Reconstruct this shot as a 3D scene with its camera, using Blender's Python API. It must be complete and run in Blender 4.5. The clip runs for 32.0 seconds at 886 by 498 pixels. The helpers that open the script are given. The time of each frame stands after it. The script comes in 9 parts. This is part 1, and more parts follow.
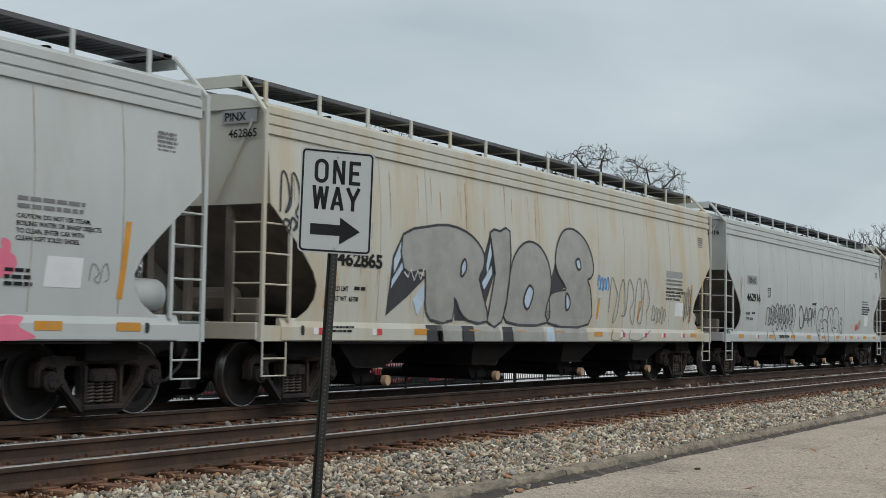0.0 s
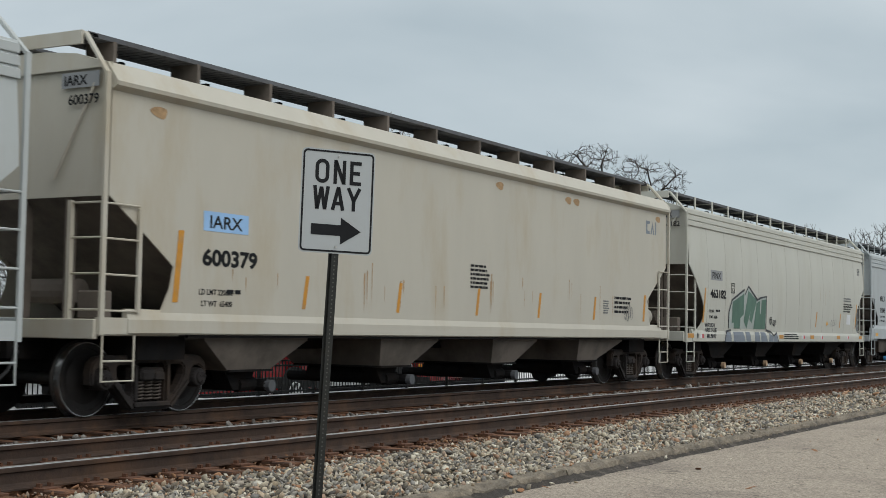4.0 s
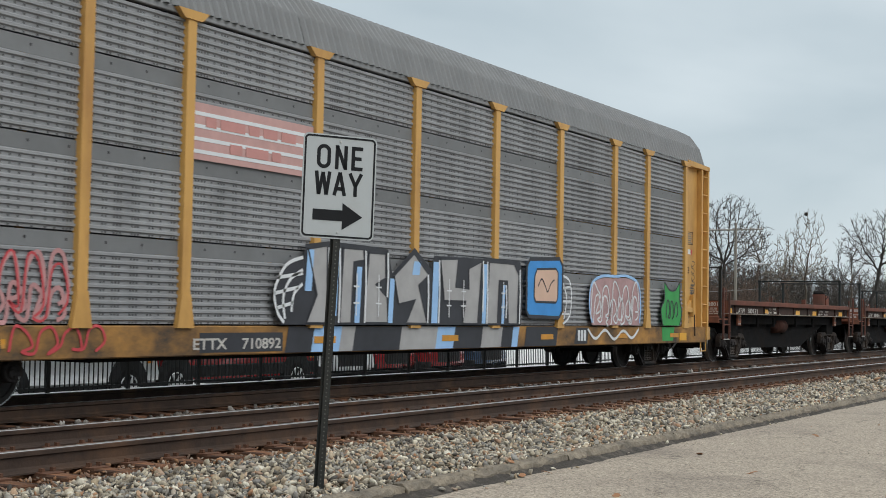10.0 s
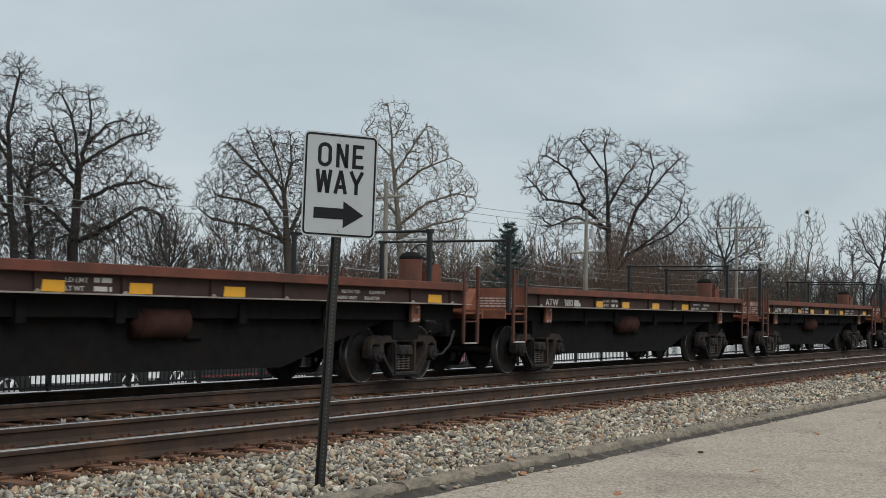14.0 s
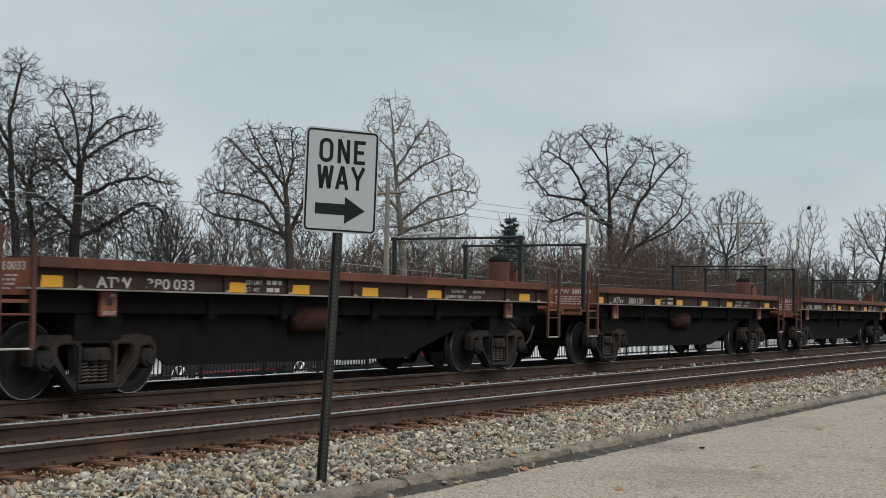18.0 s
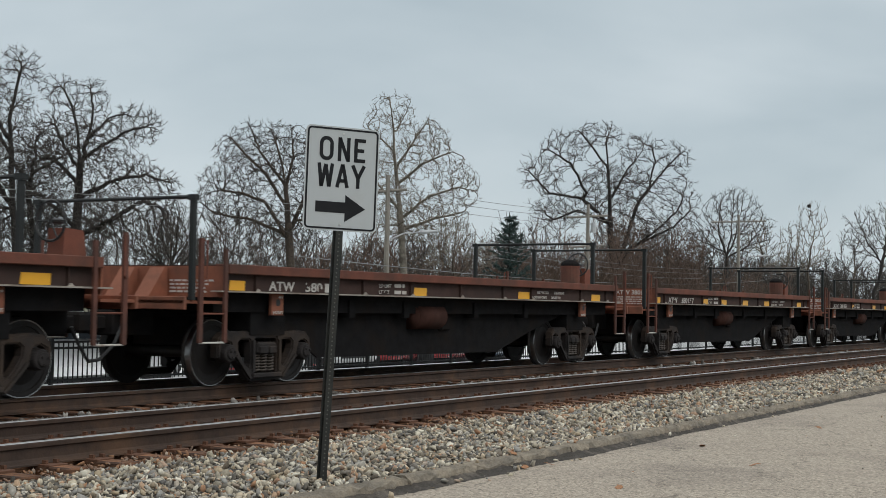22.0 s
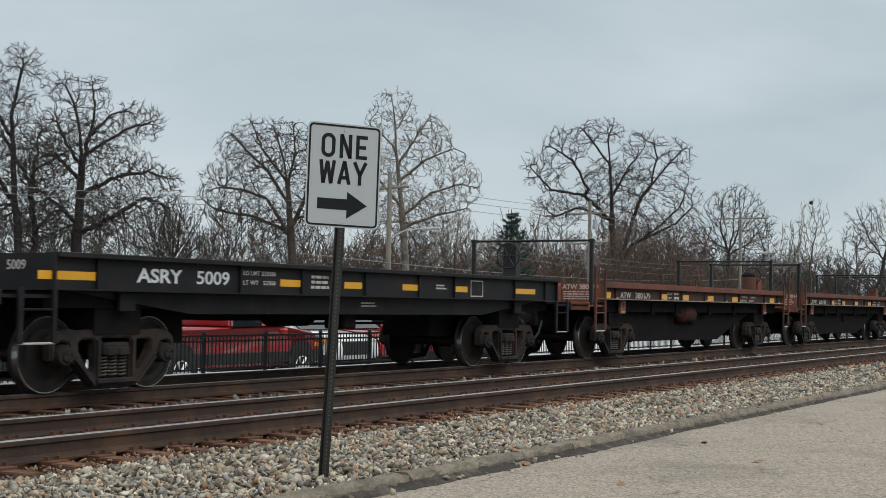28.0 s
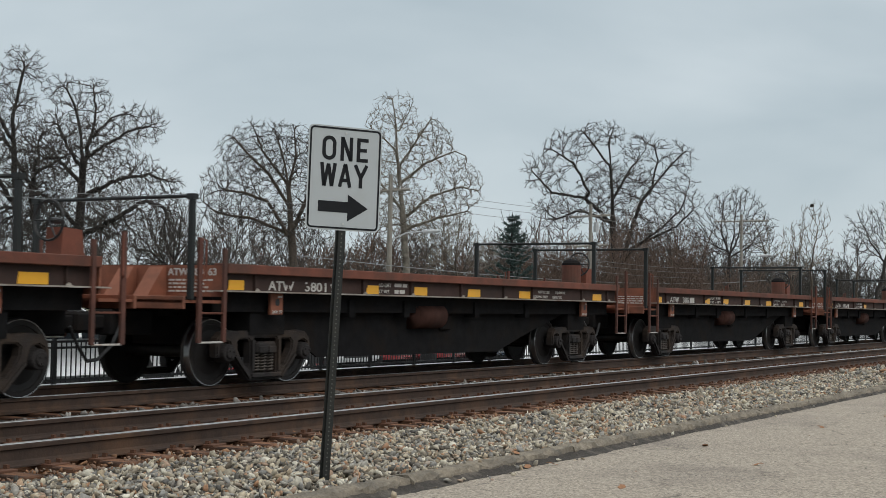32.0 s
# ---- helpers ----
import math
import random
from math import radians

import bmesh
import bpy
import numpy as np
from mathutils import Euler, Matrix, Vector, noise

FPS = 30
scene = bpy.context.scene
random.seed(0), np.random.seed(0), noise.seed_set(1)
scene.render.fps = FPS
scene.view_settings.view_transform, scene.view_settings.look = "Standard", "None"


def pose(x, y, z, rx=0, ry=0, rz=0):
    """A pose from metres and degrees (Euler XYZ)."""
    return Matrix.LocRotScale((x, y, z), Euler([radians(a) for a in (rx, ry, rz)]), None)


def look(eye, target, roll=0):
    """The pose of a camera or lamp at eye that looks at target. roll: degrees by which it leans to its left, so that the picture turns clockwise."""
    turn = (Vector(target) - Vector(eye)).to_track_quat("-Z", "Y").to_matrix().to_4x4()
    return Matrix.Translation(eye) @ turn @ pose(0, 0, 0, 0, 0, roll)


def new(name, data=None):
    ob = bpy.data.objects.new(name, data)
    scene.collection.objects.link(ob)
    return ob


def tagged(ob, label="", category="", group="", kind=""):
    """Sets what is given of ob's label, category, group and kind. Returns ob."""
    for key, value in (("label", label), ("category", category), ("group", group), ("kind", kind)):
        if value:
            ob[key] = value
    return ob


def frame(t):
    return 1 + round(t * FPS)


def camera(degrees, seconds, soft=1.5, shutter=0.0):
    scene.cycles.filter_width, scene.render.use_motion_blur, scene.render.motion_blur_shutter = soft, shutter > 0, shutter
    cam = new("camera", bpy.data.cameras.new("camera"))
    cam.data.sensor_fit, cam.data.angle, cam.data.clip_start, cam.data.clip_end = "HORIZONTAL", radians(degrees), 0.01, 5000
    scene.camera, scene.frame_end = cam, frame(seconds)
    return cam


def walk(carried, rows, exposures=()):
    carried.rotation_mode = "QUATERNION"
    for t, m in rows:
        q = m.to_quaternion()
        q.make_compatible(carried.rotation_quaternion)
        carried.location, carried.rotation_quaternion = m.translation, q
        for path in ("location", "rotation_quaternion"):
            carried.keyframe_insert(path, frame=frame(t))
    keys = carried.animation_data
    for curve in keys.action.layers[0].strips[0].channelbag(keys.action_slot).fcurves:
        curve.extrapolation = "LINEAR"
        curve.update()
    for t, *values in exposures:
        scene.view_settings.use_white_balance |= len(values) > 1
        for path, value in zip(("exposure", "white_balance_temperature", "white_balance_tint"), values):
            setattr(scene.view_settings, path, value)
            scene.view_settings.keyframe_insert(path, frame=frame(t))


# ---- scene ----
# A freight train passes a kerbside sign: x runs along the track, y across it, z up from the rail tops.
cam = camera(36.05, 32.0, soft=0.75, shutter=0.1)
EYE = Vector((0.0, 0.0, 1.146))
YAW, PITCH, ROLL, LENS = 0.5227, 0.0589, 0.0168, 2409.0


def aim(dx, dy):
    """The camera's pose; dx and dy are small turns, in parts of the lens length."""
    th, p = YAW + dx / LENS, PITCH + dy / LENS
    fw, rt, up = Vector((math.cos(th), math.sin(th), 0)), Vector((math.sin(th), -math.cos(th), 0)), Vector((0, 0, 1))
    f2, u2 = fw * math.cos(p) + up * math.sin(p), up * math.cos(p) - fw * math.sin(p)
    r2, u3 = rt * math.cos(ROLL) + u2 * math.sin(ROLL), u2 * math.cos(ROLL) - rt * math.sin(ROLL)
    m = Matrix((r2, u3, -f2)).transposed().to_4x4()
    m.translation = EYE
    return m


walk(cam, [
    (0.0, aim(0, 0)), (2.0, aim(0.8, 0)), (3.5, aim(1.2, -0.4)), (4.6, aim(1.7, 1.2)), (5.5, aim(2.3, 2.3)), (6.0, aim(3.2, -7.6)),
    (6.5, aim(3.1, -16.8)), (7.0, aim(3.1, -19.9)), (8.0, aim(3.8, -21.2)), (9.0, aim(3.8, -21.6)), (9.5, aim(3.8, -23.0)),
    (10.0, aim(3.8, -25.9)), (11.0, aim(5.0, -26.1)), (12.0, aim(5.3, -26.3)), (13.0, aim(5.3, -27.6)), (14.0, aim(5.5, -29.1)),
    (15.5, aim(6.6, -31.9)), (16.5, aim(6.8, -35.2)), (17.0, aim(6.9, -36.6)), (18.0, aim(8.0, -36.8)), (19.0, aim(8.4, -37.2)), (20.0, aim(8.4, -38.4)),
    (21.0, aim(8.4, -39.6)), (22.0, aim(8.4, -40.2)), (23.0, aim(8.7, -41.4)), (24.0, aim(9.7, -42.7)), (25.0, aim(9.9, -43.0)), (26.5, aim(10.6, -44.4)),
    (27.5, aim(11.4, -45.8)), (28.5, aim(11.7, -46.0)), (29.5, aim(12.4, -47.0)), (30.4, aim(13.0, -47.5)), (31.0, aim(13.0, -43.0)),
    (31.5, aim(13.0, -40.4)), (32.0, aim(13.1, -41.0))],
    exposures=[(0.0, 0.0), (9.0, 0.03), (9.6, 0.13), (10.0, 0.20), (11.0, 0.23), (11.7, 0.15), (12.4, 0.05), (13.2, 0.0), (32.0, 0.04)])

# ---- light: an even overcast sky and a broad weak sun behind the camera ----
SUN_ELEV, SUN_TURN = radians(48), radians(215)


def make_world():
    w = bpy.data.worlds.new("overcast_sky")
    w.use_nodes = True
    n, ln = w.node_tree.nodes, w.node_tree.links
    bg = n["Background"]
    sky = n.new("ShaderNodeTexSky")
    sky.sky_type, sky.sun_disc, sky.sun_elevation, sky.sun_rotation = "NISHITA", False, SUN_ELEV, SUN_TURN
    dim = n.new("ShaderNodeMix")
    dim.data_type, dim.blend_type = "RGBA", "MULTIPLY"
    dim.inputs["Factor"].default_value = 1.0
    dim.inputs["B"].default_value = (0.10, 0.10, 0.10, 1)
    ln.new(sky.outputs[0], dim.inputs["A"])
    co = n.new("ShaderNodeTexCoord")
    mp = n.new("ShaderNodeMapping")
    mp.inputs["Scale"].default_value = (1.0, 1.0, 2.6)
    mp.inputs["Location"].default_value = (0.35, 0.9, 0.4)
    ln.new(co.outputs["Generated"], mp.inputs["Vector"])
    no = n.new("ShaderNodeTexNoise")
    no.inputs["Scale"].default_value, no.inputs["Detail"].default_value, no.inputs["Roughness"].default_value = 2.3, 5.0, 0.48
    no.inputs["Distortion"].default_value = 0.3
    ln.new(mp.outputs[0], no.inputs["Vector"])
    ra = n.new("ShaderNodeValToRGB")
    el = ra.color_ramp.elements
    el[0].position, el[0].color = 0.34, (0.445, 0.525, 0.57, 1)
    el[1].position, el[1].color = 0.68, (0.645, 0.715, 0.75, 1)
    ln.new(no.outputs["Fac"], ra.inputs["Fac"])
    mx = n.new("ShaderNodeMix")
    mx.data_type = "RGBA"
    mx.inputs["Factor"].default_value = 0.93
    ln.new(dim.outputs["Result"], mx.inputs["A"])
    ln.new(ra.outputs["Color"], mx.inputs["B"])
    # an overcast sky is brighter overhead than near the horizon
    sep = n.new("ShaderNodeSeparateXYZ")
    ln.new(co.outputs["Generated"], sep.inputs[0])
    rise = n.new("ShaderNodeMapRange")
    rise.inputs["From Min"].default_value, rise.inputs["From Max"].default_value = 0.22, 0.95
    rise.inputs["To Min"].default_value, rise.inputs["To Max"].default_value = 0.0, 1.0
    ln.new(sep.outputs["Z"], rise.inputs["Value"])
    tint = n.new("ShaderNodeMix")
    tint.data_type = "RGBA"
    tint.inputs["A"].default_value, tint.inputs["B"].default_value = (1, 1, 1, 1), (2.15, 1.95, 1.80, 1)
    ln.new(rise.outputs[0], tint.inputs["Factor"])
    sc = n.new("ShaderNodeMix")
    sc.data_type, sc.blend_type = "RGBA", "MULTIPLY"
    sc.inputs["Factor"].default_value = 1.0
    ln.new(mx.outputs["Result"], sc.inputs["A"])
    ln.new(tint.outputs["Result"], sc.inputs["B"])
    ln.new(sc.outputs["Result"], bg.inputs["Color"])
    bg.inputs["Strength"].default_value = 1.0
    scene.world = w


make_world()
sun_data = bpy.data.lights.new("sun", "SUN")
sun_data.energy, sun_data.angle, sun_data.color = 0.95, radians(35), (1.0, 0.97, 0.93)
sun = new("sun", sun_data)
sun.matrix_world = look((10, -30, 35), (22, 8, 0))
scene.view_settings.exposure = 0.0


# ---- materials ----
def mat(name, col, rough=0.6, metal=0.0, vary=0.12, scale=3.0, dirt=None, dirt_amt=0.0, dirt_scale=1.2, bump=0.0, bump_scale=40.0,
        stretch=(1, 1, 1), each=0.0, spec=0.4):
    """A painted or raw surface: colour with fine grain, broad stains in the colour 'dirt', and relief. each: change from piece to piece."""
    m = bpy.data.materials.new(name)
    m.use_nodes = True
    n, ln = m.node_tree.nodes, m.node_tree.links
    bs = n["Principled BSDF"]
    bs.inputs["Roughness"].default_value, bs.inputs["Metallic"].default_value = rough, metal
    bs.inputs["Specular IOR Level"].default_value = spec
    co = n.new("ShaderNodeTexCoord")
    mp = n.new("ShaderNodeMapping")
    mp.inputs["Scale"].default_value = stretch
    ln.new(co.outputs["Object"], mp.inputs["Vector"])
    vec = mp.outputs[0]
    fine = n.new("ShaderNodeTexNoise")
    fine.inputs["Scale"].default_value, fine.inputs["Detail"].default_value, fine.inputs["Roughness"].default_value = scale, 8.0, 0.6
    ln.new(vec, fine.inputs["Vector"])
    ra = n.new("ShaderNodeValToRGB")
    c = Vector(col[:3])
    el = ra.color_ramp.elements
    el[0].position, el[0].color = 0.28, (*(c * (1 - vary)), 1)
    el[1].position, el[1].color = 0.72, (*(c * (1 + vary)), 1)
    ln.new(fine.outputs["Fac"], ra.inputs["Fac"])
    out = ra.outputs["Color"]
    if dirt:
        st = n.new("ShaderNodeTexNoise")
        st.inputs["Scale"].default_value, st.inputs["Detail"].default_value, st.inputs["Roughness"].default_value = dirt_scale, 6.0, 0.65
        ln.new(vec, st.inputs["Vector"])
        sr = n.new("ShaderNodeValToRGB")
        sr.color_ramp.elements[0].position, sr.color_ramp.elements[1].position = 0.62 - dirt_amt * 0.4, 0.80 - dirt_amt * 0.25
        ln.new(st.outputs["Fac"], sr.inputs["Fac"])
        mx = n.new("ShaderNodeMix")
        mx.data_type = "RGBA"
        ln.new(sr.outputs["Color"], mx.inputs["Factor"])
        ln.new(out, mx.inputs["A"])
        mx.inputs["B"].default_value = (*dirt[:3], 1)
        out = mx.outputs["Result"]
    if each:
        oi = n.new("ShaderNodeObjectInfo")
        mr = n.new("ShaderNodeMapRange")
        mr.inputs["To Min"].default_value, mr.inputs["To Max"].default_value = 1 - each, 1 + each
        ln.new(oi.outputs["Random"], mr.inputs["Value"])
        hs = n.new("ShaderNodeHueSaturation")
        ln.new(mr.outputs[0], hs.inputs["Value"])
        ln.new(out, hs.inputs["Color"])
        out = hs.outputs[0]
    ln.new(out, bs.inputs["Base Color"])
    if bump:
        bn = n.new("ShaderNodeTexNoise")
        bn.inputs["Scale"].default_value, bn.inputs["Detail"].default_value = bump_scale, 4.0
        ln.new(vec, bn.inputs["Vector"])
        bp = n.new("ShaderNodeBump")
        bp.inputs["Strength"].default_value, bp.inputs["Distance"].default_value = bump, 0.02
        ln.new(bn.outputs["Fac"], bp.inputs["Height"])
        ln.new(bp.outputs[0], bs.inputs["Normal"])
    return m


RUST = (0.16, 0.065, 0.03)
M_GREY = mat("grey_car_paint", (0.445, 0.475, 0.475), 0.55, vary=0.05, scale=1.4, dirt=(0.40, 0.41, 0.39), dirt_amt=0.25, dirt_scale=0.8, stretch=(1, 1, 0.35))
M_WHITEGREY = mat("white_grey_car_paint", (0.41, 0.445, 0.46), 0.5, vary=0.035, scale=1.2, dirt=(0.35, 0.37, 0.375), dirt_amt=0.15, dirt_scale=0.7, stretch=(1, 1, 0.3))
M_CREAM = mat("cream_car_paint", (0.505, 0.505, 0.455), 0.55, vary=0.04, scale=1.3, dirt=(0.45, 0.44, 0.38), dirt_amt=0.22, dirt_scale=0.8, stretch=(1, 1, 0.3))
M_RUSTY = mat("rust_streaked_paint", (0.49, 0.49, 0.44), 0.6, vary=0.05, scale=2.0, dirt=(0.47, 0.38, 0.25), dirt_amt=0.35, dirt_scale=0.9, stretch=(1.6, 1, 0.3))
M_BEIGE = mat("beige_car_paint", (0.49, 0.465, 0.40), 0.55, vary=0.04, scale=1.3, dirt=(0.43, 0.37, 0.27), dirt_amt=0.25, dirt_scale=0.8, stretch=(1, 1, 0.3))
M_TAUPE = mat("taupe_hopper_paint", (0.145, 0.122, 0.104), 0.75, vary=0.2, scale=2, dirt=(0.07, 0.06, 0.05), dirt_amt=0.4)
# grimy steel taken near black: the shade under the cars is in its colour
M_DARK = mat("grimy_shade_dark_steel", (0.013, 0.0125, 0.013), 0.9, vary=0.3, scale=5, dirt=(0.019, 0.014, 0.011), dirt_amt=0.3, bump=0.2, spec=0.08)
M_TRUCK = mat("grimy_cast_steel", (0.028, 0.0245, 0.024), 0.75, vary=0.3, scale=5, dirt=(0.060, 0.040, 0.027), dirt_amt=0.35, bump=0.35, spec=0.2)
M_WHEEL = mat("dull_wheel_steel", (0.015, 0.013, 0.0125), 0.6, 0.0, vary=0.3, scale=4, dirt=(0.045, 0.035, 0.028), dirt_amt=0.3, bump=0.1, spec=0.25)
M_TREAD = mat("polished_tread_steel", (0.40, 0.40, 0.40), 0.32, 1.0, vary=0.1)
M_RAIL = mat("rusty_rail_side", (0.046, 0.028, 0.020), 0.8, vary=0.3, scale=6, dirt=(0.11, 0.058, 0.032), dirt_amt=0.35, bump=0.2)
M_RAILTOP = mat("worn_rail_head", (0.47, 0.465, 0.46), 0.38, 1.0, vary=0.18, scale=8, stretch=(0.2, 1, 1))
M_TIE = mat("creosoted_timber", (0.066, 0.036, 0.024), 0.9, vary=0.35, scale=5, dirt=(0.25, 0.105, 0.045), dirt_amt=0.5, dirt_scale=2.5, bump=0.5, stretch=(3, 0.6, 3), each=0.25)
M_SPIKE = mat("rusted_plate", (0.105, 0.048, 0.027), 0.85, vary=0.3, bump=0.3)
M_BLACK = mat("black_paint", (0.02, 0.02, 0.021), 0.5, vary=0.1)
M_FLATBLACK = mat("faded_black_paint", (0.014, 0.014, 0.016), 0.6, vary=0.2, dirt=(0.030, 0.025, 0.023), dirt_amt=0.3, spec=0.2)
M_PUNCH = mat("punched_dark_slot", (0.028, 0.028, 0.03), 0.7, vary=0.1)
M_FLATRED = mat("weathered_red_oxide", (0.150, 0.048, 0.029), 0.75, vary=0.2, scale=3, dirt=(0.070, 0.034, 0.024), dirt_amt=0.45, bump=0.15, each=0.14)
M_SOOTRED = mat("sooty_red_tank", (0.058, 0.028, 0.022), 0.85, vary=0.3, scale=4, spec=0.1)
# sooty red oxide, darkened further to hold the shade under the top flange
M_FLATSOOTSHADE = mat("sooty_shaded_red_oxide", (0.046, 0.024, 0.019), 0.85, vary=0.3, scale=3, dirt=(0.030, 0.020, 0.017), dirt_amt=0.45, bump=0.15)
M_ORANGE = mat("faded_orange_oxide", (0.225, 0.080, 0.045), 0.75, vary=0.2, scale=3, dirt=(0.10, 0.045, 0.030), dirt_amt=0.45)
M_STILE = mat("worn_red_ladder_paint", (0.105, 0.040, 0.028), 0.75, vary=0.25, scale=5, dirt=(0.05, 0.028, 0.022), dirt_amt=0.4)
M_PIPE = mat("dark_green_pipe", (0.010, 0.012, 0.012), 0.55, vary=0.2)
M_YELLOW = mat("autorack_yellow", (0.56, 0.315, 0.090), 0.5, vary=0.08, scale=2, dirt=(0.36, 0.18, 0.055), dirt_amt=0.35, stretch=(1, 1, 0.4))
M_SILLDIRT = mat("grimy_yellow_sill", (0.40, 0.20, 0.05), 0.65, vary=0.2, scale=3, dirt=(0.045, 0.036, 0.03), dirt_amt=0.62, dirt_scale=0.9, stretch=(1, 1, 1.6))
M_GALV = mat("weathered_galvanised_panel", (0.27, 0.275, 0.285), 0.65, 0.0, vary=0.12, scale=3, dirt=(0.18, 0.184, 0.19), dirt_amt=0.35, dirt_scale=1.5, stretch=(1, 1, 0.6), each=0.10)
M_GALVDARK = mat("dark_punched_panel", (0.165, 0.17, 0.175), 0.65, 0.0, vary=0.1, scale=3, each=0.08)
M_ROOF = mat("galvanised_roof_sheet", (0.19, 0.195, 0.20), 0.6, 0.1, vary=0.12, scale=1.5, dirt=(0.19, 0.19, 0.19), dirt_amt=0.25)
M_WHITE = mat("white_paint", (0.74, 0.75, 0.75), 0.5, vary=0.05, dirt=(0.48, 0.46, 0.42), dirt_amt=0.2)
M_SIGN = mat("retroreflective_sheet", (0.39, 0.415, 0.425), 0.45, vary=0.04, scale=1.5, dirt=(0.37, 0.385, 0.385), dirt_amt=0.2, dirt_scale=4)
M_POST = mat("green_steel_post", (0.015, 0.016, 0.014), 0.45, vary=0.25, scale=6, dirt=(0.045, 0.037, 0.027), dirt_amt=0.35, dirt_scale=2.5, stretch=(1, 1, 0.3))
M_REFLWORN = mat("worn_orange_reflector", (0.56, 0.255, 0.03), 0.5, vary=0.15, scale=6, dirt=(0.40, 0.24, 0.10), dirt_amt=0.3, dirt_scale=5)
M_REFL = mat("yellow_reflector", (0.72, 0.36, 0.02), 0.4, vary=0.06)
M_LETTER = mat("black_lettering", (0.014, 0.015, 0.017), 0.7, vary=0.2, spec=0.15)
M_GRATE = mat("weathered_grating", (0.105, 0.11, 0.12), 0.75, vary=0.25, scale=4, dirt=(0.10, 0.095, 0.095), dirt_amt=0.3, spec=0.2)
M_EDGE = mat("pale_worn_steel_edge", (0.30, 0.27, 0.235), 0.7, vary=0.25, scale=4, dirt=(0.14, 0.085, 0.06), dirt_amt=0.4, dirt_scale=2.5)
M_LETTERW = mat("worn_white_lettering", (0.50, 0.48, 0.45), 0.6, vary=0.12, dirt=(0.25, 0.14, 0.10), dirt_amt=0.25, dirt_scale=5)
M_GREYPATCH = mat("grey_patch_paint", (0.27, 0.28, 0.29), 0.6, vary=0.06)
M_SPRING = mat("spring_steel", (0.085, 0.07, 0.06), 0.6, 0.3, vary=0.25)
M_CHROME = mat("bare_metal", (0.5, 0.5, 0.48), 0.35, 0.9, vary=0.1)
M_BLUECAP = mat("blue_cap", (0.07, 0.28, 0.55), 0.5)
M_PINK = mat("pink_spray", (0.66, 0.16, 0.25), 0.6, vary=0.08)
M_TANCAP = mat("tan_cap", (0.42, 0.29, 0.18), 0.6)
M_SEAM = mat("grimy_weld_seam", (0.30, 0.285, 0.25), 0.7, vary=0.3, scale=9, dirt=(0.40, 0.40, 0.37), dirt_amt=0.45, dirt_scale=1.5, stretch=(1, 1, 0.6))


# ---- building blocks ----
def mesh_from(name, verts, faces, material, smooth=False):
    me = bpy.data.meshes.new(name)
    me.from_pydata([tuple(v) for v in verts], [], faces)
    me.materials.append(material)
    if smooth:
        me.polygons.foreach_set("use_smooth", [True] * len(me.polygons))
    me.update()
    return me


def link(name, me, parent=None, label="", at=None):
    ob = new(name, me)
    if parent:
        ob.parent = parent
    if at is not None:
        ob.matrix_basis = at if isinstance(at, Matrix) else Matrix.Translation(at)
    if label:
        ob["label"] = label
    return ob


def part(name, bm, material, parent, label="", smooth=False):
    """Links a bmesh as one mesh object under a thing or a part, and frees it."""
    me = bpy.data.meshes.new(name)
    bm.to_mesh(me)
    bm.free()
    me.materials.append(material)
    if smooth:
        me.polygons.foreach_set("use_smooth", [True] * len(me.polygons))
    return link(name, me, parent, label)


def mesh_of(bm, name, material, smooth=False):
    me = bpy.data.meshes.new(name)
    bm.to_mesh(me)
    bm.free()
    me.materials.append(material)
    if smooth:
        me.polygons.foreach_set("use_smooth", [True] * len(me.polygons))
    return me


def box(bm, x0, x1, y0, y1, z0, z1, bevel=0.0):
    """Adds a box, bevelled if asked."""
    g = bmesh.ops.create_cube(bm, size=1.0)
    vs = g["verts"]
    bmesh.ops.scale(bm, verts=vs, vec=(x1 - x0, y1 - y0, z1 - z0))
    bmesh.ops.translate(bm, verts=vs, vec=((x0 + x1) / 2, (y0 + y1) / 2, (z0 + z1) / 2))
    if bevel:
        es = list({e for v in vs for e in v.link_edges})
        bmesh.ops.bevel(bm, geom=es, offset=bevel, segments=1, affect="EDGES")
    return vs


def rod(bm, a, b, r, sides=8, r2=None):
    """Adds a straight round bar from a to b."""
    a, b = Vector(a), Vector(b)
    d = b - a
    m = Matrix.Translation((a + b) / 2) @ d.to_track_quat("Z", "Y").to_matrix().to_4x4()
    g = bmesh.ops.create_cone(bm, cap_ends=True, segments=sides, radius1=r, radius2=r if r2 is None else r2, depth=d.length, matrix=m)
    return g["verts"]


def rods(points, r, sides=6):
    """A bent round bar through the points, as one tube."""
    bm = bmesh.new()
    pts = [Vector(p) for p in points]
    n, prev = len(pts), None
    u = None
    for i, p in enumerate(pts):
        d = (pts[min(i + 1, n - 1)] - pts[max(i - 1, 0)]).normalized()
        u = d.orthogonal().normalized() if u is None else (u - d * u.dot(d)).normalized()
        w = d.cross(u)
        ring = [bm.verts.new(p + (u * math.cos(2 * math.pi * k / sides) + w * math.sin(2 * math.pi * k / sides)) * r) for k in range(sides)]
        if prev:
            for k in range(sides):
                bm.faces.new((prev[k], prev[(k + 1) % sides], ring[(k + 1) % sides], ring[k]))
        else:
            bm.faces.new(ring[::-1])
        prev = ring
    bm.faces.new(prev)
    return bm


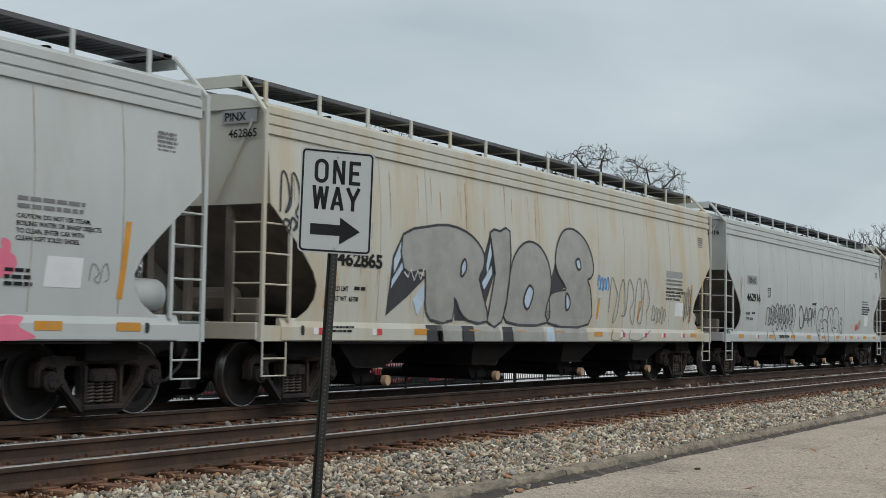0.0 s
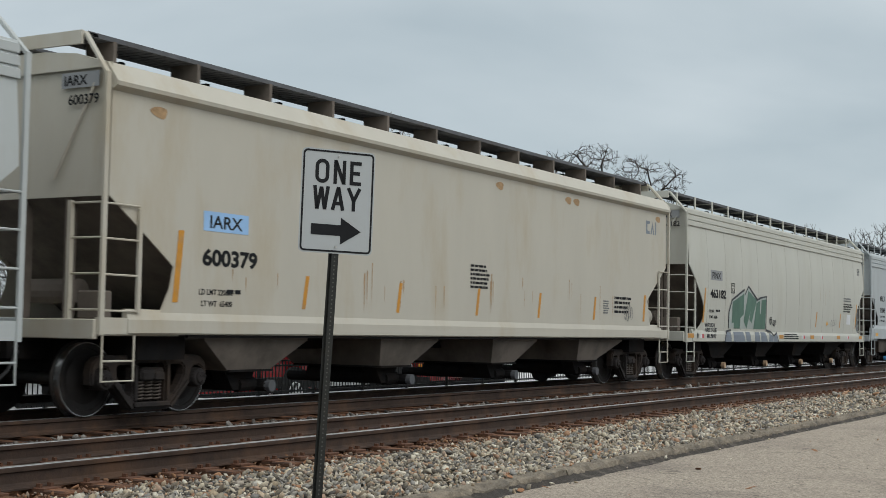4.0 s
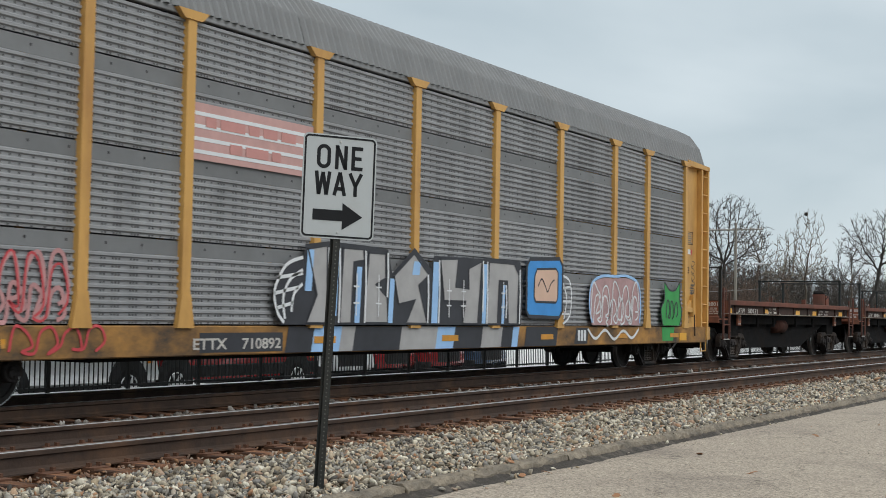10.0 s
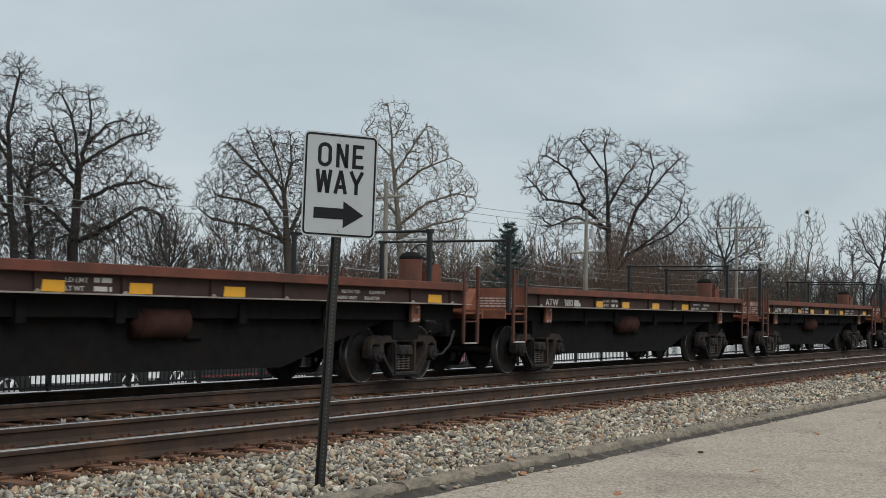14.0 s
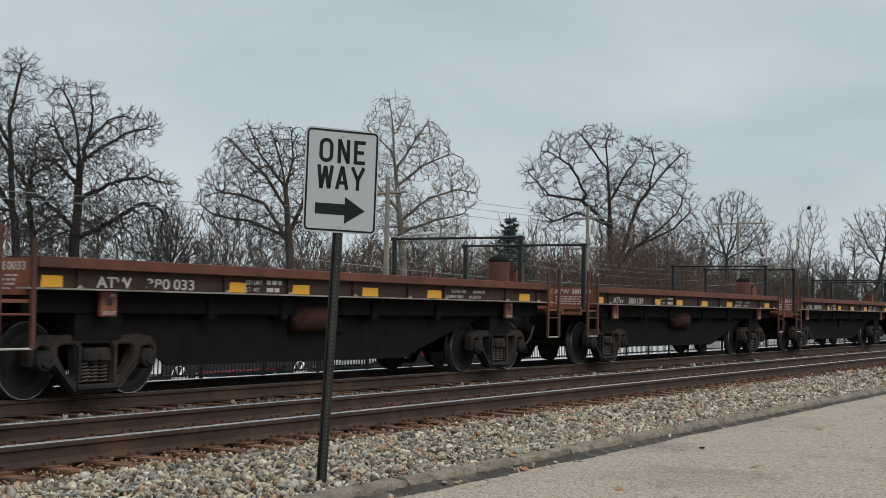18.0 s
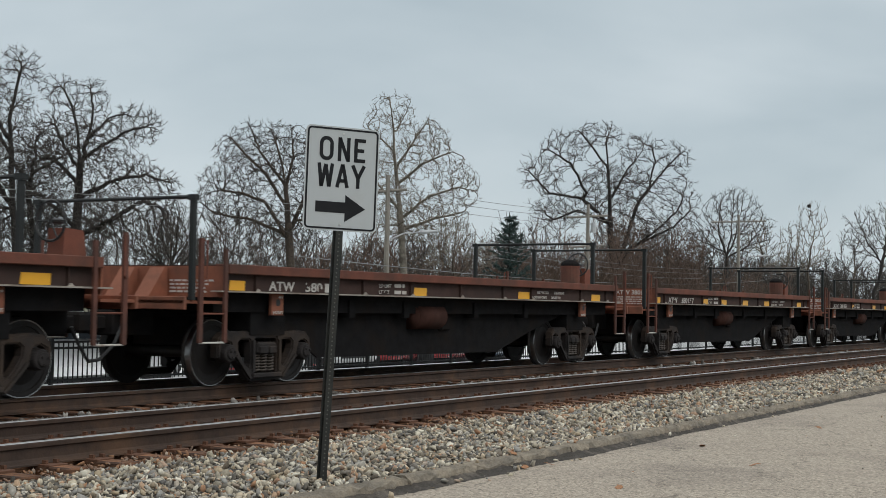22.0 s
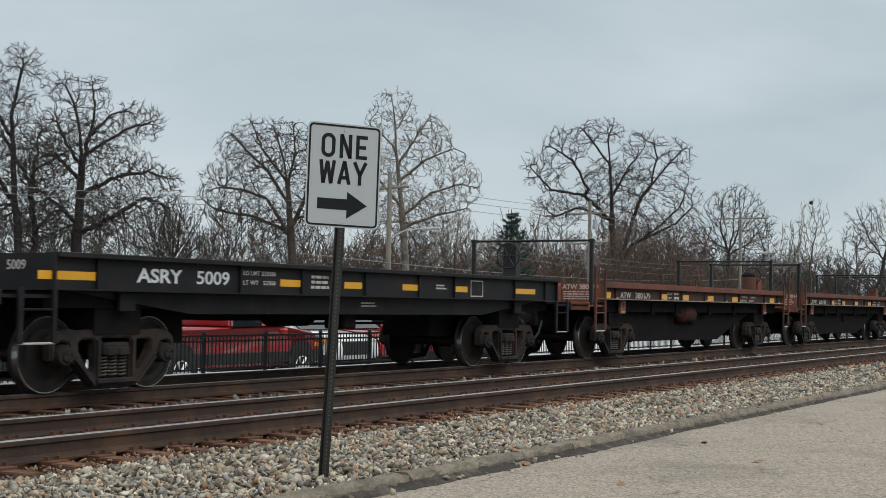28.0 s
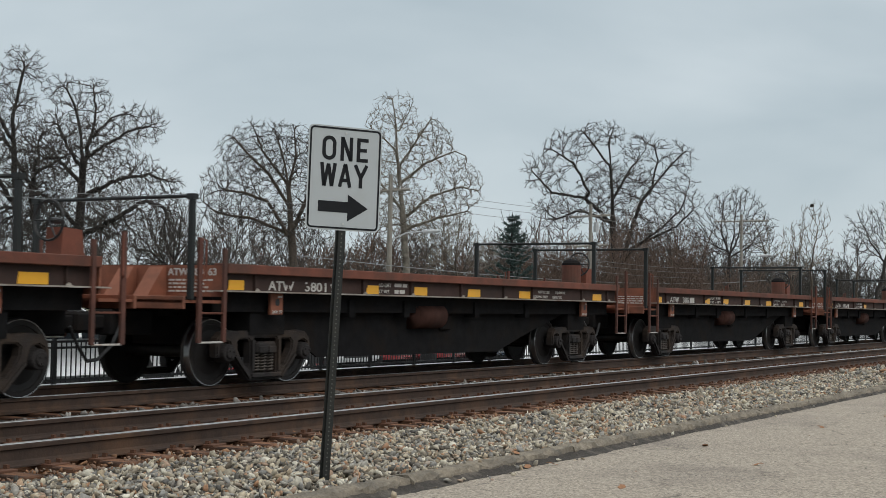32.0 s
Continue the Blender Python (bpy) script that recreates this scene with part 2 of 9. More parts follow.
def prism(bm, pts, y0, y1):
    """Adds a plate: an outline in x and z between two y."""
    a = [bm.verts.new((x, y0, z)) for x, z in pts]
    b = [bm.verts.new((x, y1, z)) for x, z in pts]
    k = len(pts)
    bm.faces.new(a)
    bm.faces.new(b[::-1])
    for i in range(k):
        bm.faces.new((a[i], b[i], b[(i + 1) % k], a[(i + 1) % k]))


def B():
    return bmesh.new()


def boxpart(name, dims, material, parent, label="", bevel=0.0):
    bm = B()
    box(bm, *dims, bevel=bevel)
    return part(name, bm, material, parent, label)


def empty(name, at=None):
    ob = new(name)
    ob.empty_display_size = 0.2
    if at is not None:
        ob.matrix_basis = Matrix.Translation(at)
    return ob


def text(name, body, size, material, parent, at, label="", face="-y", width=None, spacing=1.0, bold=0.0):
    """Lettering as a thin mesh that faces the road (-y), or the front (-x)."""
    cu = bpy.data.curves.new(name, "FONT")
    cu.body, cu.size, cu.space_character, cu.offset, cu.extrude = body, size, spacing, bold, 0.0015
    cu.resolution_u = 5 if size > 0.12 else 2
    tmp = bpy.data.objects.new(name, cu)
    me = bpy.data.meshes.new_from_object(tmp)
    bpy.data.objects.remove(tmp)
    bpy.data.curves.remove(cu)
    me.materials.clear()
    me.materials.append(material)
    if width:
        xs = [v.co.x for v in me.vertices]
        k, x0 = width / (max(xs) - min(xs)), min(xs)
        for v in me.vertices:
            v.co.x = (v.co.x - x0) * k
    turn = pose(*at, 90, 0, 0 if face == "-y" else -90)
    ob = link(name, me, parent, label, turn)
    return ob


def bars(name, x0, z0, w, rows, h, y, material, parent, seed=1, gap=0.45, label="unreadable small lettering"):
    """Lines of writing too small to read, as rows of thin plain bars."""
    rnd = random.Random(seed)
    bm = B()
    for i in range(rows):
        z = z0 - i * h
        x = x0
        end = x0 + w * rnd.uniform(0.75, 1.0)
        while x < end:
            l = min(rnd.uniform(0.6, 2.2) * h, end - x)
            if l > 0.2 * h:
                prism(bm, [(x, z), (x + l, z), (x + l, z - h * (1 - gap)), (x, z - h * (1 - gap))], y - 0.003, y)
            x += l + h * 0.35
    return part(name, bm, material, parent, label)

# ---- ground, road, kerb and tracks ----
NEAR_Y, TRAIN_Y = 9.15, 13.01          # centre lines of the two tracks
ROAD_Z, KERB_Z, BED_Z, LOT_Z = -0.298, -0.20, -0.23, -0.62
M_ROAD = mat("worn_asphalt_road", (0.335, 0.285, 0.23), 0.85, vary=0.22, scale=38, dirt=(0.225, 0.19, 0.158), dirt_amt=0.3, dirt_scale=0.6, bump=0.5, bump_scale=120)


def weather_road(m):
    """Adds exposed aggregate, dark specks and fine wandering cracks to the road's colour."""
    n, ln = m.node_tree.nodes, m.node_tree.links
    bs = n["Principled BSDF"]
    src = bs.inputs["Base Color"].links[0].from_socket
    co = n["Texture Coordinate"]

    def ramp(socket, p0, c0, p1, c1):
        r = n.new("ShaderNodeValToRGB")
        e = r.color_ramp.elements
        e[0].position, e[0].color, e[1].position, e[1].color = p0, (c0, c0, c0, 1), p1, (c1, c1, c1, 1)
        ln.new(socket, r.inputs["Fac"])
        return r.outputs["Color"]

    def times(a, b2):
        x = n.new("ShaderNodeMix")
        x.data_type, x.blend_type = "RGBA", "MULTIPLY"
        x.inputs["Factor"].default_value = 1.0
        ln.new(a, x.inputs["A"])
        ln.new(b2, x.inputs["B"])
        return x.outputs["Result"]

    grit = n.new("ShaderNodeTexVoronoi")
    grit.inputs["Scale"].default_value = 55.0
    ln.new(co.outputs["Object"], grit.inputs["Vector"])
    src = times(src, ramp(grit.outputs["Color"], 0.1, 0.60, 0.9, 1.42))
    speck = n.new("ShaderNodeTexNoise")
    speck.inputs["Scale"].default_value, speck.inputs["Detail"].default_value = 26.0, 2.0
    ln.new(co.outputs["Object"], speck.inputs["Vector"])
    src = times(src, ramp(speck.outputs["Fac"], 0.28, 0.35, 0.34, 1.0))
    bend = n.new("ShaderNodeTexNoise")
    bend.inputs["Scale"].default_value, bend.inputs["Detail"].default_value = 3.0, 6.0
    ln.new(co.outputs["Object"], bend.inputs["Vector"])
    add = n.new("ShaderNodeVectorMath")
    add.operation = "MULTIPLY_ADD"
    add.inputs[1].default_value = (0.55, 0.55, 0.0)
    ln.new(bend.outputs["Color"], add.inputs[0])
    ln.new(co.outputs["Object"], add.inputs[2])
    crack = n.new("ShaderNodeTexVoronoi")
    crack.feature = "DISTANCE_TO_EDGE"
    crack.inputs["Scale"].default_value = 0.85
    ln.new(add.outputs[0], crack.inputs["Vector"])
    where = n.new("ShaderNodeTexNoise")
    where.inputs["Scale"].default_value, where.inputs["Detail"].default_value = 1.3, 4.0
    ln.new(co.outputs["Object"], where.inputs["Vector"])
    line = ramp(crack.outputs["Distance"], 0.003, 0.55, 0.010, 1.0)
    keep = ramp(where.outputs["Fac"], 0.46, 1.0, 0.56, 0.45)
    top = n.new("ShaderNodeMix")
    top.data_type, top.blend_type = "RGBA", "LIGHTEN"
    top.inputs["Factor"].default_value = 1.0
    ln.new(line, top.inputs["A"])
    ln.new(keep, top.inputs["B"])
    src = times(src, top.outputs["Result"])
    ln.new(src, bs.inputs["Base Color"])


weather_road(M_ROAD)
M_KERB = mat("worn_concrete_kerb", (0.225, 0.19, 0.145), 0.9, vary=0.34, scale=22, dirt=(0.105, 0.092, 0.076), dirt_amt=0.45, dirt_scale=3.5, bump=0.9, bump_scale=45)
# bed coloured dark to give the shaded gaps between the loose stones
M_BED = mat("shaded_gravel_bed", (0.045, 0.038, 0.032), 0.95, vary=0.4, scale=30, dirt=(0.035, 0.03, 0.026), dirt_amt=0.3, bump=0.9, bump_scale=45)
M_BEDDARK = mat("dark_gravel_bed", (0.040, 0.034, 0.030), 0.95, vary=0.4, scale=30, dirt=(0.022, 0.02, 0.018), dirt_amt=0.4, bump=0.9, bump_scale=45)
M_EARTH = mat("winter_ground", (0.13, 0.12, 0.085), 0.95, vary=0.25, scale=2, dirt=(0.08, 0.09, 0.05), dirt_amt=0.5, dirt_scale=0.3, bump=0.4)
M_LOT = mat("pale_lot_concrete", (0.58, 0.59, 0.59), 0.9, vary=0.2, scale=20, bump=0.3)


def strip(name, rows, x0, x1, material, label, category, step=2.0):
    """A long strip of ground: its cross-section, as (y, z), drawn along x."""
    n = max(2, int((x1 - x0) / step))
    vs, fs = [], []
    k = len(rows)
    for i in range(n + 1):
        x = x0 + (x1 - x0) * i / n
        vs += [(x, y, z) for y, z in rows]
    for i in range(n):
        for j in range(k - 1):
            a = i * k + j
            fs.append((a, a + k, a + k + 1, a + 1))
    return tagged(link(name, mesh_from(name, vs, fs, material)), label, category, kind="structure")


# one sheet of ground reaching the horizon, rising gently into the wooded land behind
strip("ground", [(-1500, -0.36), (-14, -0.36), (5.70, -0.37), (5.71, -0.42), (15.4, -0.42), (15.8, -0.66), (33.9, -0.66), (34.0, -0.64), (60, 0.1), (140, 2.0), (1800, 6.0)],
      -1200, 1800, M_EARTH, "brown winter grass and bare earth beside the railway", "ground", 50)
strip("road", [(-14, ROAD_Z), (5.62, ROAD_Z)], -60, 400, M_ROAD, "pale worn asphalt road beside a concrete kerb", "road", 4)
strip("parking_lot", [(15.85, LOT_Z), (33.5, LOT_Z)], -40, 160, M_LOT, "pale concrete parking lot behind a fence", "parking lot", 10)
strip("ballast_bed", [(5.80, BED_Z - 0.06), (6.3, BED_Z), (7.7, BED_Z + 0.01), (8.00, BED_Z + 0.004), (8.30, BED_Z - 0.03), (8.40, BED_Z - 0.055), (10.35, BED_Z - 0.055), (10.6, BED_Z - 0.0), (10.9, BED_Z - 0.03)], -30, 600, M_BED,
      "dark crushed stone bed under the near track, gap shade in its colour", "ballast", 4)
strip("ballast_bed", [(10.9, BED_Z - 0.03), (11.5, BED_Z), (14.5, BED_Z), (15.4, -0.5), (15.9, -0.7)], -30, 600, M_BEDDARK,
      "dark ballast under the train", "ballast", 4)


def make_kerb():
    """Kerb stones end to end, worn at the top edge."""
    kerb = tagged(empty("kerb", (0, 0, 0)), "weathered concrete kerb with rounded chipped edge", "kerb", kind="structure")
    sec = [(5.60, ROAD_Z - 0.05), (5.612, KERB_Z - 0.045), (5.635, KERB_Z - 0.012), (5.67, KERB_Z), (5.775, KERB_Z), (5.80, KERB_Z - 0.03), (5.80, ROAD_Z - 0.05)]
    rnd = random.Random(4)
    for s in range(44):
        x0 = -6 + s * 3.04
        bmk = B()
        n, prev = 40, None
        for i in range(n + 1):
            x = x0 + 3.028 * i / n
            ring = []
            for j, (y, z) in enumerate(sec):
                w = (0.016 if 0 < j < 4 else 0.007) if 0 < j < 6 else 0
                ring.append(bmk.verts.new((x, y + rnd.uniform(-w, w), z + rnd.uniform(-w, w))))
            if prev:
                for j in range(len(sec) - 1):
                    bmk.faces.new((prev[j], prev[j + 1], ring[j + 1], ring[j]))
            else:
                bmk.faces.new(ring[::-1])
            prev = ring
        bmk.faces.new(prev)
        part("kerb_stone", bmk, M_KERB, kerb)
    return kerb


make_kerb()


def rail_section():
    """Half outline of a flat-bottomed rail, from foot to head."""
    return [(0.076, -0.185), (0.076, -0.172), (0.02, -0.155), (0.009, -0.135), (0.009, -0.055), (0.036, -0.042), (0.037, -0.012), (0.030, -0.002)]


def make_track(name, yc, label, tie_mat, x0=-24.0, x1=420.0, plates=True):
    track = tagged(empty(name, (0, yc, 0)), label, "railway track", kind="structure")
    half = rail_section()
    ring = half + [(-y, z) for y, z in half[::-1]]
    for side in (-0.7525, 0.7525):
        vs, fs = [], []
        k = len(ring)
        xs = [x0 + (x1 - x0) * i / 60 for i in range(61)]
        for x in xs:
            vs += [(x, side + y, z) for y, z in ring]
        for i in range(60):
            for j in range(k):
                a, b2 = i * k + j, i * k + (j + 1) % k
                fs.append((a, a + k, b2 + k, b2))
        rail = link("rail", mesh_from("rail", vs, fs, M_RAIL), track, "rust-brown steel rail")
        vs = [(x, side + y, 0.0012) for x in (x0, x1) for y in (-0.030, 0.030)] + [(x, side + y, -0.004) for x in (x0, x1) for y in (-0.0345, 0.0345)]
        link("running_surface", mesh_from("running_surface", vs, [(0, 2, 3, 1), (4, 6, 2, 0), (1, 3, 7, 5)], M_RAILTOP), rail, "polished steel running surface")
    # sleepers: single pieces near the camera's stretch, joined beyond
    rnd = random.Random(len(name) + int(yc * 10))
    bmt = B()
    box(bmt, -0.10, 0.10, -1.24, 1.24, -0.37, -0.188, bevel=0.012)
    tie_me = bpy.data.meshes.new("sleeper")
    bmt.to_mesh(tie_me)
    bmt.free()
    tie_me.materials.append(tie_mat)
    bmp = B()
    for sx in (-0.06, 0.06):
        for sy in (-0.105, 0.105):
            box(bmp, sx - 0.014, sx + 0.014, sy - 0.024, sy + 0.02, -0.19, -0.145)
    box(bmp, -0.10, 0.10, -0.20, 0.20, -0.2, -0.176, bevel=0.004)
    plate_me = bpy.data.meshes.new("tie_plate")
    bmp.to_mesh(plate_me)
    bmp.free()
    plate_me.materials.append(M_SPIKE)
    far_v, far_f = [], []
    x = x0 + 10
    while x < x1:
        dy, dz, tw = rnd.uniform(-0.05, 0.05), rnd.uniform(-0.015, 0.006), rnd.uniform(-1.2, 1.2)
        if 3 < x < 62:
            tie = link("sleeper", tie_me, track, "", pose(x + rnd.uniform(-0.03, 0.03), dy, dz, 0, 0, tw))
            if plates and x < 48:
                for side in (-0.7525, 0.7525):
                    link("tie_plate", plate_me, tie, "", Matrix.Translation((0, side - dy, -dz)))
        else:
            k = len(far_v)
            far_v += [(x + sx * 0.11, sy * 1.3 + dy, sz + dz) for sz in (-0.37, -0.195) for sx, sy in ((-1, -1), (1, -1), (1, 1), (-1, 1))]
            far_f += [(k + 4, k + 5, k + 6, k + 7), (k, k + 1, k + 5, k + 4), (k + 3, k, k + 4, k + 7), (k + 1, k + 2, k + 6, k + 5)]
        x += 0.5
    tagged(link("far_sleepers", mesh_from("far_sleepers", far_v, far_f, tie_mat), track), kind="stuff")
    return track


make_track("near_track", NEAR_Y, "empty railway track with rusty rails on timber sleepers", M_TIE)
make_track("train_track", TRAIN_Y, "railway track under the passing train", M_TIE, plates=False)


# ---- sign ----
def round_rect(w, h, r, n=5):
    pts = []
    for cx, cz, a0 in ((w / 2 - r, h / 2 - r, 0), (-w / 2 + r, h / 2 - r, 90), (-w / 2 + r, -h / 2 + r, 180), (w / 2 - r, -h / 2 + r, 270)):
        pts += [(cx + r * math.cos(radians(a0 + 90 * i / n)), cz + r * math.sin(radians(a0 + 90 * i / n))) for i in range(n + 1)]
    return pts


def frame_plate(bm, outer, inner, y0, y1):
    n = len(outer)
    rings = [[bm.verts.new((x, y, z)) for x, z in pts] for pts, y in ((outer, y0), (inner, y0), (inner, y1), (outer, y1))]
    for i in range(n):
        j = (i + 1) % n
        for a in range(4):
            bm.faces.new((rings[a][i], rings[a][j], rings[(a + 1) % 4][j], rings[(a + 1) % 4][i]))


def bar(bm, a, b2, w, zc):
    """Adds one straight stroke of a letter, as a thin plate on the sign."""
    a, b2 = Vector(a), Vector(b2)
    n = Vector((a.y - b2.y, b2.x - a.x)).normalized() * w / 2
    prism(bm, [(p.x, p.y + zc) for p in (a + n, a - n, b2 - n, b2 + n)], -0.0062, -0.0030)


def sign_letter(name, x, z, w, h, parent, zc, t=0.028):
    """One narrow road-sign capital with its lower left corner at x, z."""
    bm = B()
    k = t / 2
    lines = {"N": [((k, 0), (k, h)), ((w - k, 0), (w - k, h)), ((k, h - 0.004), (w - k, 0.004))],
             "E": [((k, 0), (k, h)), ((t, k), (w, k)), ((t, h / 2), (w * 0.88, h / 2)), ((t, h - k), (w, h - k))],
             "W": [((k, h), (w * 0.27, 0)), ((w * 0.27, 0), (w / 2, h * 0.96)), ((w / 2, h * 0.96), (w * 0.73, 0)), ((w * 0.73, 0), (w - k, h))],
             "A": [((k, 0), (w / 2, h)), ((w - k, 0), (w / 2, h)), ((w * 0.25, h * 0.29), (w * 0.75, h * 0.29))],
             "Y": [((k, h), (w / 2, h * 0.44)), ((w - k, h), (w / 2, h * 0.44)), ((w / 2, 0), (w / 2, h * 0.5))]}
    if name == "O":
        out = [(x + w / 2 + px, z + h / 2 + pz + zc) for px, pz in round_rect(w, h, w * 0.48, 8)]
        inn = [(x + w / 2 + px, z + h / 2 + pz + zc) for px, pz in round_rect(w - 2 * t, h - 2 * t, (w - 2 * t) * 0.48, 8)]
        frame_plate(bm, out, inn, -0.0062, -0.0030)
    else:
        for a, b2 in lines[name]:
            bar(bm, (x + a[0], z + a[1]), (x + b2[0], z + b2[1]), t, zc)
    return part("letter", bm, M_LETTER, parent)


def make_sign():
    sign = tagged(empty("traffic_sign"), "white and black one-way traffic sign on a leaning green steel post", "traffic sign")
    sign.matrix_basis = SIGN_POSE
    W, H, zc = 0.606, 0.806, 2.337
    bm2 = B()
    # perforated U-channel post
    prism(bm2, [(-0.021, -0.25), (0.021, -0.25), (0.021, 2.46), (-0.021, 2.46)], 0.006, 0.010)
    for s in (-1, 1):
        box(bm2, s * 0.021 - 0.004, s * 0.021 + 0.004, 0.004, 0.036, -0.25, 2.46)
        box(bm2, s * 0.031 - 0.010, s * 0.031 + 0.010, 0.034, 0.039, -0.25, 2.46)
    post = part("post", bm2, M_POST, sign, "dark green perforated steel post")
    hole = B()
    rod(hole, (0, 0.0035, 0), (0, 0.0062, 0), 0.006, 8)
    hole = mesh_of(hole, "punched_hole", M_HOLE)
    for i in range(58):
        link("punched_hole", hole, post, "", (0, 0, 0.02 + i * 0.033))
    bm = B()
    prism(bm, [(x, z + zc) for x, z in round_rect(W, H, 0.040)], -0.0035, 0.0)
    face = part("sign_panel", bm, M_SIGN, sign, "white sheet with black border and lettering")
    bm = B()
    frame_plate(bm, [(x, z + zc) for x, z in round_rect(W - 0.022, H - 0.022, 0.034)], [(x, z + zc) for x, z in round_rect(W - 0.050, H - 0.050, 0.022)], -0.0062, -0.0030)
    part("border", bm, M_LETTER, face)
    for ch, x, w in (("O", -0.190, 0.113), ("N", -0.040, 0.100), ("E", 0.094, 0.094)):
        sign_letter(ch, x, 0.137, w, 0.186, face, zc)
    for ch, x, w in (("W", -0.203, 0.136), ("A", -0.052, 0.112), ("Y", 0.072, 0.124)):
        sign_letter(ch, x, -0.066, w, 0.180, face, zc)
    bm = B()
    a = [(-0.207, -0.180), (0.035, -0.180), (0.035, -0.122), (0.203, -0.224), (0.035, -0.330), (0.035, -0.264), (-0.207, -0.264)]
    prism(bm, [(x, z + zc) for x, z in a], -0.0062, -0.0030)
    part("arrow", bm, M_LETTER, face)
    for z in (zc - 0.352, zc + 0.352):
        bm = B()
        rod(bm, (0, -0.012, z), (0, -0.003, z), 0.009, 6)
        part("bolt", bm, M_CHROME, face)
    # the panel hangs a little turned on its post
    face.matrix_basis = Matrix.Translation((-0.012, 0, zc - 0.007)) @ Matrix.Rotation(radians(-1.5), 4, "Y") @ Matrix.Translation((0, 0, -zc))
    return sign


M_HOLE = mat("daylight_through_hole", (0.10, 0.098, 0.09), 0.8)
SIGN_POSE = pose(8.60, 6.02, -0.21, 0, 0, -35) @ pose(0, 0, 0, 0, 2.8, 0)
make_sign()

# ---- rolling stock ----
# each car stands with x = 0 at its front coupling, y = 0 on the track's centre, z = 0 on the rail tops; its near side faces -y
WHEELS = []            # (wheelset, its home place, radius, car start) for the turning wheels


def lathe(profile, sides=28, caps=True):
    """A turned body from (radius, along) pairs."""
    bm = B()
    rings = []
    for r, y in profile:
        rings.append([bm.verts.new((r * math.cos(2 * math.pi * i / sides), y, r * math.sin(2 * math.pi * i / sides))) for i in range(sides)])
    for a, b2 in zip(rings, rings[1:]):
        for i in range(sides):
            j = (i + 1) % sides
            bm.faces.new((a[i], a[j], b2[j], b2[i]))
    if caps:
        bm.faces.new(rings[0][::-1])
        bm.faces.new(rings[-1])
    bmesh.ops.recalc_face_normals(bm, faces=bm.faces)
    return bm


def make_truck_meshes():
    d = {}
    for r in (0.457, 0.42):
        out = [(0.075, -1.06), (0.075, -0.87), (0.12, -0.865), (0.13, -0.845), (r - 0.15, -0.80), (r - 0.075, -0.812), (r - 0.07, -0.828), (r - 0.004, -0.828), (r, -0.82), (r + 0.002, -0.735), (r + 0.028, -0.715), (r + 0.026, -0.69),
               (r - 0.06, -0.69), (r - 0.08, -0.71), (0.14, -0.73), (0.09, -0.70), (0.082, -0.6)]
        d["wheel", r] = mesh_of(lathe(out + [(a, -y) for a, y in out[::-1]], 28), "wheelset", M_WHEEL)
        d["tread", r] = mesh_of(lathe([(r - 0.009, -0.8292), (r - 0.002, -0.8300), (r + 0.0025, -0.8205), (r + 0.0035, -0.737), (r, -0.7365)], 36, False), "tread", M_TREAD)
    # side frame: one casting with a window for the springs, two smaller ones beside it and open jaws over the axle boxes
    bm = B()
    y0, y1 = -1.10, -0.95
    half = [(0.0, 0.765), (0.34, 0.765), (0.56, 0.75), (0.78, 0.765), (0.95, 0.74), (1.05, 0.66), (1.075, 0.55), (1.07, 0.40), (1.00, 0.39), (0.985, 0.585), (0.90, 0.625), (0.79, 0.60), (0.755, 0.50),
            (0.735, 0.38), (0.66, 0.345), (0.52, 0.205), (0.40, 0.085), (0.32, 0.06), (0.0, 0.06)]
    loops_ = [half + [(-x, z) for x, z in half[-2:0:-1]],
              [(-0.25, 0.155), (0.25, 0.155), (0.275, 0.60), (0.24, 0.655), (-0.24, 0.655), (-0.275, 0.60)]]
    side = [(0.345, 0.60), (0.385, 0.64), (0.57, 0.64), (0.625, 0.60), (0.615, 0.50), (0.53, 0.37), (0.43, 0.265), (0.365, 0.24), (0.335, 0.30)]
    loops_ += [side, [(-x, z) for x, z in side]]
    es = []
    for lp in loops_:
        vs = [bm.verts.new((x, y0, z)) for x, z in lp]
        es += [bm.edges.new((vs[k], vs[(k + 1) % len(vs)])) for k in range(len(vs))]
    fs = bmesh.ops.triangle_fill(bm, edges=es, use_beauty=True, use_dissolve=False)["geom"]
    fs = [f for f in fs if isinstance(f, bmesh.types.BMFace)]
    out = bmesh.ops.extrude_face_region(bm, geom=fs)["geom"]
    bmesh.ops.translate(bm, verts=[v for v in out if isinstance(v, bmesh.types.BMVert)], vec=(0, y1 - y0, 0))
    bmesh.ops.recalc_face_normals(bm, faces=bm.faces)
    es = [e for e in bm.edges if e.is_manifold and e.calc_face_angle(0) > 0.9 and abs(e.verts[0].co.y - e.verts[1].co.y) < 1e-6]
    bmesh.ops.bevel(bm, geom=es, offset=0.020, segments=2, affect="EDGES")
    # raised ribs along the diagonals, and the spring seat
    for s in (-1, 1):
        prism(bm, [(s * x, z) for x, z in ((0.675, 0.43), (0.70, 0.40), (0.375, 0.085), (0.34, 0.105))][::s], y0 - 0.03, y0 + 0.01)
        box(bm, min(s * 0.275, s * 0.325), max(s * 0.275, s * 0.325), y0 - 0.025, y0 + 0.01, 0.19, 0.63)
    box(bm, -0.33, 0.33, y0 - 0.045, y1 + 0.04, 0.10, 0.165, bevel=0.012)
    d["frame"] = mesh_of(bm, "side_frame", M_TRUCK)
    # spring: a coil
    vs, fs = [], []
    n, turns, sides = 64, 6.0, 5
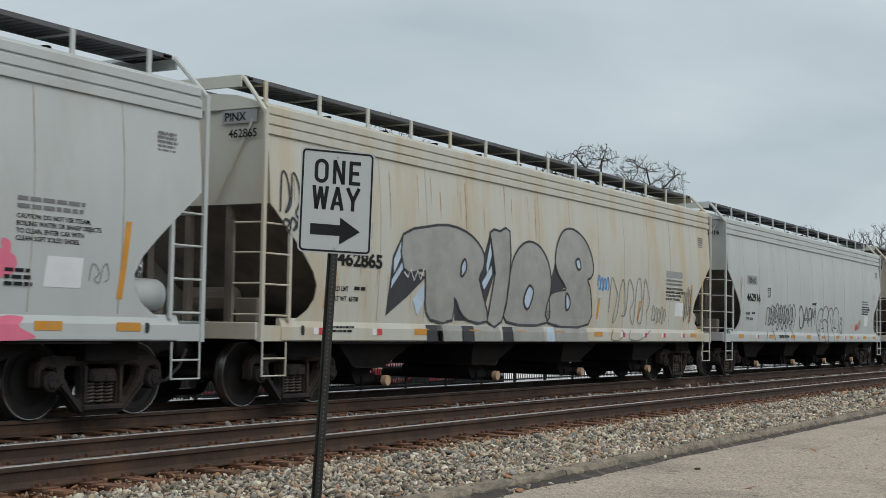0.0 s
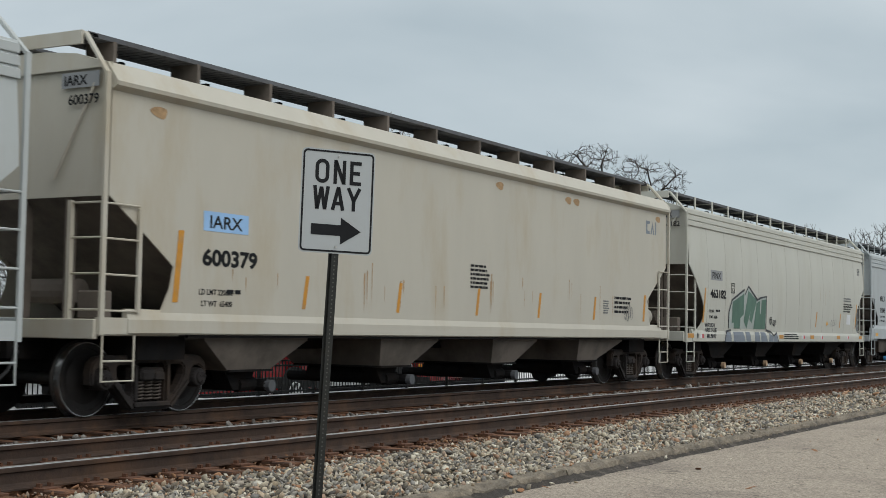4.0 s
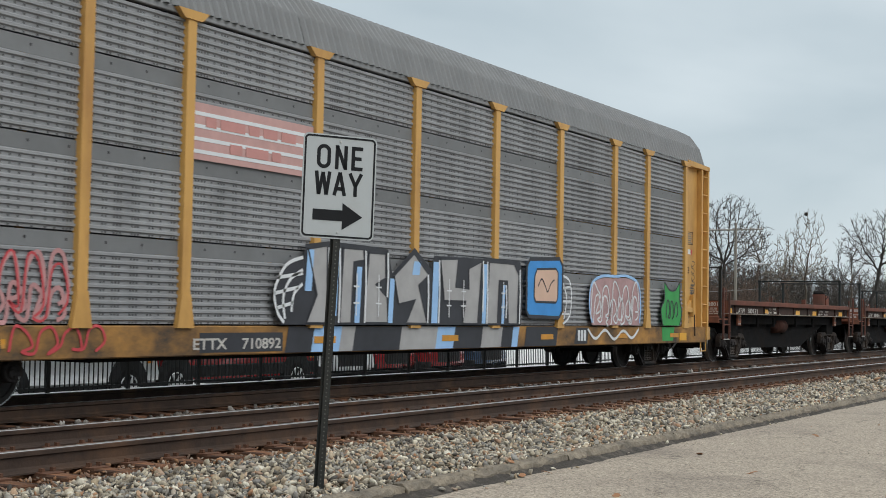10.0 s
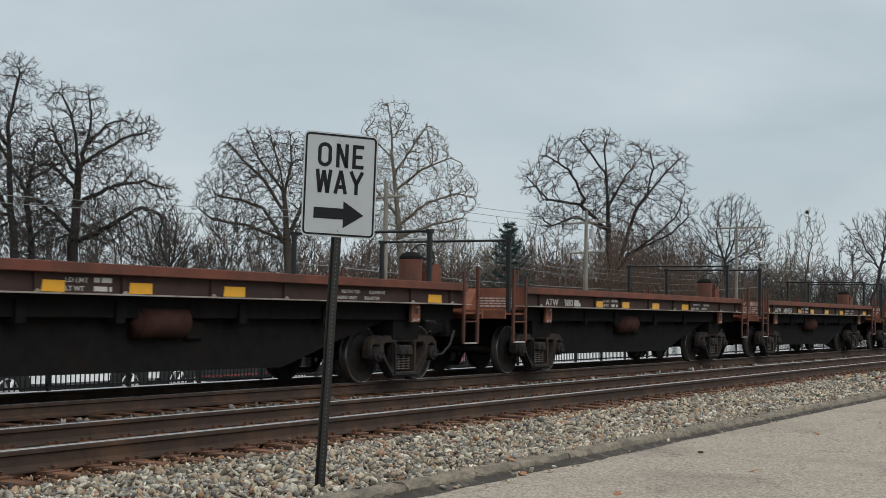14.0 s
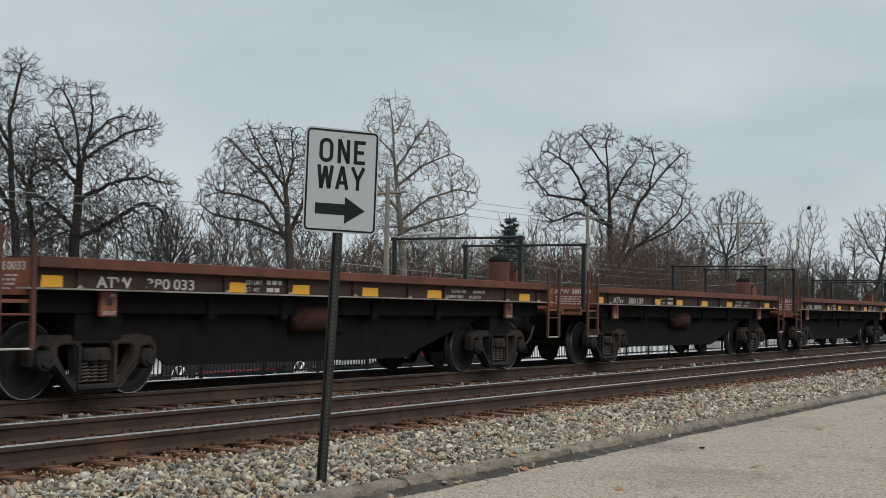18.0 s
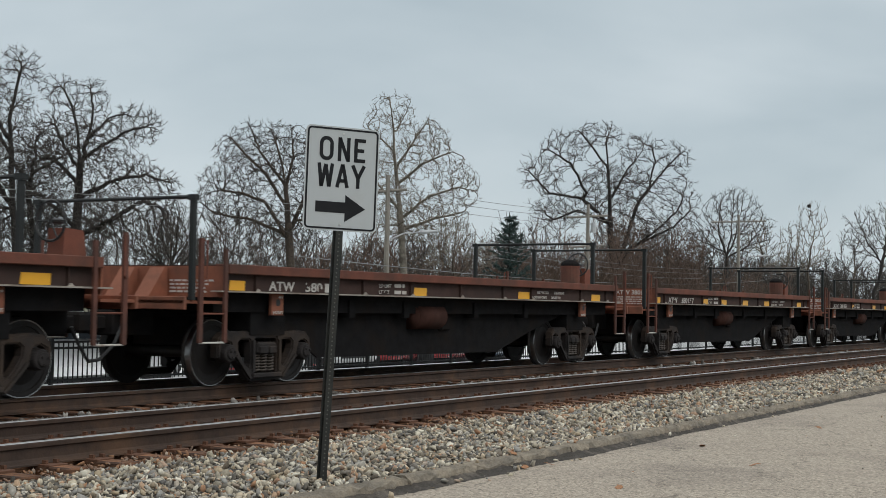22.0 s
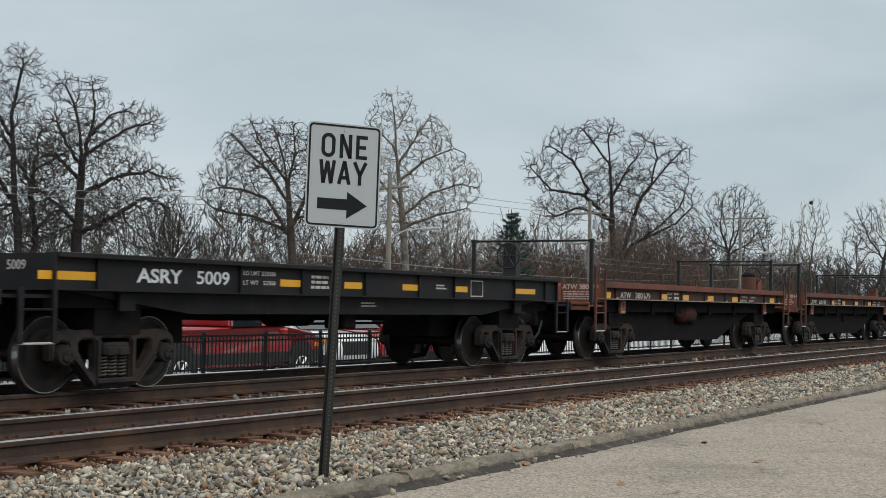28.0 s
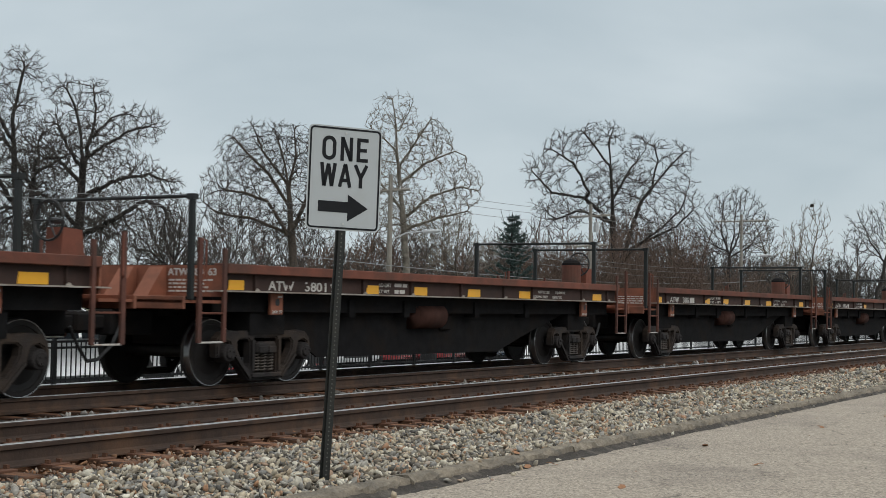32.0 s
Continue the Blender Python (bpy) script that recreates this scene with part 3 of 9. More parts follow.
    for i in range(n + 1):
        a = 2 * math.pi * turns * i / n
        c = Vector((0.055 * math.cos(a), 0.055 * math.sin(a), 0.25 * i / n))
        o = Vector((math.cos(a), math.sin(a), 0))
        for j in range(sides):
            b2 = 2 * math.pi * j / sides
            vs.append(c + 0.016 * (o * math.cos(b2) + Vector((0, 0, 1)) * math.sin(b2)))
    for i in range(n):
        for j in range(sides):
            a, b2 = i * sides + j, i * sides + (j + 1) % sides
            fs.append((a, b2, b2 + sides, a + sides))
    d["spring"] = mesh_from("spring", vs, fs, M_SPRING, True)
    bm = B()
    box(bm, -0.22, 0.22, -1.13, 1.13, 0.43, 0.60, bevel=0.03)
    for s in (-1, 1):
        for x in (-0.11, 0.11):
            box(bm, x - 0.085, x + 0.085, s * 1.135 - 0.015, s * 1.135 + 0.015, 0.44, 0.54, bevel=0.01)
    d["bolster"] = mesh_of(bm, "bolster", M_TRUCK)
    bm = lathe([(0.02, -1.200), (0.075, -1.196), (0.085, -1.18), (0.085, -1.165), (0.115, -1.16), (0.125, -1.14), (0.13, -1.06), (0.13, -0.96)], 18)
    for k in range(3):
        a = 2 * math.pi * k / 3 + 0.4
        rod(bm, (0.05 * math.cos(a), -1.215, 0.05 * math.sin(a)), (0.05 * math.cos(a), -1.19, 0.05 * math.sin(a)), 0.017, 6)
    d["cap"] = mesh_of(bm, "bearing_cap", M_TRUCK)
    bm = B()
    rod(bm, (-0.62, -0.2, 0.36), (-0.62, 0.2, 0.36), 0.03)
    for s in (-1, 1):
        rod(bm, (s * 0.36, -0.85, 0.4), (s * 0.36, 0.85, 0.4), 0.05, 6)
    d["brake"] = mesh_of(bm, "brake_beam", M_DARK)
    return d


TRUCK = make_truck_meshes()


def add_truck(car, xc, wb, r, start):
    for s in (1, -1):
        f = link("side_frame", TRUCK["frame"], car, "grimy cast steel bogie frame", Matrix.Translation((xc, 0, r - 0.457)) @ (Matrix.Identity(4) if s == 1 else pose(0, 0, 0, 0, 0, 180)))
        for x in ((-0.16, 0.0, 0.16) if s == 1 else ()):
            link("spring", TRUCK["spring"], f, "", Matrix.Translation((x, -1.03, 0.175)))
        for x in (-wb / 2, wb / 2):
            link("bearing_cap", TRUCK["cap"], f, "", Matrix.Translation((x, 0, 0.457)))
    link("bolster", TRUCK["bolster"], car, "", Matrix.Translation((xc, 0, r - 0.457)))
    link("brake_beam", TRUCK["brake"], car, "", Matrix.Translation((xc, 0, 0)))
    for x in (-wb / 2, wb / 2):
        w = link("wheelset", TRUCK["wheel", r], car, "dark steel wheels on an axle")
        link("tread", TRUCK["tread", r], w, "polished wheel tread")
        WHEELS.append((w, Vector((xc + x, 0, r)), r, start))


def add_coupler(car, x, s, z=0.86):
    """Coupler, draft box and air hose at one end; s is the way out of the car."""
    bm = B()
    box(bm, min(x, x - s * 0.5), max(x, x - s * 0.5), -0.09, 0.09, z - 0.09, z + 0.09, bevel=0.02)
    box(bm, min(x + s * 0.06, x - s * 0.16), max(x + s * 0.06, x - s * 0.16), -0.14, 0.14, z - 0.14, z + 0.14, bevel=0.04)
    box(bm, min(x - s * 0.4, x - s * 1.2), max(x - s * 0.4, x - s * 1.2), -0.22, 0.22, z - 0.17, z + 0.17, bevel=0.02)
    part("coupler", bm, M_DARK, car, "dark cast steel coupler")
    pts = [Vector((x - s * 0.45, -0.33, z - 0.05)), Vector((x - s * 0.3, -0.33, z - 0.3)), Vector((x - s * 0.1, -0.28, z - 0.48)), Vector((x + s * 0.02, -0.2, z - 0.5))]
    part("air_hose", rods(pts, 0.024), M_BLACK, car, "black rubber air hose")


def prof(z, bulge):
    """Half-width of a hopper body at height z."""
    return 1.47 + bulge * math.sin(math.pi * min(1, max(0, (z - 1.2) / 2.7))) - (0.03 * max(0, (z - 3.0)) if bulge else 0.0)


def cut_x(z, style):
    """How far the body's side stands back from the end sheet at height z."""
    if style == "round":
        pts = [(1.20, 0.62), (1.30, 0.84), (1.40, 1.02), (1.55, 1.15), (1.75, 1.19), (1.95, 1.08), (2.20, 0.82), (2.55, 0.40), (2.86, 0.0), (9, 0.0)]
    else:
        pts = [(1.20, 0.90), (1.34, 0.98), (1.60, 1.12), (1.88, 1.18), (2.28, 0.60), (2.68, 0.0), (9, 0.0)]
    for (z0, a), (z1, b2) in zip(pts, pts[1:]):
        if z <= z1:
            return a + (b2 - a) * max(0, z - z0) / (z1 - z0)
    return 0.0


def make_hopper(start, L, paint, label, style="round", bulge=0.06, n_bays=4, seams=13, roof_z=0.0, eave=3.83, sill_paint=None, sill=(0.94, 1.24), bay_paint=None, boards=13, bay_low=0.28, cap_paint=None):
    car = tagged(empty("hopper_car"), label, "covered hopper car", "cars of the train")
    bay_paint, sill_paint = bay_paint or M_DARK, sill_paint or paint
    x0, x1 = 0.73, L - 0.73
    # sides
    zs = [1.20, 1.30, 1.40, 1.55, 1.75, 1.95, 2.20, 2.40, 2.55, 2.70, 2.86, 3.2, 3.5, eave]
    if style != "round":
        zs = [1.20, 1.34, 1.60, 1.88, 2.08, 2.28, 2.48, 2.68, 3.0, 3.4, eave]
    nx = 24
    for s, nm in ((-1, "near"), (1, "far")):
        bm = B()
        rows = []
        for z in zs:
            c = cut_x(z, style)
            rows.append([bm.verts.new((x0 + c + (x1 - x0 - 2 * c) * k / nx, s * prof(z, bulge), z)) for k in range(nx + 1)])
        for a, b2 in zip(rows, rows[1:]):
            for k in range(nx):
                bm.faces.new((a[k], a[k + 1], b2[k + 1], b2[k]))
        inner = [[bm.verts.new((v.co.x, v.co.y - s * 0.02, v.co.z)) for v in r] for r in rows]
        for a, b2 in zip(inner, inner[1:]):
            for k in range(nx):
                bm.faces.new((a[k], b2[k], b2[k + 1], a[k + 1]))
        body = part("side_sheet", bm, paint, car, "", True)
        body.data.set_sharp_from_angle(angle=radians(30))
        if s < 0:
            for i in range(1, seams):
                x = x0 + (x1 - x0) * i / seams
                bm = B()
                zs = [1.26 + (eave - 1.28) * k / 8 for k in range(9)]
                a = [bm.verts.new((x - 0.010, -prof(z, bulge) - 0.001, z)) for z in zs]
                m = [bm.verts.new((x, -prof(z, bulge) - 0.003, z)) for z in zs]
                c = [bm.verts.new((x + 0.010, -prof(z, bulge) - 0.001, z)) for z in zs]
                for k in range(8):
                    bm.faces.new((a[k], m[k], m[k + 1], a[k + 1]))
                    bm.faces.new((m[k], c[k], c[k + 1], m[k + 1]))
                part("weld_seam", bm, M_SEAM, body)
    # eave band with three pressed ribs, and the roof
    top = 4.27 + roof_z
    for s in (-1, 1):
        yb = s * (prof(eave, bulge) - 0.0)
        if style != "plain":
            for k, z in enumerate((eave, eave + 0.145, eave + 0.29)):
                bm = B()
                ya, yc = abs(yb) - 0.012 * k, abs(yb) + 0.035 - 0.012 * k
                pts = [(ya - 0.03, z + 0.004), (yc - 0.004, z), (yc, z + 0.008), (yc - 0.002, z + 0.105), (ya + 0.004, z + 0.118), (ya - 0.006, z + 0.15), (ya - 0.05, z + 0.15)]
                vs = [[bm.verts.new((x, s * y, zz)) for y, zz in pts] for x in (x0 - 0.02, x1 + 0.02)]
                for i in range(len(pts) - 1):
                    bm.faces.new((vs[0][i], vs[0][i + 1], vs[1][i + 1], vs[1][i]))
                for e in vs:
                    bm.faces.new(e)
                part("eave_rib", bm, paint, car)
        else:
            bm = B()
            pts = [(abs(yb) - 0.03, eave - 0.02), (abs(yb) + 0.10, eave + 0.05), (abs(yb) + 0.11, eave + 0.10), (abs(yb) - 0.06, top), (abs(yb) - 0.12, top)]
            vs = [[bm.verts.new((x, s * y, zz)) for y, zz in pts] for x in (x0 - 0.02, x1 + 0.02)]
            for i in range(len(pts) - 1):
                bm.faces.new((vs[0][i], vs[0][i + 1], vs[1][i + 1], vs[1][i]))
            for e in vs:
                bm.faces.new(e)
            part("eave_flange", bm, paint, car)
    bm = B()
    ring = [(-1.40, top - 0.06), (-1.36, top), (-0.9, top + 0.14), (-0.35, top + 0.20), (0.35, top + 0.20), (0.9, top + 0.14), (1.36, top), (1.40, top - 0.06)]
    vs = [[bm.verts.new((x, y, z)) for y, z in ring] for x in (x0 - 0.03, x1 + 0.03)]
    for i in range(len(ring) - 1):
        bm.faces.new((vs[0][i], vs[0][i + 1], vs[1][i + 1], vs[1][i]))
    for e in vs:
        bm.faces.new(e)
    part("roof", bm, paint, car)
    # running boards on posts, along both edges of the roof, and hatches between them
    rb = 4.69 + roof_z
    for s in (-1, 1):
        bm = B()
        box(bm, x0 + 0.05, x1 - 0.05, min(s * 0.98, s * 0.30), max(s * 0.98, s * 0.30), rb - 0.05, rb - 0.012)
        box(bm, x0 + 0.05, x1 - 0.05, min(s * 0.98, s * 1.0), max(s * 0.98, s * 1.0), rb - 0.055, rb + 0.005)
        x = x0 + 0.12
        while x < x1 - 0.1:
            box(bm, x, x + 0.03, min(s * 0.97, s * 0.42), max(s * 0.97, s * 0.42), rb - 0.060, rb - 0.051)
            x += 0.14
        board = part("running_board", bm, M_GRATE, car, "dark steel grating walkway")
        for i in range(boards + 1):
            x = x0 + 0.5 + (x1 - x0 - 1.0) * i / boards
            bm = B()
            if style == "plain":
                prism(bm, [(x - 0.03, top + 0.02), (x + 0.03, top + 0.02), (x + 0.03, rb - 0.05), (x - 0.03, rb - 0.05)], min(s * 0.55, s * 1.02), max(s * 0.55, s * 1.02))
            else:
                box(bm, x - 0.035, x + 0.035, min(s * 1.0, s * 1.03), max(s * 1.0, s * 1.03), top + 0.02, rb + 0.0)
                box(bm, x - 0.03, x + 0.03, min(s * 0.4, s * 1.0), max(s * 0.4, s * 1.0), rb - 0.075, rb - 0.052)
            part("board_bracket", bm, paint if style != "plain" else M_TAUPE, board)
    for k in range(10):
        xh = x0 + 0.6 + (x1 - x0 - 1.2) * k / 10
        bm = B()
        box(bm, xh, xh + (x1 - x0 - 1.2) / 10 - 0.12, -0.27, 0.27, top + 0.18, top + 0.27, bevel=0.02)
        box(bm, xh + 0.7, xh + 0.78, -0.36, 0.30, top + 0.24, top + 0.32)
        part("hatch_cover", bm, M_DARK, car, "dark roof hatch with a locking bar")
    # end sheets: upright above, sloping under, with corner posts and platforms
    for s, xe in ((1, x0), (-1, x1)):
        bm = B()
        zt = 2.86 if style == "round" else 2.68
        P = lambda u, y, z: bm.verts.new((xe + s * u, y, z))
        w1, w2 = prof(zt, bulge) - 0.02, prof(4.1, bulge) - 0.02
        v = [P(0.02, -w1, zt), P(0.02, w1, zt), P(0.02, w2, top), P(0.02, 0.5, top + 0.17), P(0.02, -0.5, top + 0.17), P(0.02, -w2, top)]
        bm.faces.new(v)
        part("end_sheet", bm, paint, car)
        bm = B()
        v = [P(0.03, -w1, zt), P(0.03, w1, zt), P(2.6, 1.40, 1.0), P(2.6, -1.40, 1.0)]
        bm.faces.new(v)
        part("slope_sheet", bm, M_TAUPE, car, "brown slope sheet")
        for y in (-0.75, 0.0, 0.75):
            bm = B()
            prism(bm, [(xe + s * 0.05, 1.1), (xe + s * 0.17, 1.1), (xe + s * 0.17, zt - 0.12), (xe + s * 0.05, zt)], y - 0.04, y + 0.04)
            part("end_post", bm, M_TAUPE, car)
        bm = B()
        box(bm, min(xe - s * 0.16, xe + s * 1.4), max(xe - s * 0.16, xe + s * 1.4), -1.40, 1.40, 1.00, 1.08)
        box(bm, min(xe - s * 0.18, xe - s * 0.10), max(xe - s * 0.18, xe - s * 0.10), -1.46, 1.46, 0.96, 1.20, bevel=0.01)
        part("end_platform", bm, sill_paint, car)
        if s < 0:
            bm = lathe([(0.02, -0.34), (0.13, -0.33), (0.20, -0.27), (0.21, -0.24), (0.21, 0.24), (0.20, 0.27), (0.13, 0.33), (0.02, 0.34)], 20)
            bmesh.ops.transform(bm, matrix=Matrix.Translation((xe - 0.62, -1.08, 1.52)) @ Matrix.Rotation(radians(90), 4, "Z"), verts=bm.verts)
            part("air_reservoir", bm, paint, car, "pale drum-shaped air reservoir", True)
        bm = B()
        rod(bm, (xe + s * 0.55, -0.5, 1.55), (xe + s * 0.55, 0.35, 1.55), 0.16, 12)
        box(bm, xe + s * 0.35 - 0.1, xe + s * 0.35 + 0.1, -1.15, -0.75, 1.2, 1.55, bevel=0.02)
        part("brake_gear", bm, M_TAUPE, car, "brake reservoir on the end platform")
        for sy in (-1, 1):
            xl, yl = xe - s * 0.10, sy * 1.50
            xi = xe + s * 0.52
            z0 = sill[0] - 0.01
            bm = B()
            box(bm, xl - 0.035, xl + 0.035, yl - 0.02, yl + 0.02, z0, 4.15)
            rod(bm, (xl, yl, 4.12), (xl + s * 0.10, sy * 1.02, rb - 0.04), 0.035, 6)
            lad = part("ladder_post", bm, sill_paint, car)
            bm = B()
            box(bm, xi - 0.03, xi + 0.03, yl - 0.02, yl + 0.02, sill[1] - 0.02, 2.62 if style == "round" else 2.55)
            part("ladder_post", bm, sill_paint, car)
            bm = B()
            box(bm, xl - 0.03, xl + 0.03, sy * 0.96 - 0.03, sy * 0.96 + 0.03, 1.0, 2.62)
            part("ladder_post", bm, M_TAUPE if style == "round" else sill_paint, car)
            for z in (1.30, 1.73, 2.16, 2.58):
                part("rung", rods([(xl, yl, z), (xi, yl, z)], 0.014, 6), sill_paint, lad)
                part("rung", rods([(xl, yl, z + 0.01), (xl, sy * 0.96, z + 0.01)], 0.014, 6), sill_paint, lad)
            step = rods([(xl + s * 0.03, yl, z0), (xl + s * 0.03, yl, 0.46), (xi - s * 0.05, yl, 0.46), (xi - s * 0.05, yl, z0)], 0.016)
            rod(step, (xl + s * 0.03, yl, 0.70), (xi - s * 0.05, yl, 0.70), 0.014, 6)
            part("stirrup_step", step, sill_paint, car)
        bm = B()
        box(bm, min(xe - s * 0.06, xe - s * 0.02), max(xe - s * 0.06, xe - s * 0.02), -1.0, 1.0, rb - 0.17, rb + 0.0)
        box(bm, min(xe - s * 0.02, xe + s * 0.22), max(xe - s * 0.02, xe + s * 0.22), -1.0, 1.0, rb - 0.05, rb - 0.01)
        part("crossover_board", bm, sill_paint, car)
        part("brace", rods([(xe - s * 0.01, -0.55, 2.9), (xe - s * 0.01, -1.2, 4.05)], 0.022), paint, car)
        add_coupler(car, 0.0 if s == 1 else L, -s)
    # side sills
    for sy in (-1, 1):
        bm = B()
        ya, yb = 1.49, 1.41
        pts = [(ya, sill[0]), (ya + 0.02, sill[0] + 0.02), (ya + 0.02, sill[1] - 0.10), (ya - 0.005, sill[1] - 0.04), (yb + 0.045, sill[1] + 0.03), (yb, sill[1] + 0.03), (yb, sill[0])]
        vs = [[bm.verts.new((x, sy * y, z)) for y, z in pts] for x in (x0 + 0.35, x1 - 0.35)]
        for i in range(len(pts)):
            j = (i + 1) % len(pts)
            bm.faces.new((vs[0][i], vs[0][j], vs[1][j], vs[1][i]))
        for e in vs:
            bm.faces.new(e)
        for xe, s in ((x0 - 0.14, 1), (x1 + 0.14, -1)):
            box(bm, min(xe, xe + s * 0.52), max(xe, xe + s * 0.52), min(sy * 1.50, sy * 1.44), max(sy * 1.50, sy * 1.44), sill[0], sill[1] - 0.08)
        part("side_sill", bm, sill_paint, car, "deep painted side sill")
        bm = B()
        box(bm, x0 + 1.5, x1 - 1.5, min(sy * 1.47, sy * 1.42), max(sy * 1.47, sy * 1.42), sill[0] - 0.035, sill[0] - 0.005)
        part("sill_flange", bm, M_DARK, car)
    bm = B()
    box(bm, 0.9, L - 0.9, -0.2, 0.2, 0.80, 0.98)
    part("centre_sill", bm, M_DARK, car)
    for xt in (1.98, L - 1.98):
        boxpart("body_bolster", (xt - 0.45, xt + 0.45, -1.25, 1.25, 0.70, 1.0), M_DARK, car)
        boxpart("brake_rigging", (xt - 0.9, xt + 0.9, -0.5, 0.5, 0.52, 0.96), M_DARK, car)
    # hopper bays under the floor
    span = 3.82
    for i in range(n_bays):
        xc = L / 2 + span * (i - (n_bays - 1) / 2)
        bm = B()
        xl, xr, bl, br = xc - (1.10 if i else 1.60), xc + (0.76 if i < n_bays - 1 else 1.25), xc - 0.90, xc - 0.02
        P = lambda x, y, z: bm.verts.new((x, y, z))
        t4 = [P(xl, -1.34, 1.06), P(xr, -1.34, 1.06), P(xr, 1.0, 1.06), P(xl, 1.0, 1.06)]
        t5 = [P(xl + 0.02, -1.34, 0.95), P(xr - 0.03, -1.34, 0.95), P(xr - 0.03, 1.0, 0.95), P(xl + 0.02, 1.0, 0.95)]
        b4 = [P(bl, -1.20, bay_low + 0.24), P(br, -1.20, bay_low + 0.24), P(br, 0.45, bay_low + 0.24), P(bl, 0.45, bay_low + 0.24)]
        for a, c in ((t4, t5), (t5, b4)):
            for k in range(4):
                bm.faces.new((a[k], a[(k + 1) % 4], c[(k + 1) % 4], c[k]))
        bm.faces.new(b4[::-1])
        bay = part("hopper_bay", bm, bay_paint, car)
        bm = B()
        box(bm, bl - 0.02, br + 0.06, -1.24, 0.48, bay_low + 0.235, bay_low + 0.265)
        prism(bm, [(bl + 0.10, bay_low + 0.24), (br - 0.10, bay_low + 0.24), (br - 0.30, bay_low - 0.02), (bl + 0.30, bay_low - 0.02)], -1.05, -0.80)
        rod(bm, (bl + 0.42, -0.98, bay_low + 0.10), (bl + 0.42, 0.44, bay_low + 0.10), 0.14, 14)
        rod(bm, (br - 0.45, -1.0, bay_low + 0.04), (br - 0.1, -1.0, bay_low + 0.06), 0.10, 10)
        rod(bm, (xc - 0.02, -1.22, bay_low + 0.03), (xc - 0.02, 1.22, bay_low + 0.03), 0.085, 10)
        part("outlet_gate", bm, M_DARK, bay)
        bm = B()
        rod(bm, (xc - 0.02, -1.29, bay_low + 0.03), (xc - 0.02, -1.20, bay_low + 0.03), 0.085, 14)
        part("outlet_cap", bm, cap_paint or M_TANCAP, bay, "round outlet cap")
    for xt in (1.98, L - 1.98):
        add_truck(car, xt, 1.75, 0.457, start)
    return car


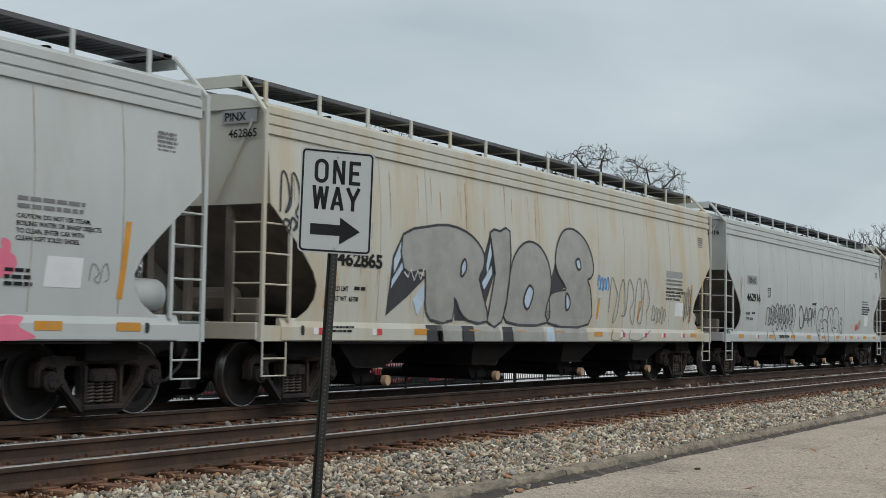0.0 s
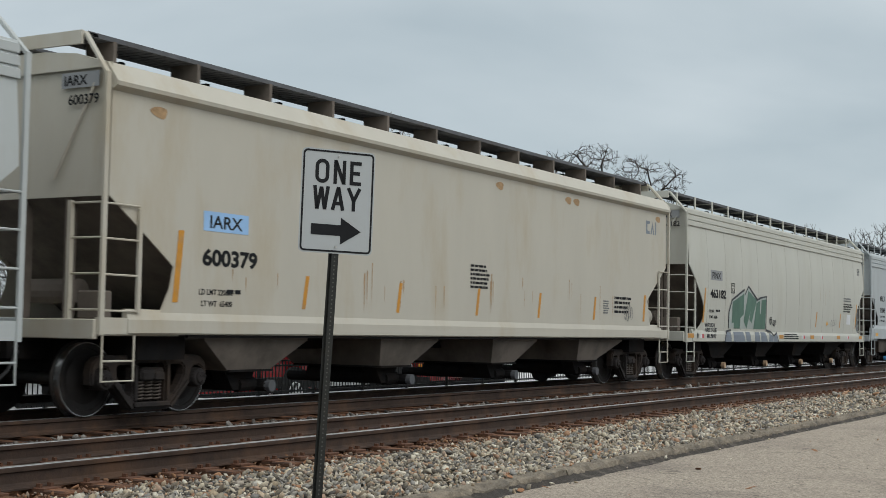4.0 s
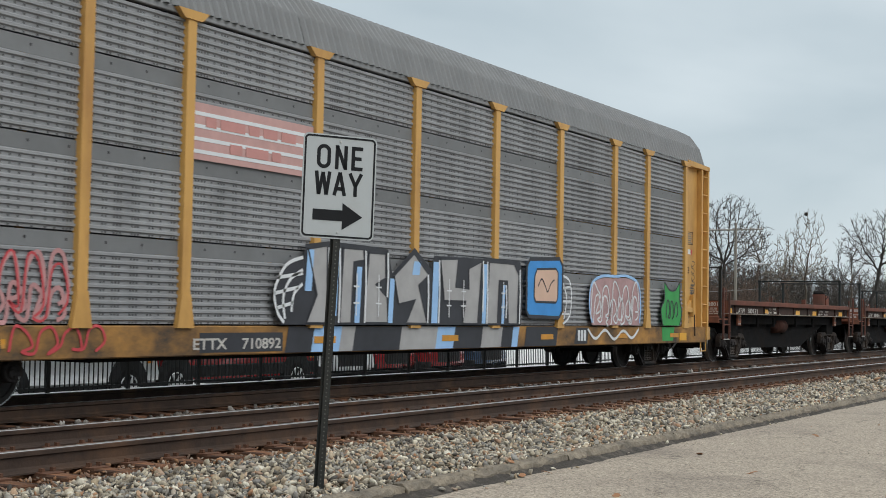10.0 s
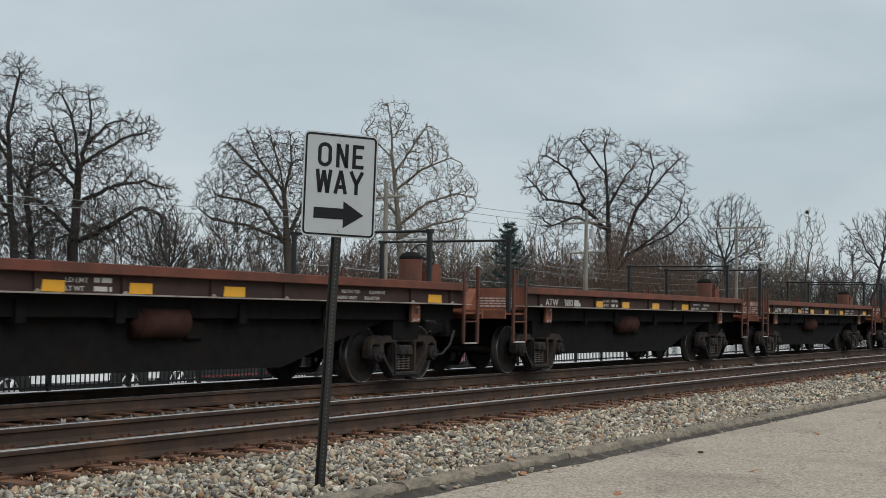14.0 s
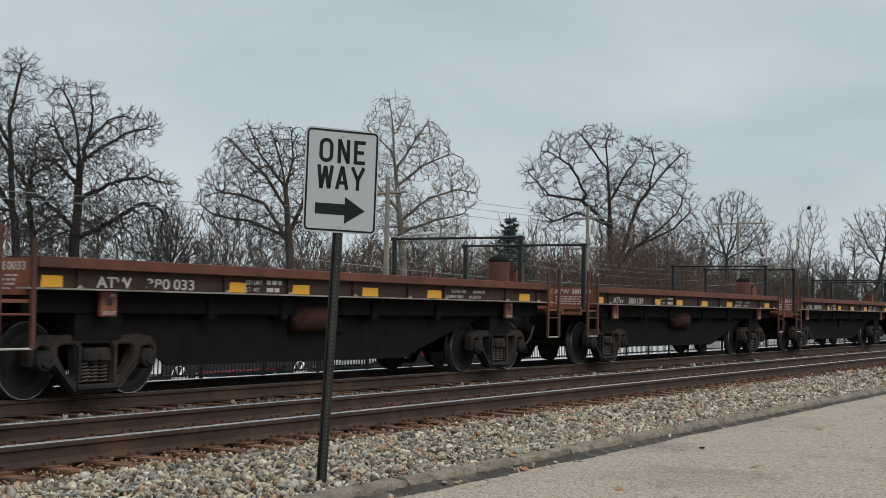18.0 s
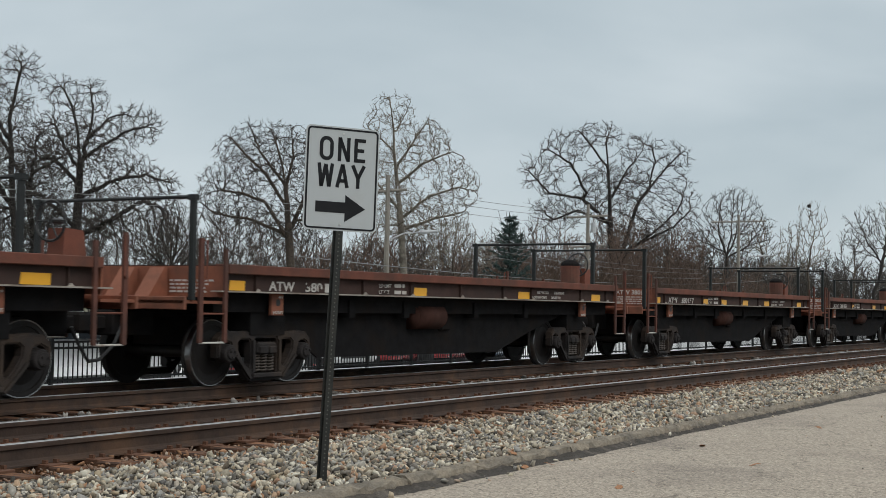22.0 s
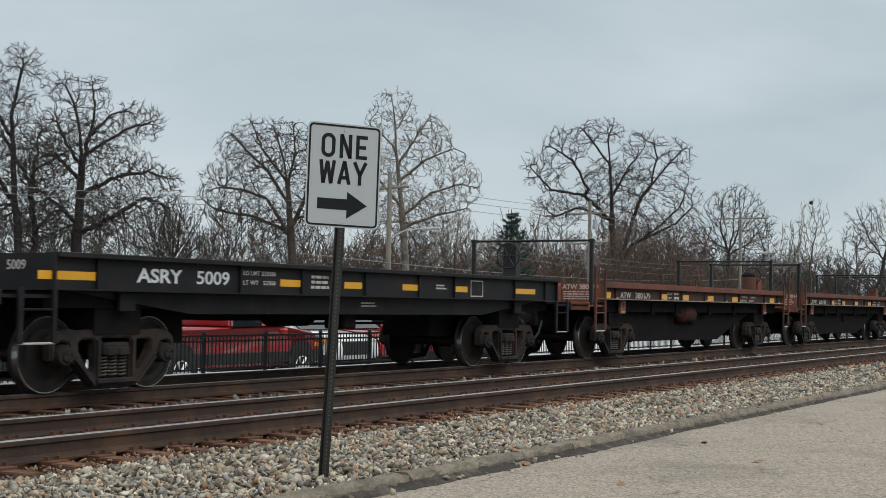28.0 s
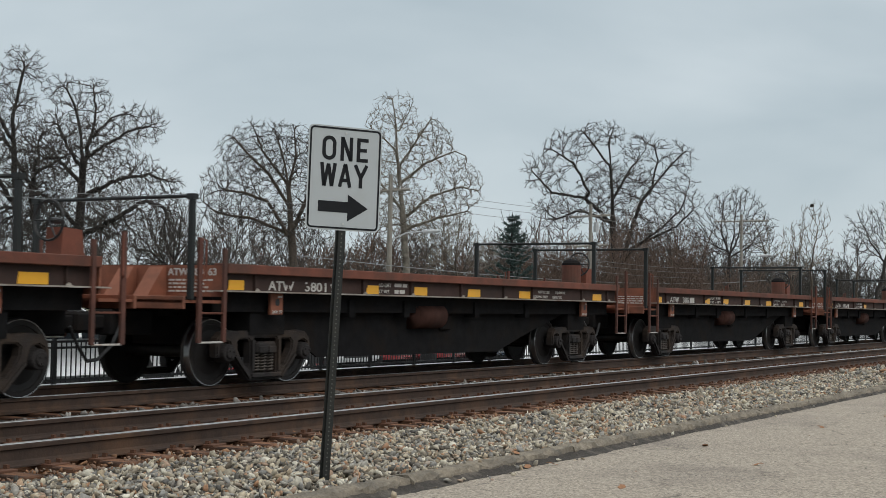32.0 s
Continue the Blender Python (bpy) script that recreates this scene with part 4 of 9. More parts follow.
def make_autorack(start, L):
    car = tagged(empty("autorack_car"), "tall yellow autorack car with grey corrugated panels and spray paint", "autorack car", "cars of the train")
    E0, E1 = 0.72, L - 0.80
    yw = 1.50
    posts = [2.75, 5.25, 7.05, 9.90, 12.68, 15.48, 18.22, 20.98, 22.90, 25.40]
    zb, zt = 0.97, 4.88
    for sy in (-1, 1):
        bm = B()
        box(bm, E0, E1, min(sy * 1.52, sy * 1.36), max(sy * 1.52, sy * 1.36), 0.56, 0.95, bevel=0.015)
        part("side_sill", bm, M_SILLDIRT, car, "grimy yellow side sill with spray paint")
        bm = B()
        box(bm, E0 + 2.0, E1 - 1.0, min(sy * 1.50, sy * 1.40), max(sy * 1.50, sy * 1.40), zt + 0.03, zt + 0.12, bevel=0.01)
        part("top_rail", bm, M_GALV, car)
        for x in posts:
            bm = B()
            box(bm, x - 0.085, x + 0.085, min(sy * 1.56, sy * 1.44), max(sy * 1.56, sy * 1.44), 0.92, zt + 0.02, bevel=0.008)
            prism(bm, [(x - 0.17, zt - 0.02), (x + 0.17, zt - 0.02), (x + 0.30, zt + 0.10), (x - 0.30, zt + 0.10)], min(sy * 1.58, sy * 1.50), max(sy * 1.58, sy * 1.50))
            prism(bm, [(x - 0.16, 0.92), (x + 0.16, 0.92), (x + 0.085, 1.35), (x - 0.085, 1.35)], min(sy * 1.57, sy * 1.50), max(sy * 1.57, sy * 1.50))
            part("side_post", bm, M_YELLOW, car, "yellow upright post")
        for a, b2 in zip(posts, posts[1:]):
            xa, xb = a + 0.085, b2 - 0.085
            for k, (f0, f1) in enumerate(((0, 0.86), (0.86, 1.07), (1.07, 1.93), (1.93, 2.14), (2.14, 3.00), (3.00, 3.21), (3.21, 3.91))):
                z0, hgt = zb + f0, f1 - f0
                plain = k % 2 == 1
                bm = B()
                if plain:
                    vs = [(sy * 1.475, z0), (sy * 1.475, z0 + hgt - 0.02)]
                else:
                    vs = []
                    nw = 9 if hgt > 0.8 else 7
                    for q in range(nw):
                        zq, hq = z0 + hgt * q / nw, hgt / nw
                        vs += [(sy * 1.472, zq), (sy * 1.472, zq + hq * 0.35), (sy * 1.497, zq + hq * 0.5), (sy * 1.497, zq + hq * 0.80), (sy * 1.472, zq + hq * 0.97)]
                c0 = [bm.verts.new((xa, y, z)) for y, z in vs]
                c1 = [bm.verts.new((xb, y, z)) for y, z in vs]
                for i in range(len(vs) - 1):
                    bm.faces.new((c0[i], c1[i], c1[i + 1], c0[i + 1]))
                i0, i1 = [bm.verts.new((xa, y - sy * 0.006, z)) for y, z in vs], [bm.verts.new((xb, y - sy * 0.006, z)) for y, z in vs]
                for i in range(len(vs) - 1):
                    bm.faces.new((i0[i], i0[i + 1], i1[i + 1], i1[i]))
                p = part("side_panel", bm, M_GALVDARK if plain else M_GALV, car, "plain punched steel panel" if plain else "corrugated galvanised panel")
                if sy < 0:
                    # punched dots stand in uneven columns, one in every groove; the plain strips carry bolts
                    rnd = random.Random(int(a * 100))
                    bm = B()
                    rows_ = [z0 + hgt * 0.5] if plain else [z0 + hgt * (r + 0.17) / nw for r in range(nw)]
                    x, half, yy = xa + (0.35 if plain else 0.08), 0.016 if plain else 0.012, -1.476 if plain else -1.473
                    while x < xb - 0.05:
                        for zz in rows_:
                            bm.faces.new([bm.verts.new((x + dx * half, yy - 0.003, zz + dz * half)) for dx, dz in ((-1, -1), (1, -1), (1, 1), (-1, 1))])
                        x += 0.62 if plain else rnd.choice((0.055, 0.055, 0.06, 0.14, 0.20))
                    tagged(part("punched_hole", bm, M_PUNCH, p), kind="stuff")
        # corner bays with ladders
        for xa, xb, s in ((E0, posts[0] - 0.085, 1), (posts[-1] + 0.085, E1, -1)):
            bm = B()
            box(bm, xa, xb, min(sy * 1.43, sy * 1.40), max(sy * 1.43, sy * 1.40), 0.95, zt + 0.05)
            part("corner_plate", bm, M_YELLOW, car, "plain yellow corner plate")
            xo = xa if s == 1 else xb
            stiles = (xo + s * 0.05, xo + s * (0.70 if s == 1 else 0.52))
            lad = None
            for x in stiles:
                bm = B()
                box(bm, x - 0.05, x + 0.05, min(sy * 1.56, sy * 1.43), max(sy * 1.56, sy * 1.43), 0.62 if x == stiles[0] else 0.95, zt + 0.04, bevel=0.006)
                lad = part("ladder_stile", bm, M_YELLOW, car)
            z = 1.05
            while z < zt - 0.1:
                part("rung", rods([(stiles[0], sy * 1.53, z), (stiles[1], sy * 1.53, z)], 0.016, 6), M_YELLOW, lad)
                z += 0.46
            bm = B()
            prism(bm, [(xa, zt + 0.02), (xb + (0.5 if s == 1 else 0), zt + 0.02), (xb + (0.5 if s == 1 else 0), zt + 0.12), (xa, zt + 0.16)], min(sy * 1.57, sy * 1.42), max(sy * 1.57, sy * 1.42))
            part("header", bm, M_YELLOW, car)
            st = rods([(stiles[0], sy * 1.5, 0.62), (stiles[0], sy * 1.5, 0.34), (stiles[1] - s * 0.1, sy * 1.5, 0.34), (stiles[1] - s * 0.1, sy * 1.5, 0.6)], 0.018)
            part("stirrup_step", st, M_YELLOW, car)
    # roof: pressed sheets with cross corrugations over a rounded profile
    ring = [(-1.50, 4.99), (-1.46, 5.11), (-1.36, 5.42), (-1.12, 5.73), (-0.78, 5.90), (0.0, 5.96), (0.78, 5.90), (1.12, 5.73), (1.36, 5.42), (1.46, 5.11), (1.50, 4.99)]
    sheets = 9
    per = (E1 - E0 - 0.5) / sheets
    for sh in range(sheets):
        bm = B()
        prev = None
        xa = E0 + 0.25 + sh * per
        nn = 17
        for i in range(nn * 4 + 1):
            x = xa + (per - 0.01) * i / (nn * 4)
            bump = (0.0, 0.040, 0.040, 0.0)[i % 4]
            cur = [bm.verts.new((x, y * (1 + bump * 0.85), z + bump * max(0, (z - 4.99)) * 1.5)) for y, z in ring]
            if prev:
                for k in range(len(ring) - 1):
                    bm.faces.new((prev[k], cur[k], cur[k + 1], prev[k + 1]))
            prev = cur
        bmesh.ops.recalc_face_normals(bm, faces=bm.faces)
        part("roof_sheet", bm, M_ROOF, car, "ribbed grey roof sheet")
    # ends: a pair of rounded doors, white above and yellow below
    for xe, s in ((E0, 1), (E1, -1)):
        for sy in (-1, 1):
            for mat_, za, zc, nm in ((M_YELLOW, 0.95, 4.58, "yellow"), (M_WHITE, 4.585, 5.97, "white")):
                bm = B()
                rows = 1 if mat_ is M_YELLOW else 6
                cols = []
                for i in range(9):
                    a = i / 8
                    y = 0.012 + a * 1.46
                    bow = -0.30 * (1 - a ** 3)
                    lim = 6.0
                    for (ya, zA), (yb, zB) in zip(ring[5:], ring[6:]):
                        if ya <= y <= yb + 1e-6:
                            lim = zA + (zB - zA) * (y - ya) / max(1e-6, yb - ya)
                    z1 = min(zc, lim + 0.02) if mat_ is M_WHITE else zc
                    cols.append([bm.verts.new((xe + s * (bow + 0.28), sy * y, za + (z1 - za) * k / rows)) for k in range(rows + 1)])
                for c0, c1 in zip(cols, cols[1:]):
                    for k in range(rows):
                        bm.faces.new((c0[k], c1[k], c1[k + 1], c0[k + 1]))
                bmesh.ops.recalc_face_normals(bm, faces=bm.faces)
                part("end_door", bm, mat_, car, nm + " painted end door")
        for sy in (-1, 1):
            for y, z0, z1, w in ((0.62, 4.62, 5.80, 0.035), (0.16, 5.05, 5.09, 0.0)):
                bm = B()
                if w:
                    box(bm, xe - s * 0.02 - 0.02, xe - s * 0.02 + 0.02, sy * y - w, sy * y + w, z0 + 0.2, z1, bevel=0.006)
                else:
                    box(bm, xe - s * 0.03 - 0.02, xe - s * 0.03 + 0.02, min(sy * y, sy * 0.62), max(sy * y, sy * 0.62), z0, z1, bevel=0.006)
                part("door_bar", bm, M_WHITE, car, "white door locking bar")
        bm = B()
        box(bm, xe - 0.05 - 0.0, xe + 0.05, -0.03, 0.03, 4.3, 5.95)
        part("door_gap", bm, M_BLACK, car)
        bm = B()
        box(bm, min(xe, xe - s * 0.3), max(xe, xe - s * 0.3), -1.5, 1.5, 0.62, 0.95, bevel=0.01)
        part("end_sill", bm, M_YELLOW, car)
        add_coupler(car, 0.0 if s == 1 else L, -s, 0.84)
        boxpart("draft_sill", (min(xe, 0.2 if s == 1 else L - 0.2), max(xe, 0.2 if s == 1 else L - 0.2), -0.25, 0.25, 0.66, 1.02), M_DARK, car)
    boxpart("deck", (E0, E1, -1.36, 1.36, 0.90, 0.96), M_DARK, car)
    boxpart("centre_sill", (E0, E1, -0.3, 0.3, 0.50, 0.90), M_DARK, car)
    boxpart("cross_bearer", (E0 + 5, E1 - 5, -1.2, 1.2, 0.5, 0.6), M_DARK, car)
    for xt in (3.75, L - 3.75):
        add_truck(car, xt, 1.72, 0.42, start)
    return car


def make_flat(start, L, red=True, winch=True, tank=True, stake=False):
    if red:
        car = tagged(empty("flat_car"), "rusty red flat car with pipe frames and a brake wheel", "flat car", "cars of the train")
        top, web, edge, endm = M_FLATRED, M_FLATSOOTSHADE, M_EDGE, M_ORANGE
    else:
        car = tagged(empty("flat_car"), "black flat car with white lettering and yellow reflectors", "flat car", "cars of the train")
        top, web, edge, endm = M_FLATBLACK, M_FLATBLACK, M_FLATBLACK, M_FLATBLACK
    d0, d1 = 1.28, L - 1.05
    lip = 1.30 if red else 1.235          # lower edge of the side beams
    for sy in (-1, 1):
        lo, hi = (lambda a, b2: (min(sy * a, sy * b2), max(sy * a, sy * b2)))(1.30, 1.34)
        # the red car's web colour carries soot and the overhanging flange's shade
        boxpart("side_web", (d0, d1, lo, hi, lip, 1.62), web, car, "stained web of the side beam, flange shade in its colour" if red else "black web of the side beam")
        a, b2 = sorted((sy * 1.45, sy * 1.2))
        bm = B()
        box(bm, d0, d1, a, b2, 1.535 if red else 1.60, 1.665, bevel=0.008)
        part("top_flange", bm, top, car)
        a, b2 = sorted((sy * 1.45, sy * 1.25))
        bm = B()
        box(bm, d0 - 0.15, d1 + 0.15, a, b2, lip - 0.012, lip + 0.008)
        part("bottom_flange", bm, edge, car, "pale worn lower edge" if red else "")
        for x in (1.95, 4.63, 6.04, 7.70, 9.30, 10.48, 12.75, 14.05):
            a, b2 = sorted((sy * 1.385, sy * 1.30))
            boxpart("stiffener", (x - 0.012, x + 0.012, a, b2, lip + 0.008, 1.53 if red else 1.60), web, car)
            if red and sy < 0:
                bm = B()
                prism(bm, [(x - 0.045, lip + 0.009), (x + 0.045, lip + 0.009), (x, lip + 0.045)], -1.43, -1.40)
                part("stake_gusset", bm, M_EDGE, car, "pale worn gusset")
    boxpart("deck", (d0, d1, -1.21, 1.21, 1.60, 1.65), top if not red else M_FLATSOOTSHADE, car, "worn timber and steel deck")
    # fish-belly centre sill
    bm = B()
    deep = 0.42 if red else 0.84
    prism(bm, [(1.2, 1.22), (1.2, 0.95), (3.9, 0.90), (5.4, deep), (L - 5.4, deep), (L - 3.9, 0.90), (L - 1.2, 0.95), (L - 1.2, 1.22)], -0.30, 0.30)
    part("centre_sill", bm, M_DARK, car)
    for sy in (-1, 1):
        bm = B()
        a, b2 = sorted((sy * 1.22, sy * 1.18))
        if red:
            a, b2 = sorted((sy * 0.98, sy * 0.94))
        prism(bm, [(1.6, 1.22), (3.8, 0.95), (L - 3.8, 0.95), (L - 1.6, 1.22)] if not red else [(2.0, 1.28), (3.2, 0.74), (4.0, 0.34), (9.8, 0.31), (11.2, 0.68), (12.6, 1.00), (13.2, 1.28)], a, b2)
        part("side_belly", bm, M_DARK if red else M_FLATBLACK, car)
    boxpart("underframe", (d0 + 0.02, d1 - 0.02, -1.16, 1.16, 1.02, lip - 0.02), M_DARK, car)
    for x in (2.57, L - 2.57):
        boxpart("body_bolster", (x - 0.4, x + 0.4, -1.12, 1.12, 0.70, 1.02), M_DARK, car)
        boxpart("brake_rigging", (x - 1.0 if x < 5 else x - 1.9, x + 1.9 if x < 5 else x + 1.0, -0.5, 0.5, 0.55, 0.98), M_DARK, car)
    for x in (4.6, 6.2, 8.6, 10.6):
        boxpart("cross_bearer", (x - 0.08, x + 0.08, -1.2, 1.2, 0.95, 1.22), M_DARK, car)
    bm = B()
    rod(bm, (6.62, -1.03 if red else -0.4, 0.97), (7.48, -1.03 if red else -0.4, 0.97), 0.215, 20)
    for x, s in ((6.62, -1), (7.48, 1)):
        rod(bm, (x, -1.03 if red else -0.4, 0.97), (x + s * 0.07, -1.03 if red else -0.4, 0.97), 0.215 if s > 0 else 0.14, 20, 0.14 if s > 0 else 0.215)
    if tank:
        part("air_reservoir", bm, M_SOOTRED if red else M_DARK, car, "sooty drum-shaped air reservoir", True)
    bm = B()
    box(bm, 7.6, 7.95, -1.05, -0.65, 0.72, 1.0, bevel=0.03)
    rod(bm, (7.0, -0.8, 0.8), (9.6, -0.6, 0.8), 0.02, 6)
    part("brake_valve", bm, M_DARK, car)
    for x in (2.55, L - 2.55):
        bm = B()
        box(bm, x - 0.14, x + 0.14, -1.30, -1.24, 0.98, lip - 0.014, bevel=0.01)
        part("jacking_pad", bm, M_ORANGE if red else M_FLATBLACK, car, "faded orange jacking pad" if red else "")
    # ends
    for xe, xd, s in ((0.42, d0, 1), (L - 0.42, d1, -1)):
        bm = B()
        box(bm, min(xd, xd - s * 0.03), max(xd, xd - s * 0.03), -1.40, 1.40, 1.22, 1.64)
        part("end_bulkhead", bm, endm, car, "faded orange end plate with small lettering" if red else "")
        bm = B()
        box(bm, min(xe, xd), max(xe, xd), -1.40, 1.40, 1.13, 1.17)
        box(bm, min(xe, xe + s * 0.05), max(xe, xe + s * 0.05), -1.42, 1.42, 1.05, 1.22, bevel=0.008)
        part("end_platform", bm, endm if red else M_FLATBLACK, car)
        add_coupler(car, 0.0 if s == 1 else L, -s)
        for sy in (-1, 1):
            xa, xb = xe + s * 0.28, xe + s * 0.78
            a, b2 = sorted((sy * 1.47, sy * 1.43))
            bm = B()
            box(bm, xa - 0.035, xa + 0.035, a, b2, 0.62, 1.98 if red else 1.25)
            lad = part("ladder_stile", bm, M_STILE if red else M_FLATBLACK, car)
            bm = B()
            box(bm, xb - 0.03, xb + 0.03, a, b2, 0.62, 1.86 if red else 1.25)
            part("ladder_stile", bm, M_STILE if red else M_FLATBLACK, car)
            for z in (0.62, 1.0):
                part("rung", rods([(xa, sy * 1.45, z), (xb, sy * 1.45, z)], 0.014), M_LETTERW if z < 0.7 else top, lad)
            if red:
                part("handrail", rods([(xa, sy * 1.46, 1.95), (xa + s * 0.06, sy * 1.50, 1.95), (xa + s * 0.06, sy * 1.50, 1.45), (xa, sy * 1.46, 1.42)], 0.012), top, lad)
            if red:
                bm = B()
                prism(bm, [(xd - s * 0.035, 1.175), (xd - s * 0.035, 1.62), (xd - s * 0.10, 1.62), (xd - s * 0.44, 1.175)], min(sy * 0.14, sy * 0.40), max(sy * 0.14, sy * 0.40))
                part("gusset", bm, endm, car)
    if red:
        # two pipe frames across the car
        for x in (0.58, L - 2.32):
            bm = B()
            for sy in (-1, 1):
                box(bm, x - 0.035, x + 0.035, sy * 1.40 - 0.04, sy * 1.40 + 0.04, 1.17 if x < 1 else 1.60, 2.52, bevel=0.008)
                box(bm, x - 0.05, x + 0.05, sy * 1.40 - 0.06, sy * 1.40 + 0.06, 2.47, 2.54)
            rod(bm, (x, -1.4, 2.51), (x, 1.4, 2.51), 0.024, 8)
            part("pipe_frame", bm, M_PIPE, car, "dark pipe frame across the car")
        if winch:
            bm = B()
            xk = L - 1.32
            rod(bm, (xk, -0.42, 1.64), (xk, -0.42, 2.05), 0.21, 18)
            rod(bm, (xk, -0.42, 2.05), (xk, -0.42, 2.08), 0.22, 18)
            house = part("winch_housing", bm, M_FLATRED, car, "red drum housing")
            bm = lathe([(0.205, 0.0), (0.20, 0.05), (0.16, 0.10), (0.09, 0.135), (0.02, 0.14)], 16)
            bmesh.ops.transform(bm, matrix=Matrix.Translation((xk, -0.42, 2.08)) @ Matrix.Rotation(radians(90), 4, "X"), verts=bm.verts)
            part("winch_cap", bm, M_DARK, house, "dark domed cap")
            part("brake_chain", rods([(xk + 0.18, -0.42, 2.16), (xk + 0.26, -0.44, 2.0), (xk + 0.24, -0.40, 1.8), (xk + 0.30, -0.42, 1.66)], 0.03, 6), M_DARK, house)
        if stake:
            boxpart("stake", (12.18, 12.36, -0.50, -0.38, 1.65, 1.86), M_FLATRED, car, "short red stake")
    bm = B()
    xw = L - 0.93 if red else L - 1.3
    yw = -0.42
    prev = None
    for i in range(25):
        a = 2 * math.pi * i / 24
        p = Vector((xw, yw + 0.25 * math.cos(a), 2.12 + 0.25 * math.sin(a)))
        if prev:
            rod(bm, prev, p, 0.018, 5)
        prev = p
    for i in range(6):
        a = math.pi * i / 3
        rod(bm, (xw, yw, 2.12), (xw, yw + 0.25 * math.cos(a), 2.12 + 0.25 * math.sin(a)), 0.012, 5)
    rod(bm, (xw, yw, 2.12), (xw + 0.18, yw, 2.12), 0.04, 8)
    part("brake_wheel", bm, M_BLACK, car, "spoked hand brake wheel")
    bm = B()
    prism(bm, [(xw + 0.06, 1.16), (xw + 0.50, 1.16), (xw + 0.48, 1.70), (xw + 0.42, 2.02), (xw + 0.10, 2.04)] if red else [(xw + 0.06, 1.2), (xw + 0.26, 1.2), (xw + 0.26, 2.36), (xw + 0.06, 2.36)], yw - 0.14, yw + 0.14)
    part("brake_stand", bm, M_FLATRED if red else M_BLACK, car)
    for xt in (2.57, L - 2.57):
        add_truck(car, xt, 1.74, 0.457, start)
    return car

# ---- loose stone ----
def island_mat(name, cols, rough=0.9):
    """Colour from piece to piece of a joined mesh, with grain."""
    m = bpy.data.materials.new(name)
    m.use_nodes = True
    n, ln = m.node_tree.nodes, m.node_tree.links
    bs = n["Principled BSDF"]
    bs.inputs["Roughness"].default_value = rough
    bs.inputs["Specular IOR Level"].default_value = 0.3
    ge = n.new("ShaderNodeNewGeometry")
    ra = n.new("ShaderNodeValToRGB")
    el = ra.color_ramp.elements
    while len(el) < len(cols):
        el.new(0.5)
    for i, c in enumerate(cols):
        el[i].position, el[i].color = i / (len(cols) - 1), (*c, 1)
    ln.new(ge.outputs["Random Per Island"], ra.inputs["Fac"])
    no = n.new("ShaderNodeTexNoise")
    no.inputs["Scale"].default_value, no.inputs["Detail"].default_value = 45.0, 5.0
    co = n.new("ShaderNodeTexCoord")
    ln.new(co.outputs["Object"], no.inputs["Vector"])
    mr = n.new("ShaderNodeMapRange")
    mr.inputs["From Min"].default_value, mr.inputs["From Max"].default_value = 0.25, 0.75
    mr.inputs["To Min"].default_value, mr.inputs["To Max"].default_value = 0.72, 1.25
    ln.new(no.outputs["Fac"], mr.inputs["Value"])
    hs = n.new("ShaderNodeHueSaturation")
    ln.new(mr.outputs[0], hs.inputs["Value"])
    ln.new(ra.outputs["Color"], hs.inputs["Color"])
    ln.new(hs.outputs[0], bs.inputs["Base Color"])
    return m


M_STONE = island_mat("crushed_stone", [(0.21, 0.18, 0.138), (0.47, 0.42, 0.33), (0.085, 0.076, 0.066), (0.37, 0.295, 0.20), (0.68, 0.635, 0.53), (0.14, 0.112, 0.082), (0.29, 0.28, 0.26), (0.06, 0.054, 0.047), (0.56, 0.49, 0.37), (0.33, 0.175, 0.095), (0.39, 0.365, 0.315), (0.11, 0.105, 0.10)])
M_STONERUST = island_mat("rust_stained_stone", [(0.19, 0.092, 0.046), (0.27, 0.145, 0.078), (0.13, 0.075, 0.05), (0.36, 0.29, 0.23), (0.24, 0.12, 0.065), (0.16, 0.12, 0.10)])
M_STONEDARK = island_mat("dark_stone", [(0.06, 0.052, 0.045), (0.16, 0.145, 0.13), (0.09, 0.078, 0.066), (0.36, 0.34, 0.31), (0.11, 0.09, 0.075), (0.24, 0.22, 0.20), (0.05, 0.045, 0.04)])


